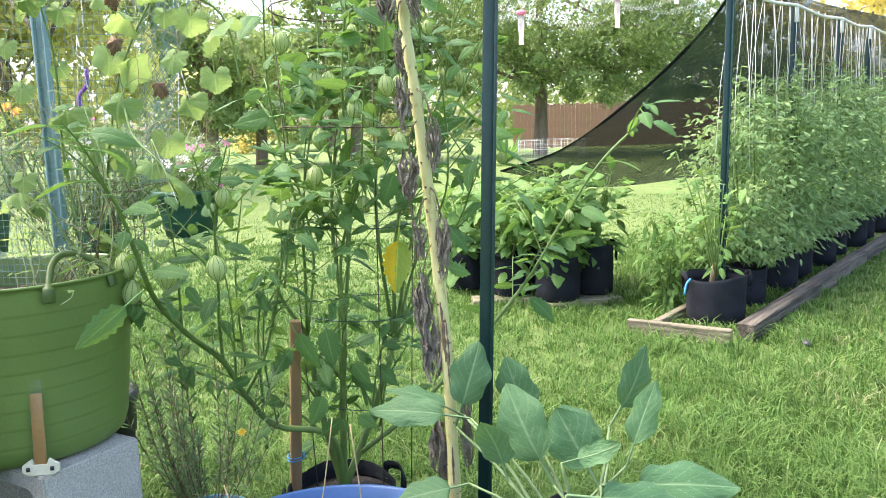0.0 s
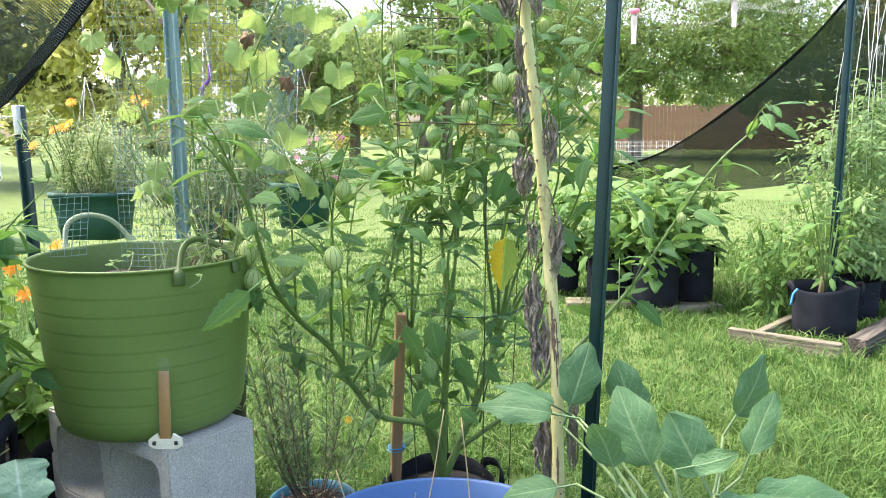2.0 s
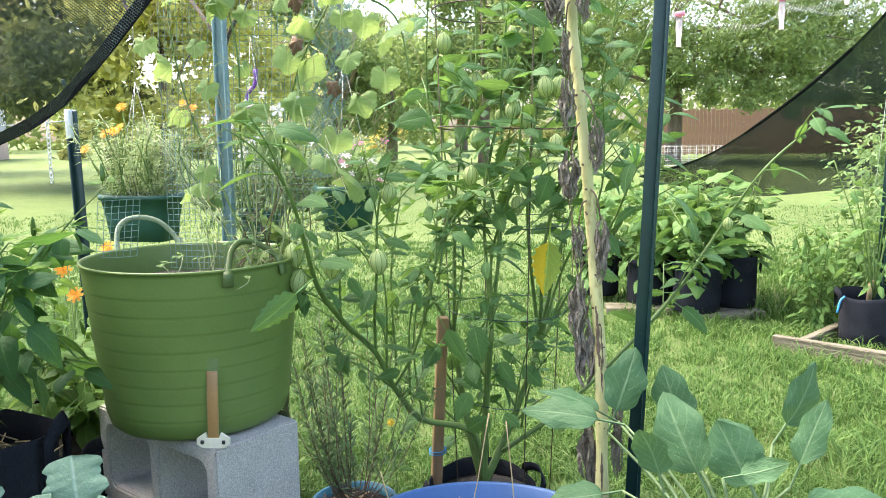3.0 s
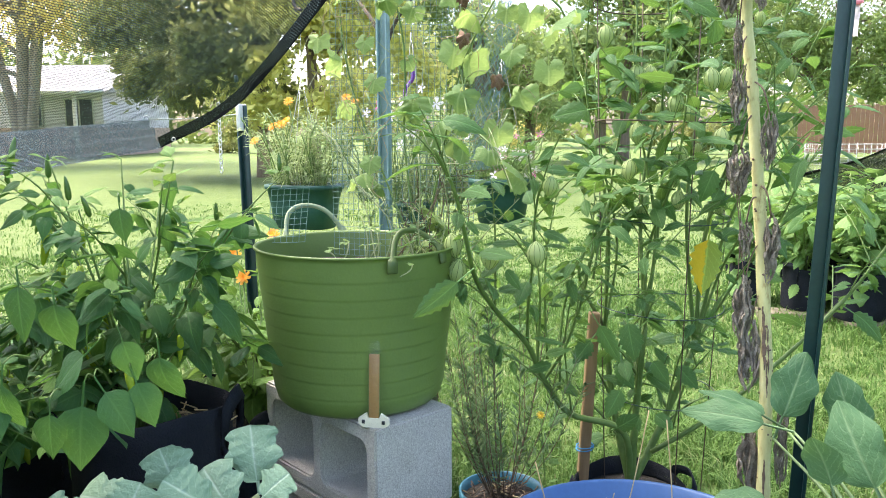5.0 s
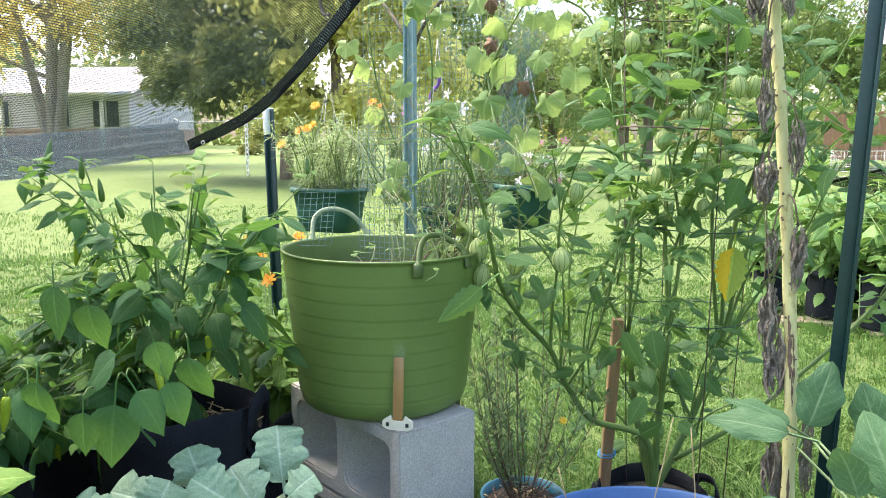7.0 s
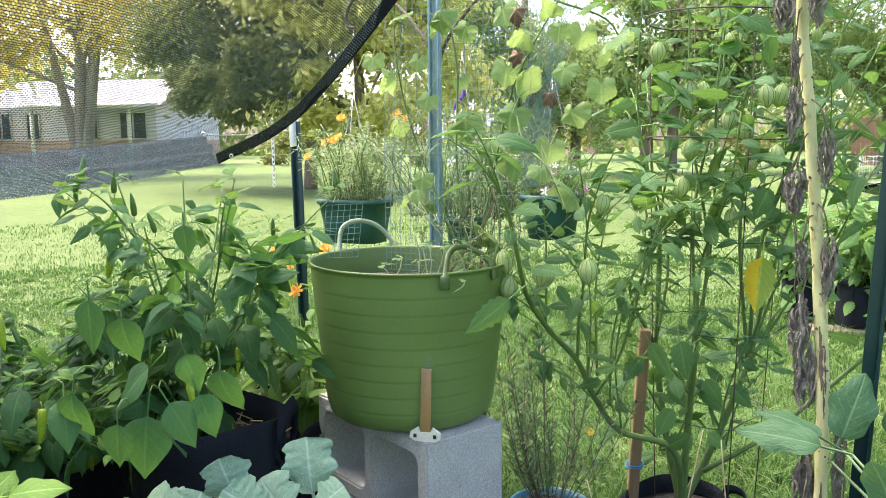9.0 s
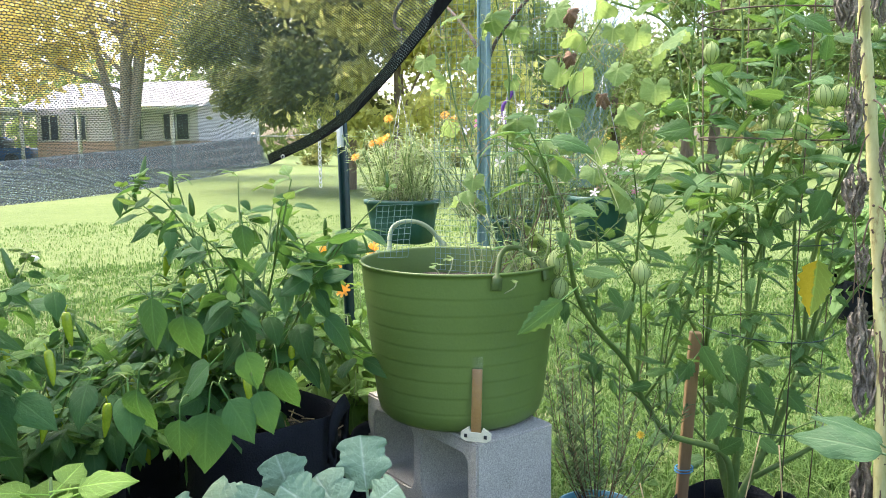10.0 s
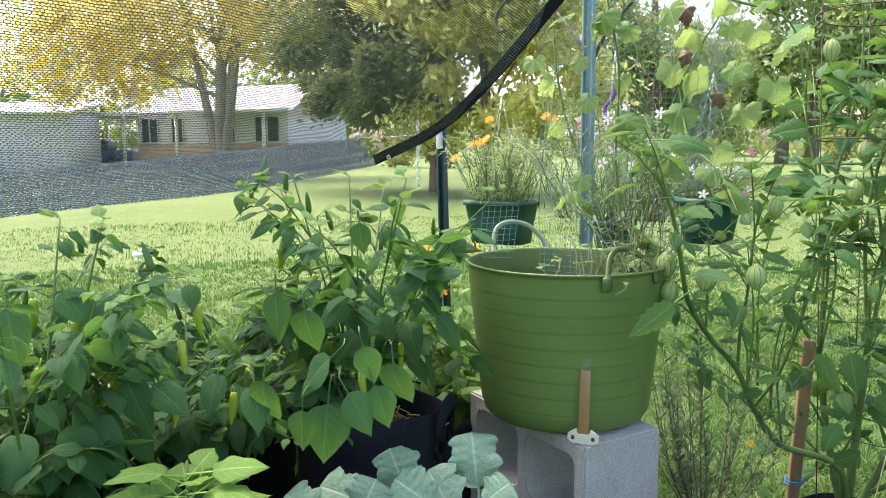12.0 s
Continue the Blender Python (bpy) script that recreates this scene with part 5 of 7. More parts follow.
        obj("leaf", rng.choice(meshes), t, leaf_facing(a, b, (rng.uniform(-0.5, 0.5), -1, rng.uniform(-0.1, 0.6)), 0.35, rng.uniform(0.85, 1.1)))
        bm = bmesh.new()
        q = a + Vector((rng.uniform(-0.05, 0.05), 0.02, rng.uniform(0.01, 0.05)))
        tube(bm, smooth_line([q, q.lerp(a, 0.5) + Vector((0, -0.01, 0.008)), a], 3), 0.0009, 4)
        part("leaf_stalk", bm, M["stem_pale"], t)
    for k in range(90):
        p = Vector((rng.uniform(-0.22, 0.32), rng.uniform(0.0, 0.06), rng.uniform(0.24, 0.58)))
        q = [p]
        for i in range(4):
            q.append(q[-1] + Vector((rng.uniform(-0.032, 0.032), rng.uniform(-0.012, 0.012), rng.uniform(-0.06, 0.03))))
        bm = bmesh.new()
        tube(bm, smooth_line(q, 4), 0.0007, 3, False)
        part("tendril", bm, M["stem_pale" if k % 2 else "straw"], t)
    dead = leaf_set(S["dry"], M["brown"])
    for a, b, wide in (((-0.655, 1.63, 1.115), (-0.666, 1.61, 1.060), 0.6), ((-0.625, 1.70, 1.045), (-0.606, 1.68, 0.992), 0.65), ((-0.668, 1.65, 1.20), (-0.672, 1.63, 1.125), 0.5)):
        obj("dry_leaf", rng.choice(dead), t, leaf_facing(Vector(a) - o, Vector(b) - o, (rng.uniform(-0.4, 0.6), -1, rng.uniform(-0.2, 0.5)), 0.3, wide), "curled brown dry leaf")


vine()


# ---- husk plant in its ring cage ----
def husk(t, at, size, rng):
    bm = bmesh.new()
    prof = [(0.0, 0.0), (0.10, -0.06), (0.30, -0.22), (0.42, -0.5), (0.40, -0.78), (0.24, -1.05), (0.06, -1.22), (0, -1.28)]
    lathe(bm, prof, 20, lambda a, z: 1 + 0.06 * math.cos(10 * a))
    h = obj("husk", mesh_of(bm, M["husk"]), t, Matrix.Translation(at) @ Matrix.Rotation(rng.uniform(-0.25, 0.25), 4, "Y") @ Matrix.Rotation(rng.uniform(0, 3), 4, "Z") @ Matrix.Diagonal((size, size, size, 1)), "pale green papery husk with dark ribs")
    bm = bmesh.new()
    for k in range(10):
        a = 2 * math.pi * k / 10
        tube(bm, [((r * 1.065) * math.cos(a), (r * 1.065) * math.sin(a), z) for r, z in prof[1:-1]], 0.018, 3, False)
    tube(bm, [(0, 0, 0), (0.05, 0, 0.35)], 0.03, 4)
    part("rib", bm, M["husk_rib"], h)


def physalis():
    o = Vector((-0.41, 2.12, 0.07))
    t = thing("husk_tomato_plant", "tall branching husk tomato plant hung with green lanterns", "plant", at=o)
    rng = random.Random(23)
    meshes = leaf_set(S["physalis"], M["physalis"])
    frames, husks = [], []

    def branch(pts, r0, r1, leaves, size, start=0.15, name="branch", husk_n=0, twigs=0, low=0.35):
        line = smooth_line([Vector(p) - o for p in pts], 6)
        bm = bmesh.new()
        tube(bm, line, [r0 + (r1 - r0) * k / (len(line) - 1) for k in range(len(line))], 7)
        part(name, bm, M["stem"], t)
        for k in range(leaves):
            s = start + (1 - start) * (k + rng.random()) / max(1, leaves)
            p, d = along(line, min(s, 1))
            a = rng.uniform(0, 6.28)
            side = Vector((math.cos(a), math.sin(a), 0))
            w = d * 0.3 + side * 0.9 + Vector((0, 0, rng.uniform(-0.8, 0.3)))
            frames.append(leaf_frame(p, w, size * rng.uniform(0.45, 1.25), rng, 0.5))
        for k in range(husk_n):
            p, d = along(line, rng.uniform(0.4, 1.0))
            husks.append(p + Vector((rng.uniform(-0.02, 0.02), rng.uniform(-0.03, 0.0), -0.02)))
        for k in range(twigs):
            s = rng.uniform(low, 0.95)
            p, d = along(line, s)
            a = rng.uniform(0, 6.28)
            e = p + d * rng.uniform(0.05, 0.14) + Vector((math.cos(a), math.sin(a), 0.3)) * rng.uniform(0.06, 0.17)
            m = p.lerp(e, 0.5) + Vector((0, 0, 0.012))
            q = [v + o for v in (p, m, e)]
            branch(q, max(0.0016, r1 * 0.55), 0.0011, 5, size * 0.85, 0.4, "twig", 1 if rng.random() < 0.35 else 0)

    base = (-0.41, 2.12, 0.07)
    # the long limb that reaches out to the tub
    branch([base, (-0.428, 2.085, 0.22), (-0.542, 2.03, 0.268), (-0.591, 1.969, 0.363), (-0.613, 1.902, 0.462), (-0.651, 1.811, 0.549), (-0.67, 1.722, 0.638), (-0.668, 1.655, 0.735), (-0.672, 1.607, 0.825), (-0.69, 1.558, 0.90)], 0.0088, 0.003, 20, 0.070, 0.28, "branch", 0, 8)
    branch([(-0.613, 1.902, 0.462), (-0.60, 1.86, 0.56), (-0.575, 1.80, 0.66), (-0.56, 1.76, 0.76), (-0.545, 1.74, 0.83)], 0.004, 0.002, 12, 0.060, 0.3, "branch", 0, 4)
    branch([(-0.591, 1.969, 0.363), (-0.54, 1.95, 0.45), (-0.50, 1.92, 0.56), (-0.47, 1.9, 0.68), (-0.44, 1.9, 0.79)], 0.004, 0.002, 12, 0.060, 0.3, "branch", 0, 4)
    # the limb leaning out past the steel post
    branch([(-0.364, 2.125, 0.163), (-0.224, 2.15, 0.269), (-0.068, 2.184, 0.428), (0.045, 2.211, 0.562), (0.131, 2.237, 0.696), (0.224, 2.215, 0.846), (0.334, 2.238, 0.95)], 0.0065, 0.002, 18, 0.07, 0.35, "branch", 3, 6)
    # leafy sprays that fill the middle of the plant
    for a, b in (((-0.60, 1.94, 0.40), (-0.592, 1.85, 0.745)), ((-0.58, 1.95, 0.42), (-0.546, 1.90, 0.826)), ((-0.56, 1.99, 0.34), (-0.501, 1.88, 0.663)), ((-0.50, 1.92, 0.56), (-0.446, 1.95, 0.741)),
                 ((-0.47, 1.90, 0.62), (-0.402, 1.95, 0.815)), ((-0.655, 1.80, 0.56), (-0.647, 1.75, 0.835)), ((-0.60, 1.94, 0.40), (-0.615, 1.90, 0.56)), ((-0.575, 1.98, 0.34), (-0.685, 1.86, 0.46)),
                 ((-0.54, 2.03, 0.27), (-0.516, 1.90, 0.585)), ((-0.40, 2.10, 0.30), (-0.345, 2.0, 0.692)), ((-0.34, 2.13, 0.22), (-0.271, 2.05, 0.513)), ((-0.32, 2.15, 0.22), (-0.233, 2.05, 0.453)), ((-0.40, 2.10, 0.34), (-0.352, 2.0, 0.579))):
        a, b = Vector(a), Vector(b)
        branch([a, a.lerp(b, 0.5) + Vector((rng.uniform(-0.02, 0.02), rng.uniform(-0.02, 0.02), 0.015)), b], 0.0030, 0.0012, 6, 0.048, 0.4, "spray", 0, 1, 0.6)
        for k in range(7):
            w = Vector((math.cos(k * 0.9), math.sin(k * 0.9), rng.uniform(-0.35, 0.35)))
            frames.append(leaf_frame(b - o, w, rng.uniform(0.035, 0.055), rng, 0.25))
    # three main stems, forking into uprights inside the cage
    mains = [[base, (-0.46, 2.14, 0.26), (-0.49, 2.16, 0.45)], [base, (-0.40, 2.10, 0.28), (-0.385, 2.09, 0.48)], [base, (-0.34, 2.16, 0.24), (-0.28, 2.18, 0.42)]]
    tops = [[(-0.535, 2.2, 1.05), (-0.52, 2.05, 1.25), (-0.47, 2.25, 1.42), (-0.53, 2.1, 0.88)], [(-0.42, 2.02, 1.12), (-0.40, 2.15, 1.38), (-0.33, 2.05, 1.30), (-0.30, 1.98, 1.0)], [(-0.26, 2.2, 1.42), (-0.19, 2.12, 1.22), (-0.10, 2.22, 1.3), (-0.13, 2.1, 0.95), (-0.03, 2.2, 1.18), (-0.06, 2.1, 0.88)]]
    for mn, tp3 in zip(mains, tops):
        branch(mn, 0.0105, 0.0066, 4, 0.08, 0.3, "stem", 0, 4, 0.3)
        for tp in tp3:
            b, tp = Vector(mn[-1]), Vector(tp)
            mid1 = b.lerp(tp, 0.35) + Vector((rng.uniform(-0.04, 0.04), rng.uniform(-0.05, 0.05), 0.0))
            mid2 = b.lerp(tp, 0.7) + Vector((rng.uniform(-0.04, 0.04), rng.uniform(-0.05, 0.05), 0.0))
            branch([b, mid1, mid2, tp], rng.uniform(0.0038, 0.0055), 0.0016, 12, 0.076, 0.30, "stem", 3, 4, 0.3)
    rng.shuffle(frames)
    put_leaves(t, "leaf", meshes, frames, rng, 560, S["physalis"], M["physalis"])
    y = leaf_set(S["physalis"][:1], M["yellow_leaf"])
    obj("leaf", y[0], t, leaf_facing(Vector((-0.252, 2.16, 0.73)) - o, Vector((-0.262, 2.10, 0.575)) - o, (0.05, -1, 0.1), 0.3, 1.1), "half-yellowed drooping leaf")
    for a, b, f in (((-0.565, 1.93, 0.415), (-0.625, 1.92, 0.395), (0.2, -1, 0.5)), ((-0.636, 1.53, 0.668), (-0.688, 1.46, 0.613), (0.3, -0.8, -0.15)), ((-0.60, 1.70, 0.665), (-0.565, 1.68, 0.63), (-0.3, -0.7, 0.8)), ((-0.47, 1.98, 0.50), (-0.42, 1.97, 0.42), (0, -1, 0.3)), ((-0.19, 2.13, 0.93), (-0.09, 2.11, 0.97), (0.1, -0.8, 0.6))):
        a, b = Vector(a) - o, Vector(b) - o
        obj("leaf", meshes[0], t, leaf_facing(a - (b - a) * 0.4, b, f, 0.4, 0.85))
    # broad leaves that stand out before the rest
    for a, b in (((-0.237, 1.98, 0.857), (-0.264, 1.96, 0.791)), ((-0.269, 1.98, 0.868), (-0.324, 1.96, 0.835)), ((-0.255, 2.0, 1.097), (-0.25, 1.98, 1.145)), ((-0.303, 2.0, 1.195), (-0.25, 1.98, 1.163)),
                 ((-0.297, 2.02, 1.14), (-0.354, 2.0, 1.135)), ((-0.529, 2.05, 1.03), (-0.568, 2.03, 1.022)), ((-0.51, 2.05, 0.978), (-0.595, 2.03, 0.967)), ((-0.472, 2.05, 0.869), (-0.534, 2.03, 0.85)),
                 ((-0.486, 2.0, 0.467), (-0.523, 1.97, 0.414)), ((-0.412, 2.0, 0.518), (-0.39, 1.97, 0.436)), ((-0.437, 2.02, 0.41), (-0.398, 1.99, 0.364)), ((-0.417, 2.0, 0.359), (-0.446, 1.97, 0.297)),
                 ((-0.432, 2.0, 0.257), (-0.385, 1.97, 0.297)), ((-0.363, 2.05, 0.417), (-0.326, 2.02, 0.375)), ((-0.31, 2.05, 0.41), (-0.263, 2.02, 0.372)), ((-0.349, 2.0, 0.306), (-0.307, 1.97, 0.29))):
        a, b = Vector(a) - o, Vector(b) - o
        foot = a - (b - a) * 0.25
        obj("leaf", rng.choice(meshes[:2]), t, leaf_facing(foot, b, (rng.uniform(-0.2, 0.3), -1, rng.uniform(0.1, 0.5)), 0.3, 1.25))
        bm = bmesh.new()
        root = Vector((foot.x * 0.8, foot.y + 0.05, foot.z - 0.03))
        tube(bm, smooth_line([root, root.lerp(foot, 0.5) + Vector((0, 0, 0.012)), foot], 3), 0.0014, 4)
        part("leaf_stalk", bm, M["stem"], t)
    for p in ((-0.48, 2.03, 1.159), (-0.411, 2.03, 1.073), (-0.385, 2.05, 1.072), (-0.325, 2.03, 1.011), (-0.296, 2.03, 0.987), (-0.32, 2.03, 0.899), (-0.42, 2.03, 0.869), (-0.233, 2.03, 0.936), (-0.259, 2.03, 1.06), (-0.225, 2.05, 1.061), (-0.407, 2.03, 0.95)):
        husk(t, Vector(p) - o, 0.040, rng)
    for p in [(-0.707, 1.682, 0.735), (-0.687, 1.675, 0.685), (-0.624, 1.685, 0.715), (-0.539, 1.692, 0.725)]:
        husk(t, Vector(p) - o, 0.041, rng)
    husks = [p for p in husks if p.z + o.z > 0.72 or rng.random() < 0.12]
    rng.shuffle(husks)
    for p in husks[:20]:
        husk(t, p, rng.uniform(0.026, 0.034), rng)


physalis()


def ring_cage():
    t = thing("tomato_cage", "rusty wire ring cage round the husk tomato", "plant cage", at=(-0.36, 2.15, 0.05))
    for z, r in ((0.26, 0.135), (0.47, 0.145), (0.68, 0.15), (0.9, 0.16), (1.165, 0.17)):
        bm = bmesh.new()
        tube(bm, [(r * math.cos(a), r * math.sin(a), z + 0.004 * math.sin(2 * a)) for a in np.linspace(0, 2 * math.pi, 41)], 0.0012 if z < 0.8 else 0.0017, 5, False)
        part("ring", bm, M["post" if z < 0.8 else "rust"], t)
    for k in range(4):
        a = 0.5 + k * math.pi / 2
        bm = bmesh.new()
        tube(bm, [(0.12 * math.cos(a), 0.12 * math.sin(a), -0.05), (0.147 * math.cos(a), 0.147 * math.sin(a), 0.6), (0.175 * math.cos(a), 0.175 * math.sin(a), 1.35)], 0.0014, 5)
        part("leg", bm, M["rust"], t)


ring_cage()


def wood_stake():
    t = thing("wooden_stake", "raw square wooden garden stake tied with blue cord", "stake", at=(-0.529, 2.1, 0))
    t.rotation_euler = (0, radians(2.8), radians(20))
    bm = bmesh.new()
    box(bm, (0.026, 0.028, 0.56), (0, 0, 0.22), 0.003)
    part("shaft", bm, M["wood"], t)
    bm = bmesh.new()
    for z in (0.158, 0.165):
        tube(bm, [(0.021 * math.cos(a), 0.022 * math.sin(a), z + 0.003 * math.cos(a)) for a in np.linspace(0, 6.283, 13)], 0.0016, 4, False)
    part("cord_tie", bm, M["blue_cord"], t, "bright blue cord")


wood_stake()


def fabric_pot(label, at, r, h, seed=0, handles=True, group="fabric grow pots", soil=0.06, side=None):
    t = thing("fabric_pot", label, "plant pot", group, at=at)
    rng = random.Random(seed)
    p1, p2 = rng.uniform(0, 6), rng.uniform(0, 6)
    bm = bmesh.new()
    lathe(bm, [(0, 0), (r * 0.9, 0), (r * 0.97, 0.01), (r * 0.99, h * 0.3), (r * 0.985, h * 0.6), (r, h * 0.93), (r * 1.005, h), (r * 0.985, h + 0.001), (r * 0.97, h * 0.8), (r * 0.95, h * 0.7)], 32,
          lambda a, z: 1 + (0.02 + 0.03 * z / h) * math.sin(3 * a + p1 + 4 * z) + 0.018 * math.sin(7 * a + p2 + 9 * z))
    for v in bm.verts:
        if v.co.z > h * 0.9:
            v.co.z += 0.012 * math.sin(2 * math.atan2(v.co.y, v.co.x) + p1)
    part("bag", bm, M["fabric"], t)
    bm = bmesh.new()
    lathe(bm, [(r * 0.96, h - soil - 0.005), (r * 0.6, h - soil + 0.004), (0, h - soil + 0.008)], 20, lambda a, z: 1 + 0.02 * math.sin(5 * a))
    part("soil", bm, M["soil"], t)
    if handles:
        for a in ((p1, p1 + math.pi) if side is None else (side, side + math.pi)):
            c, s = math.cos(a), math.sin(a)
            tx, ty = -s, c
            line = smooth_line([(r * 1.02 * c - tx * 0.05, r * 1.02 * s - ty * 0.05, h * 0.72), (r * 1.06 * c - tx * 0.045, r * 1.06 * s - ty * 0.045, h * 0.98), (r * 1.16 * c, r * 1.16 * s, h * 1.06),
                                (r * 1.06 * c + tx * 0.045, r * 1.06 * s + ty * 0.045, h * 0.98), (r * 1.02 * c + tx * 0.05, r * 1.02 * s + ty * 0.05, h * 0.72)], 4)
            bm = bmesh.new()
            rows = []
            for p in line:
                rows.append([bm.verts.new(p + Vector((c * u * 0.002, s * u * 0.002, 0)) + Vector((-c * 0.4, -s * 0.4, 0.9)) * v * 0.013) for u, v in ((-1, -1), (1, -1), (1, 1), (-1, 1))])
            for q1, q2 in zip(rows, rows[1:]):
                for k in range(4):
                    bm.faces.new((q1[k], q1[(k + 1) % 4], q2[(k + 1) % 4], q2[k]))
            part("handle", bm, M["fabric"], t)
    return t


def straw(t, at, r, n, rng, name="straw", material="straw"):
    for k in range(n):
        a, q = rng.uniform(0, 6.28), rng.uniform(0, r)
        p = Vector(at) + Vector((q * math.cos(a), q * math.sin(a), 0))
        b = rng.uniform(0, 6.28)
        d = Vector((math.cos(b), math.sin(b), rng.uniform(0, 0.5))) * rng.uniform(0.015, 0.035)
        bm = bmesh.new()
        tube(bm, [p, p + d], 0.0016, 3)
        part(name, bm, M[material], t)


fp = fabric_pot("black fabric grow pot holding the husk tomato", (-0.40, 2.07, -0.005), 0.13, 0.11, 5, soil=0.03)
bm = bmesh.new()
tube(bm, smooth_line([(-0.06, -0.10, 0.12), (-0.05, -0.12, 0.145), (-0.03, -0.13, 0.13), (-0.035, -0.125, 0.10)], 4), 0.005, 5)
part("cord_knot", bm, M["blue_cord"], fp, "bright blue cord")


def navy_tub():
    t = thing("navy_tub", "wide navy blue plastic tub", "tub", at=(-0.299, 1.47, 0))
    R, H = 0.243, 0.272
    bm = bmesh.new()
    lathe(bm, [(0, 0), (R * 0.75, 0), (R * 0.78, 0.01), (R * 0.97, H - 0.03), (R, H - 0.022), (R + 0.006, H - 0.02), (R + 0.007, H - 0.004), (R + 0.002, H), (R - 0.004, H - 0.003), (R - 0.02, H - 0.09)], 64)
    part("shell", bm, M["navy"], t)
    bm = bmesh.new()
    lathe(bm, [(R - 0.018, H - 0.08), (R * 0.5, H - 0.076), (0, H - 0.078)], 24)
    part("soil", bm, M["soil"], t)
    rng = random.Random(8)
    for k in range(5):
        x, y = rng.uniform(-0.1, 0.1), rng.uniform(-0.05, 0.1)
        bm = bmesh.new()
        tube(bm, smooth_line([(x, y, H - 0.08), (x * 1.2, y, H), (x * 1.4 + 0.02, y - 0.02, H + 0.04 + 0.04 * rng.random())], 4), 0.0011, 4)
        part("dry_sprig", bm, M["straw"], t)
    for a, b in (((-0.06, 0.03, H - 0.08), (0.002, 0.03, 0.487)), ((0.045, 0.03, H - 0.08), (0.03, 0.03, 0.475)), ((-0.15, 0.03, H - 0.08), (-0.184, 0.03, 0.371))):
        a, b = Vector(a), Vector(b)
        bm = bmesh.new()
        tube(bm, smooth_line([a, a.lerp(b, 0.5) + Vector((0.006, 0, 0)), b], 4), 0.0012, 4)
        part("dry_sprig", bm, M["straw"], t)


navy_tub()


# ---- dry stalk ----
def dry_stalk():
    o = Vector((-0.115, 1.75, 0))
    t = thing("dry_stalk", "pale dead sunflower stalk with shrivelled black leaves", "plant", at=o)
    rng = random.Random(12)
    line = smooth_line([Vector(p) - o for p in ((-0.112, 1.745, -0.03), (-0.117, 1.75, 0.24), (-0.125, 1.765, 0.503), (-0.149, 1.79, 0.786), (-0.172, 1.795, 1.0), (-0.191, 1.80, 1.177), (-0.20, 1.80, 1.5))], 10)
    bm = bmesh.new()
    tube(bm, line, [0.0128 - 0.0028 * k / (len(line) - 1) + 0.0008 * math.sin(k * 1.3) for k in range(len(line))], 12)
    part("stem", bm, M["stalk"], t)
    for k in range(60):
        p, d = along(line, 0.12 + 0.8 * rng.random())
        a = rng.uniform(0, 6.28)
        bm = bmesh.new()
        bmesh.ops.create_icosphere(bm, subdivisions=1, radius=0.0021, matrix=Matrix.Translation(p + Vector((math.cos(a), math.sin(a), 0)) * 0.0113) @ Matrix.Rotation(a, 4, "Z") @ Matrix.Diagonal((0.8, 1.5, 1.3, 1)))
        part("node_scar", bm, M["twig"], t)
    def tassel(x, top, bottom, width, twigs=16):
        """A dead leaf crumpled into a hanging bunch of wrinkled strips."""
        c0 = Vector((x + 0.007, 1.768, 0)) - o
        L = top - bottom
        bm = bmesh.new()
        for s in range(twigs):
            ph, side = rng.uniform(0, 6.28), rng.uniform(-1, 1)
            z0, z1 = top - L * rng.uniform(0, 0.3), bottom + L * rng.uniform(0, 0.35)
            n = 18
            w0 = width * rng.uniform(0.08, 0.2)
            turn = rng.uniform(-1.2, 1.2)
            left = right = None
            wx, wy = rng.uniform(5, 13), rng.uniform(5, 13)
            for i in range(n + 1):
                q = i / n
                z = z0 + (z1 - z0) * q
                g = (top - z) / L
                bulge = math.sin(math.pi * min(1.0, 0.12 + 0.86 * g)) ** 0.7 * width * 0.5
                cx = c0.x + side * bulge + 0.003 * math.sin(wx * q + ph) + rng.uniform(-0.0012, 0.0012)
                cy = c0.y + 0.5 * bulge * math.sin(ph) - 0.003 * math.cos(wy * q + ph)
                w = w0 * (0.35 + 0.65 * math.sin(math.pi * min(1, 0.1 + 0.85 * q))) * rng.uniform(0.75, 1.1)
                a = ph + turn * q + 0.35 * math.sin(5 * q + ph)
                d = Vector((math.cos(a) * w, math.sin(a) * w * 0.8, rng.uniform(-0.002, 0.002)))
                m = Vector((cx, cy, z))
                fold = Vector((-math.sin(a), math.cos(a), 0)) * w * 0.6
                ring = [bm.verts.new(v) for v in (m - d, m - d * 0.4 + fold, m + d * 0.4 - fold, m + d)]
                if left:
                    for k in range(3):
                        bm.faces.new((left[k], left[k + 1], ring[k + 1], ring[k]))
                left = ring
        part("shrivelled_leaf", bm, M["dead"], t, "crumpled grey-brown dead leaf", smooth=False)
        bm = bmesh.new()
        c = line[min(range(len(line)), key=lambda k: abs(line[k].z - (top + 0.05)))]
        tube(bm, smooth_line([c, Vector((c0.x * 0.6 + c.x * 0.4, c0.y, top + 0.035)), Vector((c0.x, c0.y, top - 0.01))], 4), 0.0016, 4)
        part("leaf_stalk", bm, M["twig"], t)

    for x, top, bottom, width in ((-0.200, 1.04, 0.94, 0.028), (-0.193, 0.90, 0.815, 0.036), (-0.178, 0.765, 0.70, 0.018), (-0.175, 0.665, 0.54, 0.034), (-0.160, 0.585, 0.455, 0.038), (-0.153, 0.38, 0.25, 0.042),
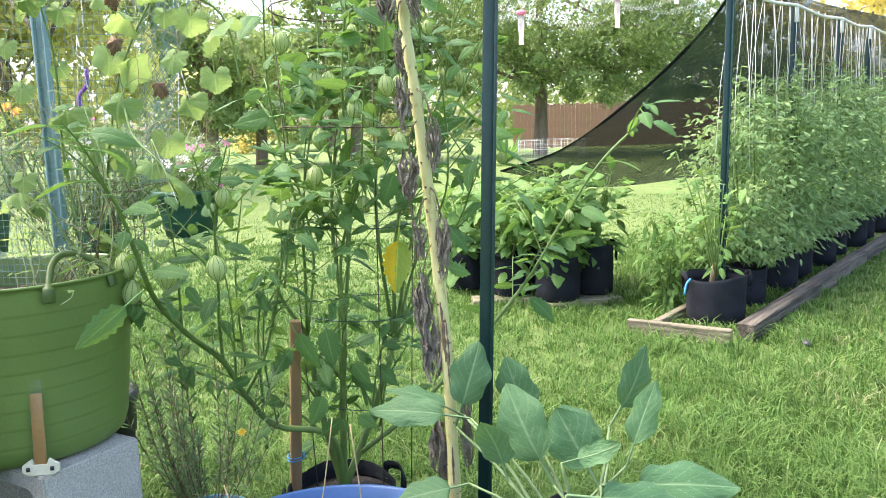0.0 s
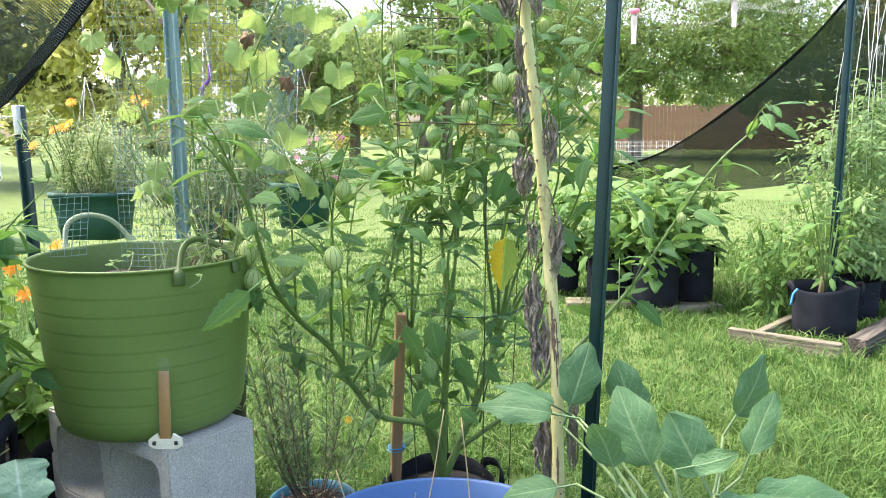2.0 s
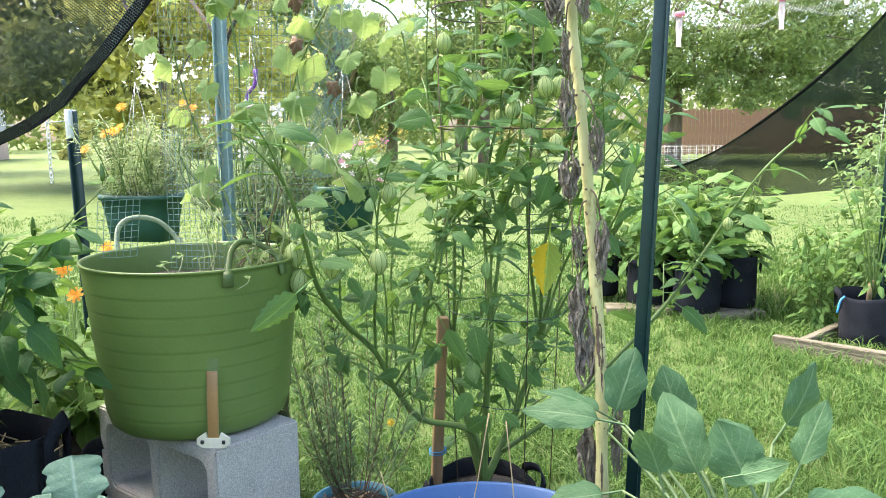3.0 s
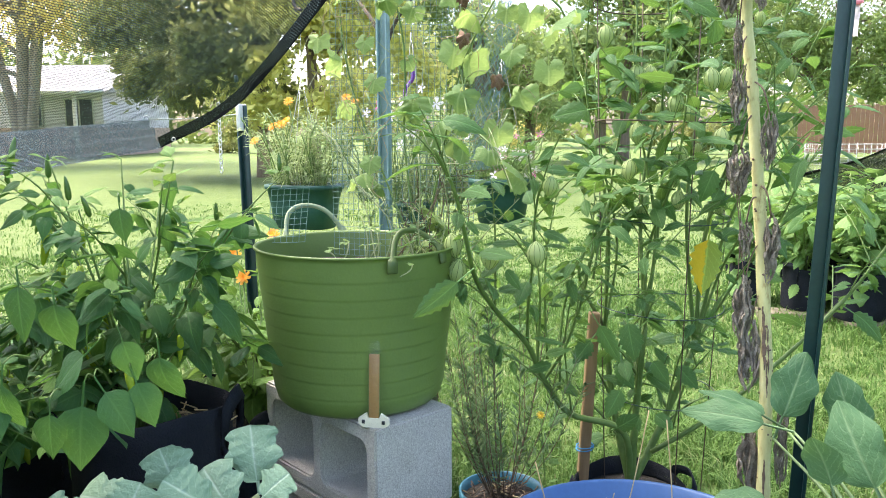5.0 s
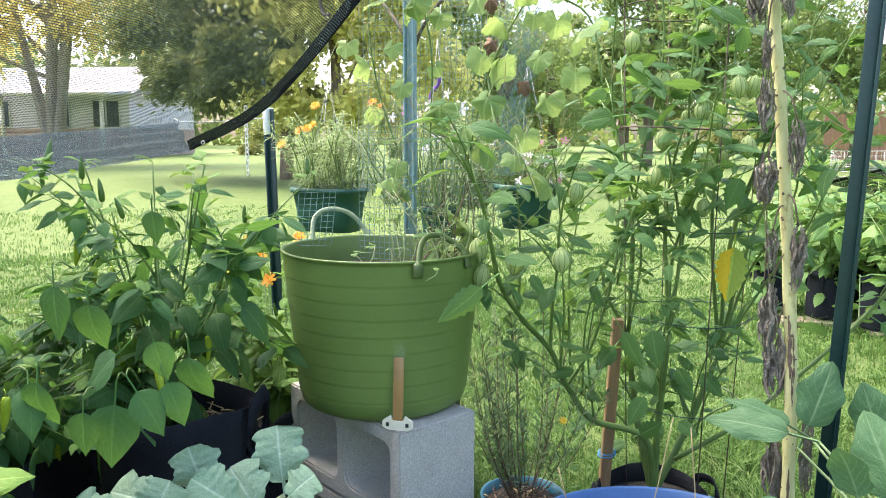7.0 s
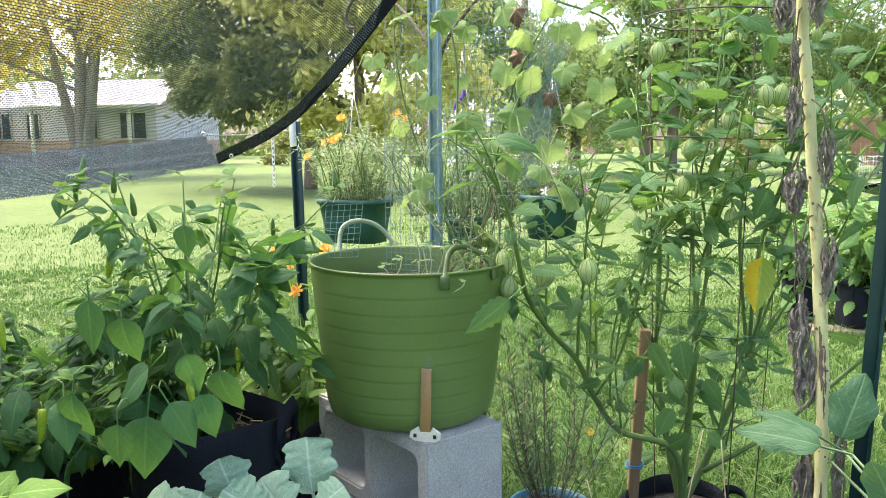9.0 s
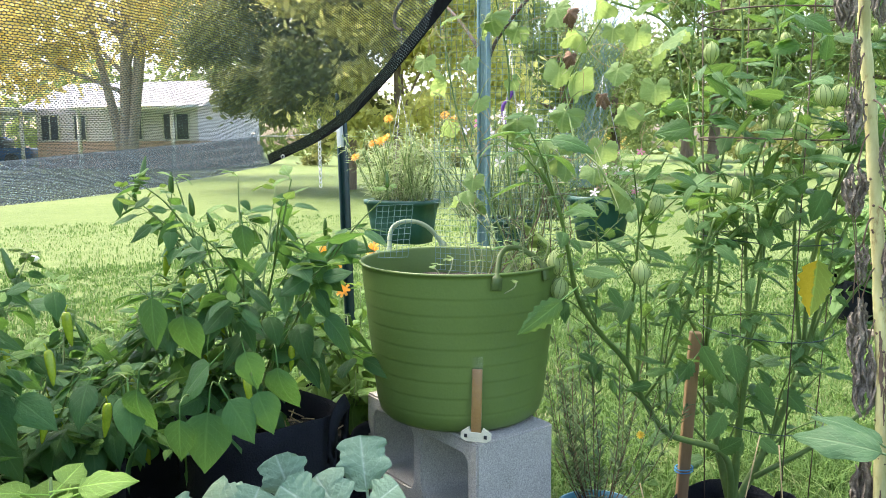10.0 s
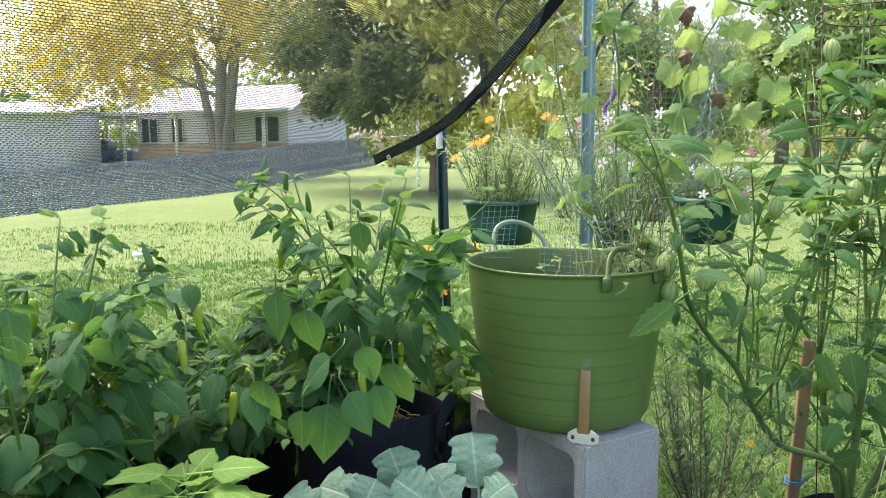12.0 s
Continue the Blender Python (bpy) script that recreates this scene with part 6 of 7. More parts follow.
                                  (-0.147, 0.96, 0.86, 0.022), (-0.136, 0.78, 0.665, 0.026), (-0.099, 0.43, 0.275, 0.024), (-0.225, 1.24, 1.13, 0.036), (-0.172, 1.23, 1.14, 0.03), (-0.205, 1.12, 1.05, 0.012)):
        tassel(x, top + 0.006, bottom - 0.008, width * 0.95)
    # dry fibres hanging beside the stalk, and its brown split bark
    for x0, x1, z0, z1 in ((-0.205, -0.2, 1.16, 0.95), (-0.198, -0.178, 0.88, 0.70), (-0.193, -0.18, 0.84, 0.66), (-0.178, -0.165, 0.72, 0.55)):
        bm = bmesh.new()
        tube(bm, smooth_line([Vector((x0, 1.77, z0)) - o, Vector(((x0 + x1) / 2 + 0.006, 1.765, (z0 + z1) / 2)) - o, Vector((x1, 1.77, z1)) - o], 5), 0.0011, 4)
        part("dry_fibre", bm, M["twig"], t)
    for z0, z1, w, s in ((0.615, 0.50, 0.0034, -0.2), (0.58, 0.49, 0.0018, 0.5), (0.52, 0.45, 0.0016, 0.2), (0.335, 0.26, 0.0022, 0.0)):
        bm = bmesh.new()
        last = None
        for i in range(15):
            z = z0 + (z1 - z0) * i / 14
            k = min(range(len(line)), key=lambda j: abs(line[j].z - z))
            c = line[k]
            ww = w * (0.3 + rng.uniform(0.4, 1.0) * math.sin(math.pi * (i + 0.5) / 15))
            row = [bm.verts.new((c.x + s * 0.009 + u * ww, c.y - 0.0128 + abs(s) * 0.0025 - 0.0006 * (1 - abs(u)), z)) for u in (-1, 0, 1)]
            if last:
                for j in range(2):
                    bm.faces.new((last[j], last[j + 1], row[j + 1], row[j]))
            last = row
        part("split_bark", bm, M["twig"], t, "brown split in the bark")


dry_stalk()


# ---- eggplant in the near pot ----
def eggplant():
    o = Vector((0.10, 1.52, 0.2))
    t = thing("eggplant", "young eggplant with large grey-green wavy leaves", "plant", at=o)
    rng = random.Random(6)
    meshes = leaf_set(S["eggplant"], M["eggplant"])

    def leaf(a, b, face=(-0.1, -1.0, 0.45), wide=1.0):
        a, b = Vector(a) - o, Vector(b) - o
        r = Vector((rng.uniform(-0.02, 0.02), rng.uniform(-0.02, 0.02), 0.0))
        foot = a - (b - a) * 0.25
        bm = bmesh.new()
        tube(bm, smooth_line([r, r.lerp(foot, 0.5) + Vector((rng.uniform(-0.02, 0.02), 0, 0.03)), foot], 4), [0.0042 - 0.00025 * k for k in range(9)], 6)
        part("stem", bm, M["egg_stem"], t)
        obj("leaf", rng.choice(meshes), t, leaf_facing(foot, b, face, 0.35, wide))

    leaf((-0.115, 1.607, 0.449), (-0.258, 1.602, 0.475), (0.1, -0.8, 0.7), 0.78)
    leaf((-0.117, 1.647, 0.448), (-0.222, 1.649, 0.505), (0.3, -0.5, 1.0), 0.8)
    leaf((-0.098, 1.667, 0.437), (-0.058, 1.688, 0.557), (0.2, -1, 0.2), 1.1)
    leaf((0.025, 1.69, 0.406), (-0.016, 1.705, 0.523), (-0.2, -1, 0.3), 1.1)
    leaf((0.045, 1.584, 0.366), (-0.023, 1.60, 0.501), (-0.3, -1, 0.4), 1.1)
    leaf((0.123, 1.568, 0.362), (0.068, 1.581, 0.47), (0.0, -1, 0.5), 1.35)
    leaf((0.148, 1.65, 0.362), (0.089, 1.66, 0.449), (0.2, -1, 0.6), 1.2)
    leaf((-0.022, 1.541, 0.38), (-0.049, 1.553, 0.469), (0.4, 1, 0.2), 1.25)
    leaf((0.185, 1.663, 0.433), (0.256, 1.684, 0.541), (0.5, -1, 0.2), 0.95)
    leaf((0.2, 1.616, 0.382), (0.243, 1.637, 0.499), (-0.6, -1, 0.3), 0.8)
    leaf((0.089, 1.512, 0.407), (0.168, 1.519, 0.424), (0.2, 0.8, -0.7), 0.9)
    leaf((0.185, 1.549, 0.348), (0.379, 1.561, 0.348), (0.0, -0.7, 0.8), 0.85)
    leaf((0.117, 1.486, 0.357), (0.286, 1.494, 0.343), (0.1, -0.6, 1.0), 0.9)
    leaf((-0.107, 1.57, 0.335), (-0.208, 1.56, 0.316), (0.0, -0.7, 0.9), 1.1)


fabric_pot("black fabric grow pot under the eggplant", (0.10, 1.52, -0.005), 0.16, 0.24, 6)
eggplant()


# ---- rosemary ----
YOUNG_LEAF = leaf_set(S["bean"], M["far_bush"])


def rosemary():
    t = thing("rosemary_pot", "small blue-green pot of thin sparse rosemary", "potted plant", at=(-0.676, 1.915, 0))
    R, H = 0.095, 0.108
    bm = bmesh.new()
    lathe(bm, [(0, 0), (R * 0.72, 0), (R * 0.75, 0.008), (R * 0.95, H - 0.03), (R * 1.02, H - 0.028), (R * 1.04, H), (R * 0.98, H), (R * 0.92, H - 0.03)], 40)
    part("pot", bm, M["teal"], t)
    bm = bmesh.new()
    lathe(bm, [(R * 0.94, H - 0.022), (R * 0.5, H - 0.012), (0, H - 0.01)], 20)
    part("soil", bm, M["soil"], t)
    rng = random.Random(14)
    frames = []
    for k in range(28):
        a = rng.uniform(0, 6.28)
        b = Vector((0.03 * math.cos(a), 0.03 * math.sin(a), H - 0.01))
        h = rng.uniform(0.24, 0.50)
        e = b + Vector((math.cos(a) * rng.uniform(0.03, 0.19) + rng.gauss(0, 0.02), math.sin(a) * rng.uniform(0.02, 0.13), h))
        line = smooth_line([b, b.lerp(e, 0.4) + Vector((0.02 * math.cos(a), 0.02 * math.sin(a), 0)), e], 5)
        bm = bmesh.new()
        tube(bm, line, [0.0015 - 0.0009 * i / (len(line) - 1) for i in range(len(line))], 4)
        part("stem", bm, M["twig"], t)
        for _ in range(58):
            p, d = along(line, rng.uniform(0.2, 1.0))
            a2 = rng.uniform(0, 6.28)
            w = d + Vector((math.cos(a2), math.sin(a2), 0)) * 0.8
            frames.append(leaf_frame(p, w, rng.uniform(0.020, 0.036), rng))
    f = obj("needles", many(S["needle"], frames, M["rosemary"]), t)
    f["kind"] = "stuff"
    straw(t, (0, 0, H - 0.008), R * 0.85, 80, rng, "mulch", "twig")
    straw(t, (0, 0, H - 0.004), R * 0.8, 18, rng)


rosemary()
weed = thing("yellow_weed", "small yellow-flowered weed beside the rosemary pot", "weed", at=(-0.575, 1.90, 0))
bm = bmesh.new()
tube(bm, smooth_line([(0.01, 0.02, 0), (0.006, 0.0, 0.16), (0, -0.02, 0.31)], 4), 0.0013, 4)
part("stem", bm, M["stem"], weed)
flower(weed, (0, -0.02, 0.312), (0.1, -0.7, 0.6), 0.009, M["yellow"], 10)
for k in range(7):
    obj("leaf", YOUNG_LEAF[k % 2], weed, leaf_frame((0.006, 0.0, 0.05 + 0.03 * k), (math.cos(2.4 * k), math.sin(2.4 * k), 0.3), 0.03, random.Random(k)))
pot = thing("plant_pot", "small empty black plastic nursery pot", "plant pot", at=(-0.985, 2.06, 0))
bm = bmesh.new()
lathe(bm, [(0, 0), (0.075, 0), (0.088, 0.31), (0.093, 0.315), (0.093, 0.345), (0.087, 0.345), (0.08, 0.2), (0, 0.2)], 32)
part("wall", bm, M["black"], pot)


# ---- pepper plants in fabric pots ----
PEPPER = leaf_set(S["pepper"], M["pepper"])
YOUNG = leaf_set(S["pepper"], M["pepper_young"])


def pepper_fruit(skin):
    bm = bmesh.new()
    prof = [(0, 0.02), (0.10, 0.0), (0.15, -0.1), (0.16, -0.35), (0.12, -0.7), (0.05, -0.95), (0, -1.02)]
    lathe(bm, prof, 12, lambda a, z: 1 + 0.06 * math.cos(3 * a))
    for v in bm.verts:
        v.co.x += 0.12 * (v.co.z) ** 2
    tube(bm, [(0, 0, 0), (0.02, 0, 0.12), (0.07, 0, 0.22)], 0.025, 5)
    return mesh_of(bm, skin)


FRUIT, FRUIT_DARK = pepper_fruit(M["fruit"]), pepper_fruit(M["fruit_dark"])


def pepper_plant(label, at, height, spread, seed, stems=6, leaves=150, size=0.085, fruits=8, lean=(0, 0), young=0.12, most=300, bare=None, name="pepper_plant", bright=False):
    """Forking stems with drooping leaves, densest outside, and hanging green fruit."""
    t = thing(name, label, "plant", "pepper plants", at=at)
    rng = random.Random(seed)
    lines = []
    for k in range(stems):
        a = 2 * math.pi * (k + rng.random() * 0.6) / stems
        r = spread * rng.uniform(0.45, 1.0)
        h = height * rng.uniform(0.6, 1.0)
        e = Vector((r * math.cos(a) + lean[0] * h, r * math.sin(a) + lean[1] * h, h))
        b = Vector((0.01 * math.cos(a), 0.01 * math.sin(a), 0))
        line = smooth_line([b, Vector((e.x * 0.25, e.y * 0.25, h * 0.35)), Vector((e.x * 0.65, e.y * 0.65, h * 0.7)), e], 5)
        lines.append((line, 0.0036))
        for _ in range(2):
            p, d = along(line, rng.uniform(0.35, 0.75))
            a2 = a + rng.uniform(-1.3, 1.3)
            q = p + Vector((math.cos(a2), math.sin(a2), rng.uniform(0.2, 1.2))) * spread * rng.uniform(0.35, 0.7)
            lines.append((smooth_line([p, p.lerp(q, 0.5) + Vector((0, 0, 0.015)), q], 4), 0.0024))
    for k in range(stems):
        a = 2 * math.pi * (k + 0.5) / stems
        if bare is not None and math.cos(a - bare) > 0.35:
            continue
        q = Vector((math.cos(a) * spread * 0.95, math.sin(a) * spread * 0.95, height * rng.uniform(0.1, 0.4)))
        lines.append((smooth_line([(0, 0, 0.02), Vector((q.x * 0.5, q.y * 0.5, q.z + 0.04)), q], 4), 0.0024))
    frames = []
    for line, r in lines:
        bm = bmesh.new()
        tube(bm, line, [r * (1 - 0.65 * i / (len(line) - 1)) for i in range(len(line))], 5)
        part("stem", bm, M["stem"], t)
        for k in range(leaves // len(lines)):
            p, d = along(line, rng.uniform(0.12, 1.0))
            a = rng.uniform(0, 6.28)
            w = Vector((math.cos(a), math.sin(a), rng.uniform(-1.0, 0.25))) + d * 0.2
            g = min(1.0, max(0.0, p.z / height))
            frames.append(leaf_frame(p, w, size * (1.3 - 0.75 * g) * rng.uniform(0.6, 1.15), rng, 0.45))
        for k in range(3):
            p = line[-1]
            a = rng.uniform(0, 6.28)
            obj("leaf", rng.choice(YOUNG), t, leaf_frame(p, (math.cos(a), math.sin(a), rng.uniform(0, 0.8)), size * rng.uniform(0.3, 0.55), rng))
    rng.shuffle(frames)
    # bright: light through the leaves is put into colour, using the young-leaf green.
    put_leaves(t, "leaf", YOUNG if bright else PEPPER, frames, rng, most, S["pepper"], M["pepper_young" if bright else "pepper"])
    for k in range(2 * fruits):
        line, r = rng.choice(lines)
        upright = k % 2 == 1
        p, d = along(line, rng.uniform(0.6, 1.0) if upright else rng.uniform(0.15, 0.75))
        q = rng.uniform(0.75, 1.1) * (0.62 if upright else 1.0)
        tip_up = math.pi if upright else 0.0
        obj("pepper", FRUIT_DARK if upright else FRUIT, t, Matrix.Translation(p + Vector((rng.uniform(-0.02, 0.02), rng.uniform(-0.02, 0.02), 0.012 if upright else -0.015))) @ Matrix.Rotation(rng.uniform(0, 6), 4, "Z") @ Matrix.Rotation(tip_up + rng.uniform(-0.4, 0.4), 4, "X") @ Matrix.Diagonal((0.054 * q, 0.054 * q, 0.066 * q, 1)), "small upright dark green pepper" if upright else "slim glossy green pepper")
    return t


p1 = fabric_pot("black fabric grow pot of peppers beside the block", (-1.195, 1.375, -0.005), 0.146, 0.432, 11, side=0.35)
straw(p1, (0.05, 0.02, 0.392), 0.09, 48, random.Random(4))
front = pepper_plant("leafy pepper plant with slim green peppers in a black pot", (-1.20, 1.34, 0.39), 0.50, 0.23, 51, 11, 350, 0.076, 10, (0.0, 0.04), bare=-0.5)
FRONT = Vector((-1.20, 1.34, 0.39))
FR = random.Random(77)


def hanging_leaf(plant, base, a, b, face=(0.5, -0.8, 0.5), wide=1.1):
    """One of the large leaves that hang before a pot, on its own twig."""
    a, b = Vector(a) - base, Vector(b) - base
    foot = a - (b - a) * 0.3 + Vector((0, 0, 0.012))
    root = Vector((foot.x * 0.84, foot.y * 0.84, max(0.05, foot.z - 0.012)))
    bm = bmesh.new()
    tube(bm, smooth_line([root, root.lerp(foot, 0.6) + Vector((0, 0, 0.008)), foot], 4), [0.0017 - 0.0001 * k for k in range(9)], 5)
    part("stem", bm, M["stem"], plant)
    b = b + Vector((FR.uniform(-0.008, 0.008), FR.uniform(-0.008, 0.008), FR.uniform(-0.006, 0.008)))
    face = Vector(face) + Vector((FR.uniform(-0.4, 0.4), FR.uniform(-0.3, 0.3), FR.uniform(-0.3, 0.5)))
    obj("leaf", FR.choice(PEPPER), plant, leaf_facing(foot, b, face, 0.3, wide * FR.uniform(0.9, 1.1)))


def front_leaf(a, b, face=(0.5, -0.8, 0.5), wide=1.1):
    hanging_leaf(front, FRONT, a, b, face, wide)


def hanging_pepper(plant, base, at, size=0.050):
    obj("pepper", FRUIT, plant, Matrix.Translation(Vector(at) - base) @ Matrix.Rotation(FR.uniform(0, 6), 4, "Z") @ Matrix.Rotation(FR.uniform(-0.25, 0.25), 4, "X") @ Matrix.Diagonal((size * 0.85, size * 0.85, size, 1)), "slim glossy green pepper")


front_leaf((-0.994, 1.029, 0.559), (-0.998, 1.014, 0.476))
front_leaf((-1.086, 1.02, 0.718), (-1.077, 1.014, 0.645))
front_leaf((-1.062, 1.054, 0.687), (-1.055, 1.047, 0.618), (0.4, -0.7, 0.7), 1.3)
front_leaf((-0.957, 1.142, 0.60), (-0.944, 1.14, 0.532), (0.3, -0.9, 0.4))
front_leaf((-0.968, 1.081, 0.635), (-0.948, 1.085, 0.579), (0.7, -0.6, 0.5))
front_leaf((-0.993, 1.04, 0.624), (-1.038, 1.004, 0.576), (0.2, -0.8, 0.7), 1.2)
front_leaf((-0.95, 1.084, 0.576), (-0.924, 1.091, 0.513))
front_leaf((-0.971, 1.046, 0.572), (-0.931, 1.062, 0.512), (0.5, -0.6, 0.8), 1.2)
front_leaf((-1.022, 1.304, 0.751), (-0.999, 1.31, 0.693))
front_leaf((-1.052, 1.405, 0.756), (-0.99, 1.446, 0.771), (-0.1, -0.6, -0.6), 1.2)
front_leaf((-1.051, 1.175, 0.811), (-1.051, 1.169, 0.765), (0.3, -0.8, 0.6), 1.3)
front_leaf((-0.99, 1.307, 0.642), (-0.932, 1.335, 0.586), (0.1, -0.5, 0.9))
front_leaf((-1.034, 0.94, 0.61), (-1.039, 0.927, 0.544))
front_leaf((-0.999, 0.978, 0.559), (-1.0, 0.969, 0.50), (0.3, -0.9, 0.3))
front_leaf((-1.2, 1.6, 0.72), (-1.065, 1.57, 0.739), (0.1, -0.6, 0.8), 0.62)
fabric_pot("black fabric grow pot crowded by pepper leaves", (-1.42, 1.02, -0.005), 0.155, 0.40, 12)
hanging_pepper(front, FRONT, (-1.05, 1.173, 0.57))
for q in ((-1.29, 1.241, 0.65), (-1.256, 1.288, 0.70), (-1.259, 1.298, 0.76), (-1.318, 1.217, 0.66)):
    hanging_pepper(front, FRONT, q, 0.046)
DENSE = Vector((-1.42, 1.02, 0.34))
dense = pepper_plant("dense pepper plant with drooping dark green leaves", (-1.42, 1.02, 0.34), 0.32, 0.30, 52, 12, 720, 0.066, 14)
for a, b in (((-1.19, 0.826, 0.613), (-1.131, 0.811, 0.563)), ((-1.204, 0.783, 0.572), (-1.143, 0.76, 0.513)), ((-1.23, 0.795, 0.681), (-1.209, 0.74, 0.659)),
             ((-1.225, 0.789, 0.649), (-1.203, 0.729, 0.617)), ((-1.167, 0.853, 0.601), (-1.097, 0.864, 0.574)), ((-1.076, 0.96, 0.589), (-1.033, 0.923, 0.544)),
             ((-1.253, 0.78, 0.743), (-1.2, 0.778, 0.71)), ((-1.217, 0.832, 0.722), (-1.193, 0.785, 0.698)), ((-1.114, 0.925, 0.608), (-1.088, 0.876, 0.576))):
    hanging_leaf(dense, DENSE, a, b, (0.6, -0.7, 0.5), 1.0)
for q in ((-1.232, 0.83, 0.66), (-1.176, 0.911, 0.66), (-1.163, 0.892, 0.585), (-1.112, 0.953, 0.58), (-1.169, 0.939, 0.71)):
    hanging_pepper(dense, DENSE, q)
fabric_pot("black fabric grow pot behind the peppers", (-1.62, 1.40, -0.005), 0.15, 0.36, 13)
pepper_plant("bushy pepper plant at the lawn's edge", (-1.62, 1.40, 0.30), 0.27, 0.25, 53, 10, 480, 0.064, 8)
fabric_pot("black fabric grow pot under the shade cloth", (-1.22, 0.72, -0.005), 0.15, 0.38, 14)
TALL = Vector((-1.30, 0.74, 0.32))
tall = pepper_plant("tall pepper plant close under the shade cloth", TALL, 0.52, 0.24, 54, 9, 520, 0.066, 8)
for a, b in (((-1.218, 0.754, 0.564), (-1.157, 0.737, 0.512)), ((-1.242, 0.709, 0.561), (-1.201, 0.665, 0.524)), ((-1.282, 0.72, 0.723), (-1.231, 0.703, 0.665))):
    hanging_leaf(tall, TALL, a, b, (0.6, -0.7, 0.5), 1.0)
hanging_pepper(tall, TALL, (-1.293, 0.76, 0.735))
fabric_pot("low black grow pot beside the blocks", (-1.28, 1.75, -0.005), 0.15, 0.30, 15)
# Backlight on this plant is painted with the paler young-leaf colour.
pepper_plant("low pepper plant beside the blocks, backlight painted as brighter green", (-1.27, 1.83, 0.25), 0.42, 0.22, 55, 9, 420, 0.066, 4, bright=True)


# ---- broccoli and bright seedling ----
def cabbage():
    o = Vector((-0.93, 1.10, 0.28))
    t = thing("broccoli_plant", "blue-grey broccoli plant with ruffled lobed leaves", "plant", at=o)
    rng = random.Random(61)
    meshes = leaf_set(S["cabbage"], M["cabbage"])

    def leaf(a, b, face=(0.45, -0.75, 0.45), wide=1.0):
        a, b = Vector(a) - o, Vector(b) - o
        foot = a - (b - a) * 0.28
        bm = bmesh.new()
        tube(bm, [(0, 0, 0.0), foot * 0.6 + Vector((0, 0, 0.01)), foot], [0.006, 0.005, 0.004], 6)
        part("stalk", bm, M["stem_pale"], t)
        obj("leaf", rng.choice(meshes), t, leaf_facing(foot, b, face, 0.25, wide))

    leaf((-0.844, 1.209, 0.403), (-0.856, 1.212, 0.486))
    leaf((-0.926, 1.13, 0.403), (-0.952, 1.122, 0.471))
    leaf((-0.965, 1.067, 0.399), (-1.02, 1.036, 0.436), (0.4, -0.6, 0.7))
    leaf((-0.861, 1.114, 0.40), (-0.912, 1.084, 0.447), (0.4, -0.6, 0.7))
    leaf((-0.807, 1.173, 0.40), (-0.780, 1.195, 0.433), (0.4, -0.6, 0.8), 1.2)
    leaf((-0.94, 1.036, 0.40), (-0.928, 1.05, 0.451), (0.4, -0.7, 0.5), 1.3)
    leaf((-1.008, 1.012, 0.385), (-1.045, 0.99, 0.427), (0.4, -0.6, 0.8), 1.2)
    leaf((-0.859, 1.158, 0.38), (-0.892, 1.145, 0.439), (0.5, -0.7, 0.4), 1.2)


fabric_pot("black grow pot under the broccoli", (-0.93, 1.10, -0.005), 0.13, 0.31, 16, soil=0.02)
cabbage()


def bright_plant():
    o = Vector((-1.02, 0.79, 0.415))
    t = thing("bean_plant", "young plant with broad bright lime-green leaves", "plant", at=o)
    rng = random.Random(71)
    meshes = leaf_set(S["bean"], M["bean"])
    bm = bmesh.new()
    tube(bm, [(0, 0, -0.06), (0.0, 0, 0.06), (-0.01, 0.01, 0.13)], [0.004, 0.003, 0.002], 6)
    part("stem", bm, M["stem"], t)
    for k in range(30):
        a = k * 2.4
        z = 0.02 + 0.1 * k / 30
        obj("leaf", rng.choice(meshes), t, leaf_frame((0, 0, z), (math.cos(a), math.sin(a), 0.45 - 0.4 * rng.random()), rng.uniform(0.05, 0.085), rng, 0.3))


fabric_pot("black grow pot under the lime-green seedling", (-1.02, 0.79, -0.005), 0.11, 0.38, 17, soil=0.02)
bright_plant()


# ---- marigolds on the grass behind the pots ----
def low_marigold(at, seed, head):
    t = thing("marigold_plant", "low marigold plant with orange and yellow flowers", "plant", at=at)
    rng = random.Random(seed)
    feathery(t, rng, (-0.08, 0.08, -0.06, 0.06), 700, 16, 0.5, 0.04, "far_bush", 0.0)
    for k, h in enumerate(head):
        p = Vector(h) - Vector(at)
        flower(t, p, (rng.uniform(-0.3, 0.3), -0.8, 0.5), 0.022, M["yellow" if k % 3 == 1 else "orange"], 8)
        bm = bmesh.new()
        tube(bm, [(p.x * 0.4, p.y * 0.4, 0), p], 0.0018, 4)
        part("stem", bm, M["stem"], t)


low_marigold((-1.47, 2.08, 0.0), 81, ((-1.471, 2.05, 0.533), (-1.489, 2.05, 0.645), (-1.367, 2.05, 0.657)))
low_marigold((-1.58, 2.12, 0.0), 82, ((-1.532, 2.05, 0.638), (-1.595, 2.05, 0.543), (-1.507, 2.06, 0.597)))


# ---- pots on boards across the grass ----
def small_bush(t, rng, at, w, h, n, size, shapes, material, stems=5):
    frames = []
    for k in range(stems):
        a = 2 * math.pi * k / stems + rng.random()
        e = Vector(at) + Vector((w * rng.uniform(0.2, 0.8) * math.cos(a), w * rng.uniform(0.2, 0.8) * math.sin(a), h * rng.uniform(0.6, 1)))
        line = smooth_line([Vector(at), Vector(at).lerp(e, 0.5) + Vector((0, 0, 0.03)), e], 4)
        bm = bmesh.new()
        tube(bm, line, [0.005 - 0.0004 * i for i in range(len(line))], 5)
        part("stem", bm, M["stem"], t)
        for _ in range(n // stems):
            p, d = along(line, rng.uniform(0.08, 1.0))
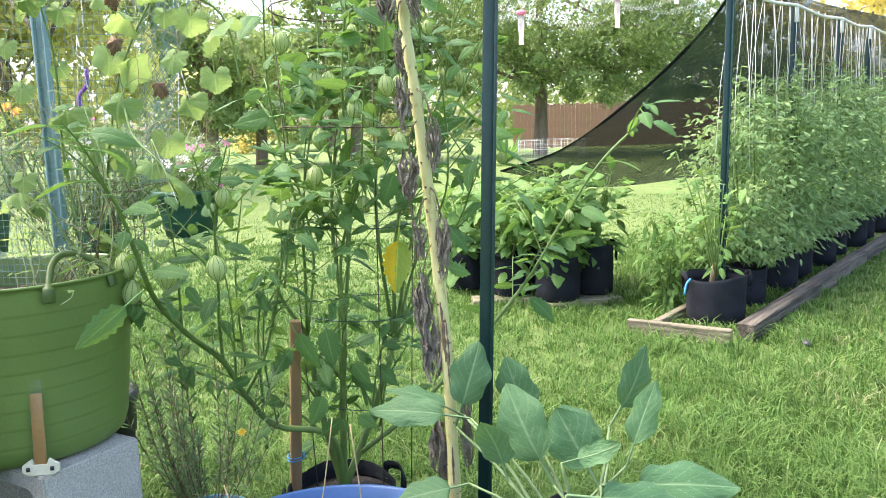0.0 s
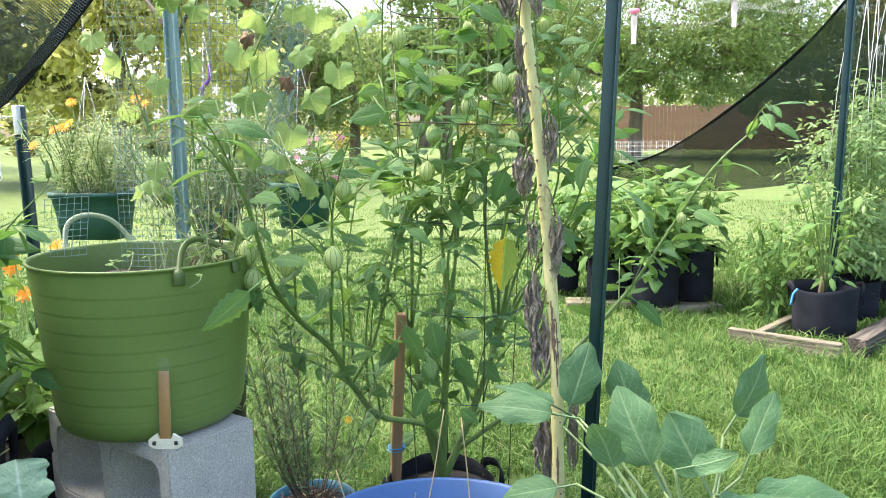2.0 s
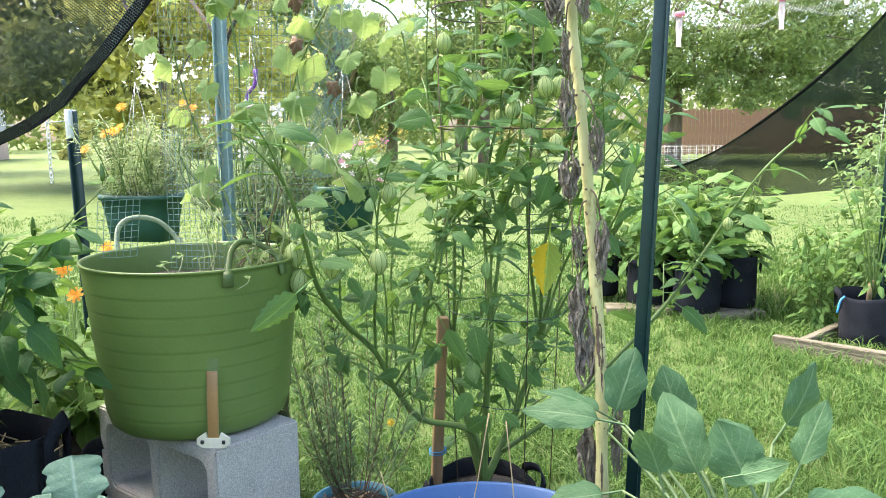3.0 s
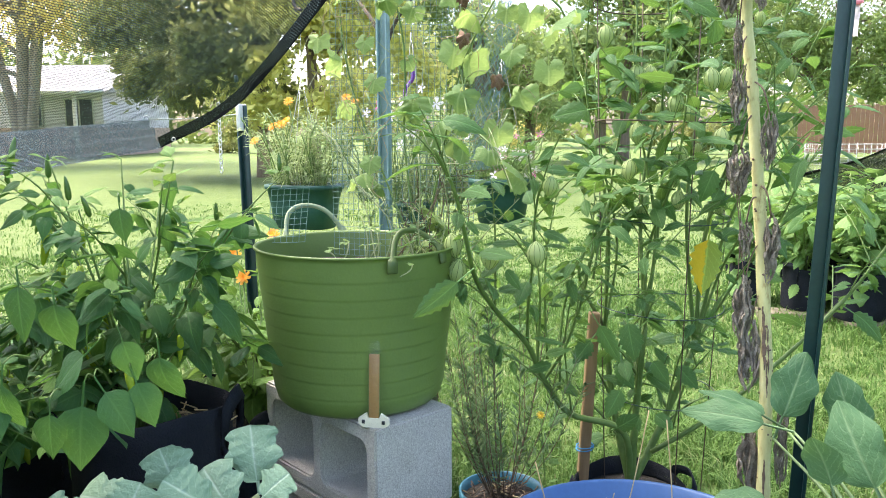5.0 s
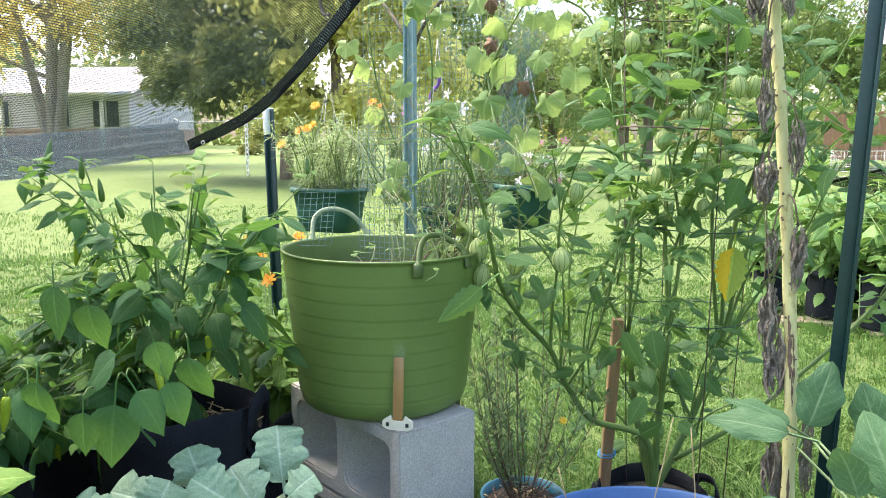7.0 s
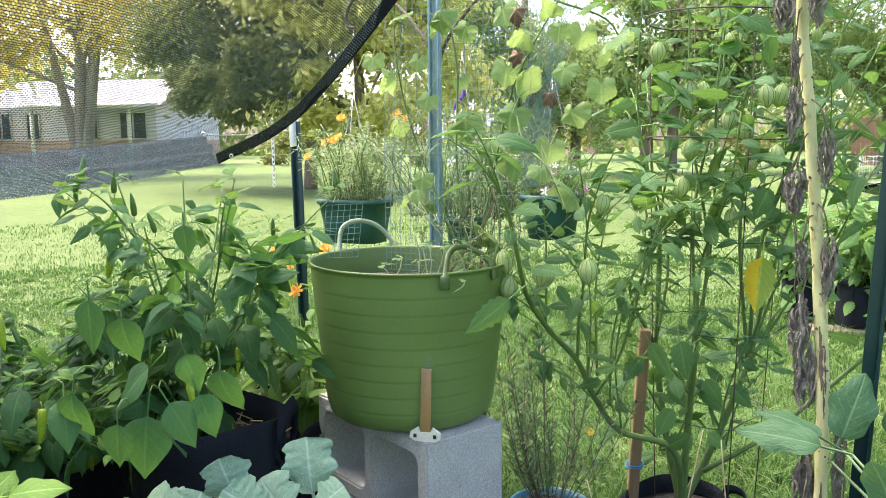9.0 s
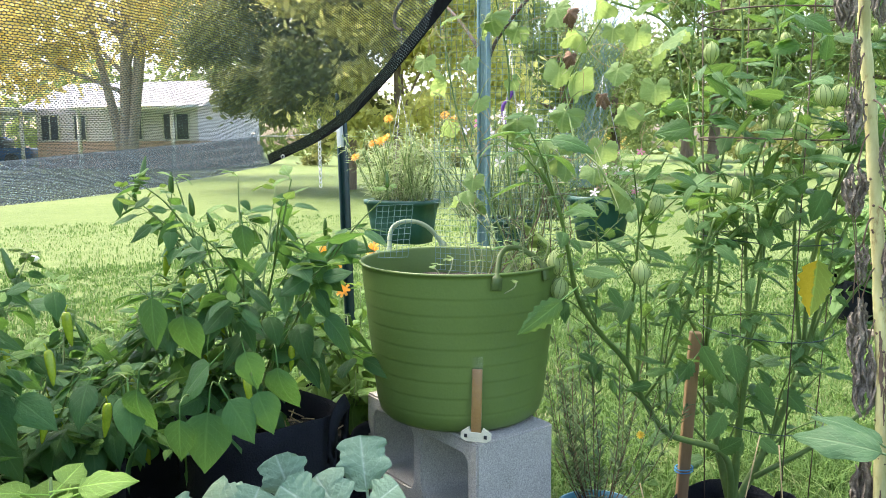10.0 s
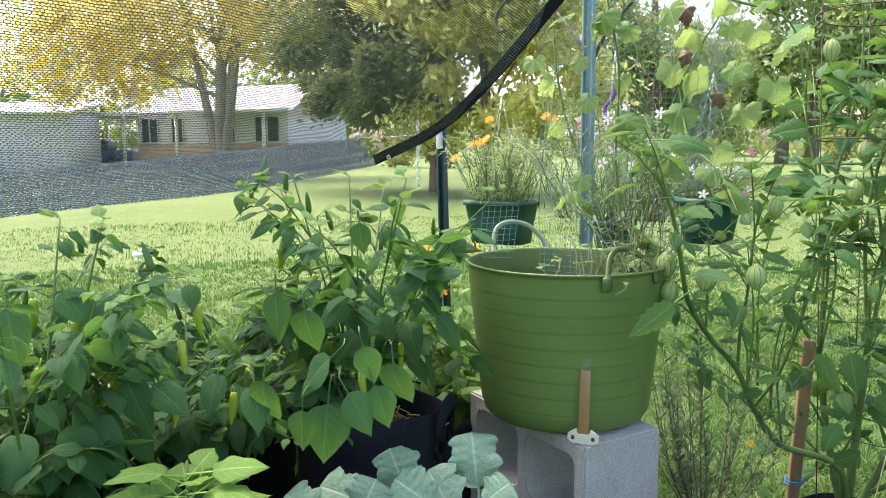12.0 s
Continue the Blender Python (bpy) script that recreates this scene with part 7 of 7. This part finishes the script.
            a2 = rng.uniform(0, 6.28)
            dd = Vector((math.cos(a2), math.sin(a2), rng.uniform(-1.0, 0.5)))
            frames.append(leaf_frame(p + dd * rng.uniform(0, 0.08), dd, size * rng.uniform(0.5, 1.3), rng, 0.4))
    c = obj("foliage", many(shapes, frames, material), t)
    c["kind"] = "stuff"


rng = random.Random(90)
for k, (x, y, r, h, kind) in enumerate(((0.31, 4.50, 0.12, 0.24, 0), (0.52, 4.66, 0.11, 0.26, 1), (0.07, 4.66, 0.11, 0.22, 1), (-0.19, 4.86, 0.11, 0.20, 0), (0.20, 5.05, 0.12, 0.24, 0))):
    fabric_pot("black fabric grow pot standing on a board", (x, y, 0.02), r, h, 100 + k, True, "pots on the boards")
    b = thing("bushy_plant", "leafy green vegetable plant in a black fabric pot", "plant", "plants on the boards", at=(x, y, 0.02 + h - 0.05))
    small_bush(b, rng, (0, 0, 0), 0.28, 0.52, 210, 0.10 if kind == 0 else 0.085, S["eggplant"] if kind == 0 else S["physalis"], M["far_bush"], 7)
for x, y, rz, L in ((0.44, 4.50, 24, 0.42), (0.02, 4.56, 6, 0.34)):
    t = thing("plank", "weathered board lying in the grass under pots", "board", at=(x, y, 0.0))
    t.rotation_euler = (0, 0, radians(rz))
    bm = bmesh.new()
    box(bm, (L, 0.14, 0.036), (0, 0, 0.0), 0.004)
    part("board", bm, M["plank"], t)

# ---- tomato row ----
ROW = Vector((0.575, 0.818, 0))
SIDE = Vector((0.818, -0.575, 0))
START = Vector((1.05, 3.70, 0))


def beam(name, label, a, b, w, h, material, z=0.0):
    a, b = Vector(a), Vector(b)
    t = thing(name, label, "timber", at=((a + b) / 2 + Vector((0, 0, z))))
    d = b - a
    t.rotation_euler = (0, 0, math.atan2(d.y, d.x))
    bm = bmesh.new()
    box(bm, (d.length, w, h), (0, 0, h / 2 - 0.01), 0.006)
    bmesh.ops.subdivide_edges(bm, edges=[e for e in bm.edges if e.calc_length() > 0.25], cuts=40, use_grid_fill=True)
    rng = random.Random(int(d.length * 1000))
    for v in bm.verts:
        v.co.y += rng.uniform(-0.0012, 0.0012)
        v.co.z += rng.uniform(-0.0012, 0.0012)
    part("beam", bm, M[material], t, smooth=False)


beam("edging_timber", "cracked grey landscape timber edging the tomato row", START, START + ROW * 2.3, 0.075, 0.078, "timber")
beam("edging_timber", "cracked grey landscape timber edging the tomato row", START + ROW * 2.32, START + ROW * 4.9, 0.075, 0.075, "timber")
beam("end_board", "pale weathered board closing the row's end", (0.575, 3.86, 0), (0.975, 3.64, 0), 0.04, 0.07, "plank")
beam("end_board", "pale weathered board along the row's inner side", (0.70, 3.86, 0), (1.0, 4.30, 0), 0.04, 0.06, "plank")

rng = random.Random(95)
NPOTS = 9
for k in range(NPOTS):
    p = START + ROW * (0.26 + 0.46 * k) - SIDE * (0.225 + 0.03 * (k % 2))
    fabric_pot("black fabric grow pot in the tomato row", (p.x, p.y, -0.005), 0.136 if k == 0 else 0.122, 0.225 if k == 0 else 0.20, 120 + k, True, "pots in the tomato row")


def tomato(at, height, seed, n):
    t = thing("tomato_plant", "tall bushy tomato plant tied to white strings", "plant", "tomato row", at=at)
    rng = random.Random(seed)
    frames = []
    for k in range(4):
        a = rng.uniform(0, 6.28)
        e = Vector((0.13 * math.cos(a), 0.13 * math.sin(a), height * rng.uniform(0.8, 1.05)))
        line = smooth_line([(0, 0, 0), (e.x * 0.6 + 0.03, e.y * 0.6, height * 0.4), (e.x * 0.7, e.y - 0.03, height * 0.7), e], 5)
        bm = bmesh.new()
        tube(bm, line, [0.007 - 0.0003 * i for i in range(len(line))], 5)
        part("stem", bm, M["stem"], t)
        for _ in range(n // 4 // 7):
            p, d = along(line, rng.uniform(0.12, 1.0))
            a2 = rng.uniform(0, 6.28)
            w = Vector((math.cos(a2), math.sin(a2), rng.uniform(-0.6, 0.6)))
            L = rng.uniform(0.12, 0.31)
            tip = p + w * L + Vector((0, 0, -0.06))
            side = w.cross(Vector((0, 0, 1))).normalized()
            for j in range(7):
                q = p.lerp(tip, 0.25 + 0.75 * (j // 2) / 3)
                dd = w * 0.4 + side * (1 if j % 2 else -1) + Vector((0, 0, -0.35)) if j < 6 else w
                frames.append(leaf_frame(q, dd, rng.uniform(0.018, 0.050), rng, 0.9))
    for _ in range(7):
        a2, up = rng.uniform(0, 6.28), rng.uniform(0.06, 0.26)
        p = Vector((0.2 * rng.uniform(0.2, 1) * math.cos(a2), 0.2 * rng.uniform(0.2, 1) * math.sin(a2), height * 0.9))
        e = p + Vector((rng.gauss(0, 0.05), rng.gauss(0, 0.05), up))
        bm = bmesh.new()
        tube(bm, [p - Vector((0, 0, 0.25)), p, e], [0.003, 0.0025, 0.0012], 4)
        part("shoot", bm, M["stem"], t)
        for j in range(16):
            q = p.lerp(e, rng.random())
            frames.append(leaf_frame(q, (rng.gauss(0, 1), rng.gauss(0, 1), rng.uniform(-0.4, 0.8)), rng.uniform(0.02, 0.05), rng, 0.9))
    for _ in range(n // 26):
        a2 = rng.uniform(0, 6.28)
        w = Vector((math.cos(a2), math.sin(a2), 0))
        p = w * rng.uniform(0.04, 0.20) + Vector((0, 0, rng.uniform(0.02, 0.18)))
        for j in range(5):
            frames.append(leaf_frame(p + w * 0.012 * j, w.lerp(Vector((rng.gauss(0, 1), rng.gauss(0, 1), -0.6)), 0.5), rng.uniform(0.03, 0.06), rng, 0.8))
    c = obj("foliage", many(S["small"], frames, M["tomato"]), t)
    c["kind"] = "stuff"


for k in range(NPOTS):
    p = START + ROW * (0.26 + 0.46 * k) - SIDE * (0.225 + 0.03 * (k % 2))
    if k == 0:
        t = thing("stubby_plant", "sparse leggy pepper plant in the first pot", "plant", at=(p.x, p.y, 0.2))
        small_bush(t, rng, (0, 0, 0), 0.36, 0.62, 130, 0.060, S["physalis"], M["far_bush"], 7)
        bm = bmesh.new()
        tube(bm, [(-0.02, 0, -0.02), (-0.01, 0, 0.08)], 0.012, 8)
        part("cut_stump", bm, M["straw"], t, "pale cut stump")
    else:
        tomato((p.x, p.y, 0.2), 0.80 + 0.12 * min(k, 4) / 4 + 0.05 * (k % 3), 140 + k, 3300)
for k, (d, off) in enumerate(((0.35, 0.50), (0.75, 0.52), (1.2, 0.50), (1.75, 0.52), (2.4, 0.52))):
    p = START + ROW * d - SIDE * off
    t = thing("bushy_plant", "low bushy green plant inside the tomato row", "plant", "tomato row", at=(p.x, p.y, 0.0))
    small_bush(t, rng, (0, 0, 0), 0.27, 0.58, 520, 0.058, S["small"], M["far_bush"], 8)

tops = []
for k, d in enumerate((0.39, 1.45, 2.53, 3.45, 4.6)):
    p = START + ROW * d - SIDE * 0.24
    steel_post("dark green studded steel post in the tomato row", (p.x, p.y, -0.1), (p.x + 0.02, p.y, 1.60 + 0.02 * k), 0.036, cap=0.10 if k else 0.03)
    tops.append(Vector((p.x + 0.02, p.y, 1.545 + 0.02 * k)))
t = thing("white_rope", "white rope strung along the tops of the posts", "rope")
for a, b in zip(tops, tops[1:]):
    bm = bmesh.new()
    tube(bm, smooth_line([a, a.lerp(b, 0.5) - Vector((0, 0, 0.02)), b], 4), 0.009, 6)
    part("rope_span", bm, M["cord"], t)
for k in range(48):
    s = (k // 2 + 0.12 * (k % 2)) / 24 * 3.4
    i = min(int(s), 3)
    p = tops[i].lerp(tops[i + 1], s - i)
    t2 = thing("support_string", "thin white string tying up the tomatoes", "string", "strings in the tomato row", at=p)
    bm = bmesh.new()
    e = Vector((rng.uniform(-0.06, 0.06), rng.uniform(-0.05, 0.05), -rng.uniform(0.45, 0.9)))
    tube(bm, [(0, 0, 0), e * 0.5 + Vector((rng.uniform(-0.02, 0.02), 0, 0)), e], 0.0015, 4)
    part("string", bm, M["cord"], t2)


# ---- ribbons on the bird net ----
def ribbon(at, L, pink):
    t = thing("ribbon", "pale ribbon strip tied to the bird net", "ribbon", "ribbons on the bird net", at=at)
    bm = bmesh.new()
    rows = []
    for i in range(8):
        s = i / 7
        rows.append([bm.verts.new((u * 0.008 * (1 + 0.2 * math.sin(s * 6)), 0.006 * math.sin(s * 5 + u), -L * s)) for u in (-1, 0, 1)])
    for a, b in zip(rows, rows[1:]):
        for k in range(2):
            bm.faces.new((a[k], a[k + 1], b[k + 1], b[k]))
    bmesh.ops.solidify(bm, geom=bm.faces[:], thickness=0.0006)
    part("strip", bm, M["tape"], t)
    bm = bmesh.new()
    tube(bm, [(-0.011, 0.001, 0.004), (-0.009, 0, 0.006), (0.0, 0, 0.008), (0.01, 0, 0.007), (0.012, 0.001, 0.003)], [0.006, 0.009, 0.008, 0.009, 0.005], 10)
    part("knot", bm, M["pink_tape"] if pink else M["tape"], t, "pink folded knot" if pink else "")


ribbon((0.064, 2.72, 1.263), 0.085, True)
ribbon((0.381, 2.95, 1.328), 0.085, True)
ribbon((0.60, 3.1, 1.37), 0.04, False)


def bird_net():
    t = thing("bird_net", "fine white bird netting strung above the pots", "netting")
    A, B = Vector((-0.03, 2.68, 1.225)), Vector((1.05, 3.75, 1.47))
    n, cell = 44, 0.034
    for j in range(9):
        for flip in (0, 1):
            pts = []
            for i in range(2 * n + 1):
                s = i / (2 * n)
                up = cell * (j + 0.5 * ((i + flip) % 2) * (1 + 0.5 * math.sin(31 * s + 3 * j))) - 0.035 * math.sin(math.pi * s) + 0.02 * math.sin(17 * s + 2 * j)
                pts.append(A.lerp(B, s) + Vector((0.006 * math.sin(9 * s + 2 * j), 0.01 * math.sin(5 * s + j), up)))
            bm = bmesh.new()
            tube(bm, pts, 0.0005, 3, False)
            part("thread", bm, M["cord"], t)


bird_net()


# ---- small things ----
def purple_hook():
    t = thing("purple_hook", "purple hanging hook behind the trellis", "hook", at=(-1.10, 2.36, 1.02))
    bm = bmesh.new()
    tube(bm, smooth_line([(0.015, 0, 0.10), (0.012, 0, 0.06), (-0.012, 0, 0.03), (-0.008, 0, -0.01), (0.01, 0, -0.03)], 5), 0.006, 6)
    part("hook", bm, M["purple"], t)
    bm = bmesh.new()
    tube(bm, [(0.015, 0, 0.10), (0.02, 0, 0.32)], 0.0012, 4)
    part("hanger_wire", bm, M["steel"], t)


purple_hook()


def chain():
    t = thing("hanging_chain", "pale plastic chain hanging below the shade cloth", "chain", at=(-1.91, 2.55, 0.80))
    bm = bmesh.new()
    tube(bm, [(0.006 * math.cos(a), 0, 0.010 * math.sin(a)) for a in np.linspace(0, 6.2832, 13)], 0.0019, 5, False)
    me = mesh_of(bm, M["cord"])
    for k in range(15):
        obj("link", me, t, Matrix.Translation((0, 0, 0.016 * k)) @ Matrix.Rotation(radians(90 * (k % 2)), 4, "Z"))


chain()


def scrap(label, at, size, material, name="scrap"):
    t = thing(name, label, "scrap", at=at)
    bm = bmesh.new()
    bmesh.ops.create_icosphere(bm, subdivisions=2, radius=1)
    r = random.Random(int(at[0] * 100))
    for v in bm.verts:
        v.co = Vector((v.co.x * size[0], v.co.y * size[1], v.co.z * size[2])) * r.uniform(0.7, 1.15)
    part("piece", bm, material, t)


scrap("small white paper scrap lying on the lawn", (-6.06, 4.28, 0.05), (0.05, 0.04, 0.03), M["white"], "paper_scrap")
scrap("dark clod lying in the grass by the timber", (1.25, 3.56, 0.022), (0.018, 0.032, 0.012), M["black"], "clod")
for p in ((2.27, 5.69, 0.17), (1.62, 4.93, 0.11), (1.80, 5.10, 0.13)):
    t = thing("plant_tag", "small pink plant tag in the tomato row", "plant tag", "pink tags in the row", at=p)
    bm = bmesh.new()
    box(bm, (0.06, 0.002, 0.02), (0, 0, 0), 0.0005, Matrix.Rotation(0.35, 4, "Y"))
    part("tag", bm, M["pink_tape"], t)
    bm = bmesh.new()
    tube(bm, [(-0.02, 0, 0), (-0.02, 0, -p[2])], 0.002, 4)
    part("stick", bm, M["cord"], t)
t = thing("blue_tie", "short blue tape tie on a pot rim", "tie", at=(0.862, 3.98, 0.165))
bm = bmesh.new()
tube(bm, smooth_line([(0.02, 0, 0.05), (0.0, -0.01, 0.03), (-0.012, -0.02, -0.02)], 4), 0.005, 5)
part("tape", bm, M["blue_cord"], t)


def seedlings():
    h = thing("dried_herb", "wiry half-dry herb with thin pale stems in the tub", "plant", at=(-0.80, 1.70, 0.645))
    r = random.Random(15)
    frames = []
    for k in range(30):
        b = Vector((r.uniform(-0.07, 0.07), r.uniform(-0.06, 0.09), 0))
        e = b + Vector((r.gauss(0.01, 0.085), r.gauss(-0.01, 0.06), r.uniform(0.08, 0.29)))
        line = smooth_line([b, b.lerp(e, 0.5) + Vector((r.gauss(0, 0.02), r.gauss(0, 0.02), 0.01)), e], 5)
        bm = bmesh.new()
        tube(bm, line, [0.0014 - 0.0007 * i / (len(line) - 1) for i in range(len(line))], 4)
        for _ in range(3):
            p, d = along(line, r.uniform(0.3, 0.95))
            q = p + Vector((r.gauss(0, 0.03), r.gauss(0, 0.03), r.uniform(0.0, 0.05)))
            tube(bm, [p, p.lerp(q, 0.5) + Vector((0, 0, 0.004)), q], 0.0007, 3)
            for _ in range(9):
                w = Vector((r.gauss(0, 1), r.gauss(0, 1), r.gauss(0.4, 0.6)))
                frames.append(leaf_frame(p.lerp(q, r.random()), w, r.uniform(0.006, 0.016), r))
        part("stem", bm, M[("stem_pale", "twig", "stem")[k % 3]], h)
    f = obj("foliage", many(S["small"], frames, M["rosemary"]), h)
    f["kind"] = "stuff"
    t = thing("weed_seedlings", "small weed seedlings sprouting in the tub's soil", "seedlings", at=(-0.86, 1.64, 0.672))
    rng = random.Random(5)
    meshes = leaf_set(S["bean"], M["vine"])
    for k in range(12):
        p = Vector((rng.uniform(-0.06, 0.12), rng.uniform(-0.12, 0.08), 0))
        q = p + Vector((rng.uniform(-0.03, 0.03), rng.uniform(-0.03, 0.03), rng.uniform(0.02, 0.09)))
        bm = bmesh.new()
        tube(bm, smooth_line([p, p.lerp(q, 0.5) + Vector((0.008, 0, 0)), q], 3), 0.0012, 4)
        part("stem", bm, M["stem_pale"], t)
        for j in range(3):
            a = rng.uniform(0, 6.28)
            obj("leaf", rng.choice(meshes), t, leaf_frame(q, (math.cos(a), math.sin(a), 0.2), rng.uniform(0.012, 0.024), rng))


seedlings()
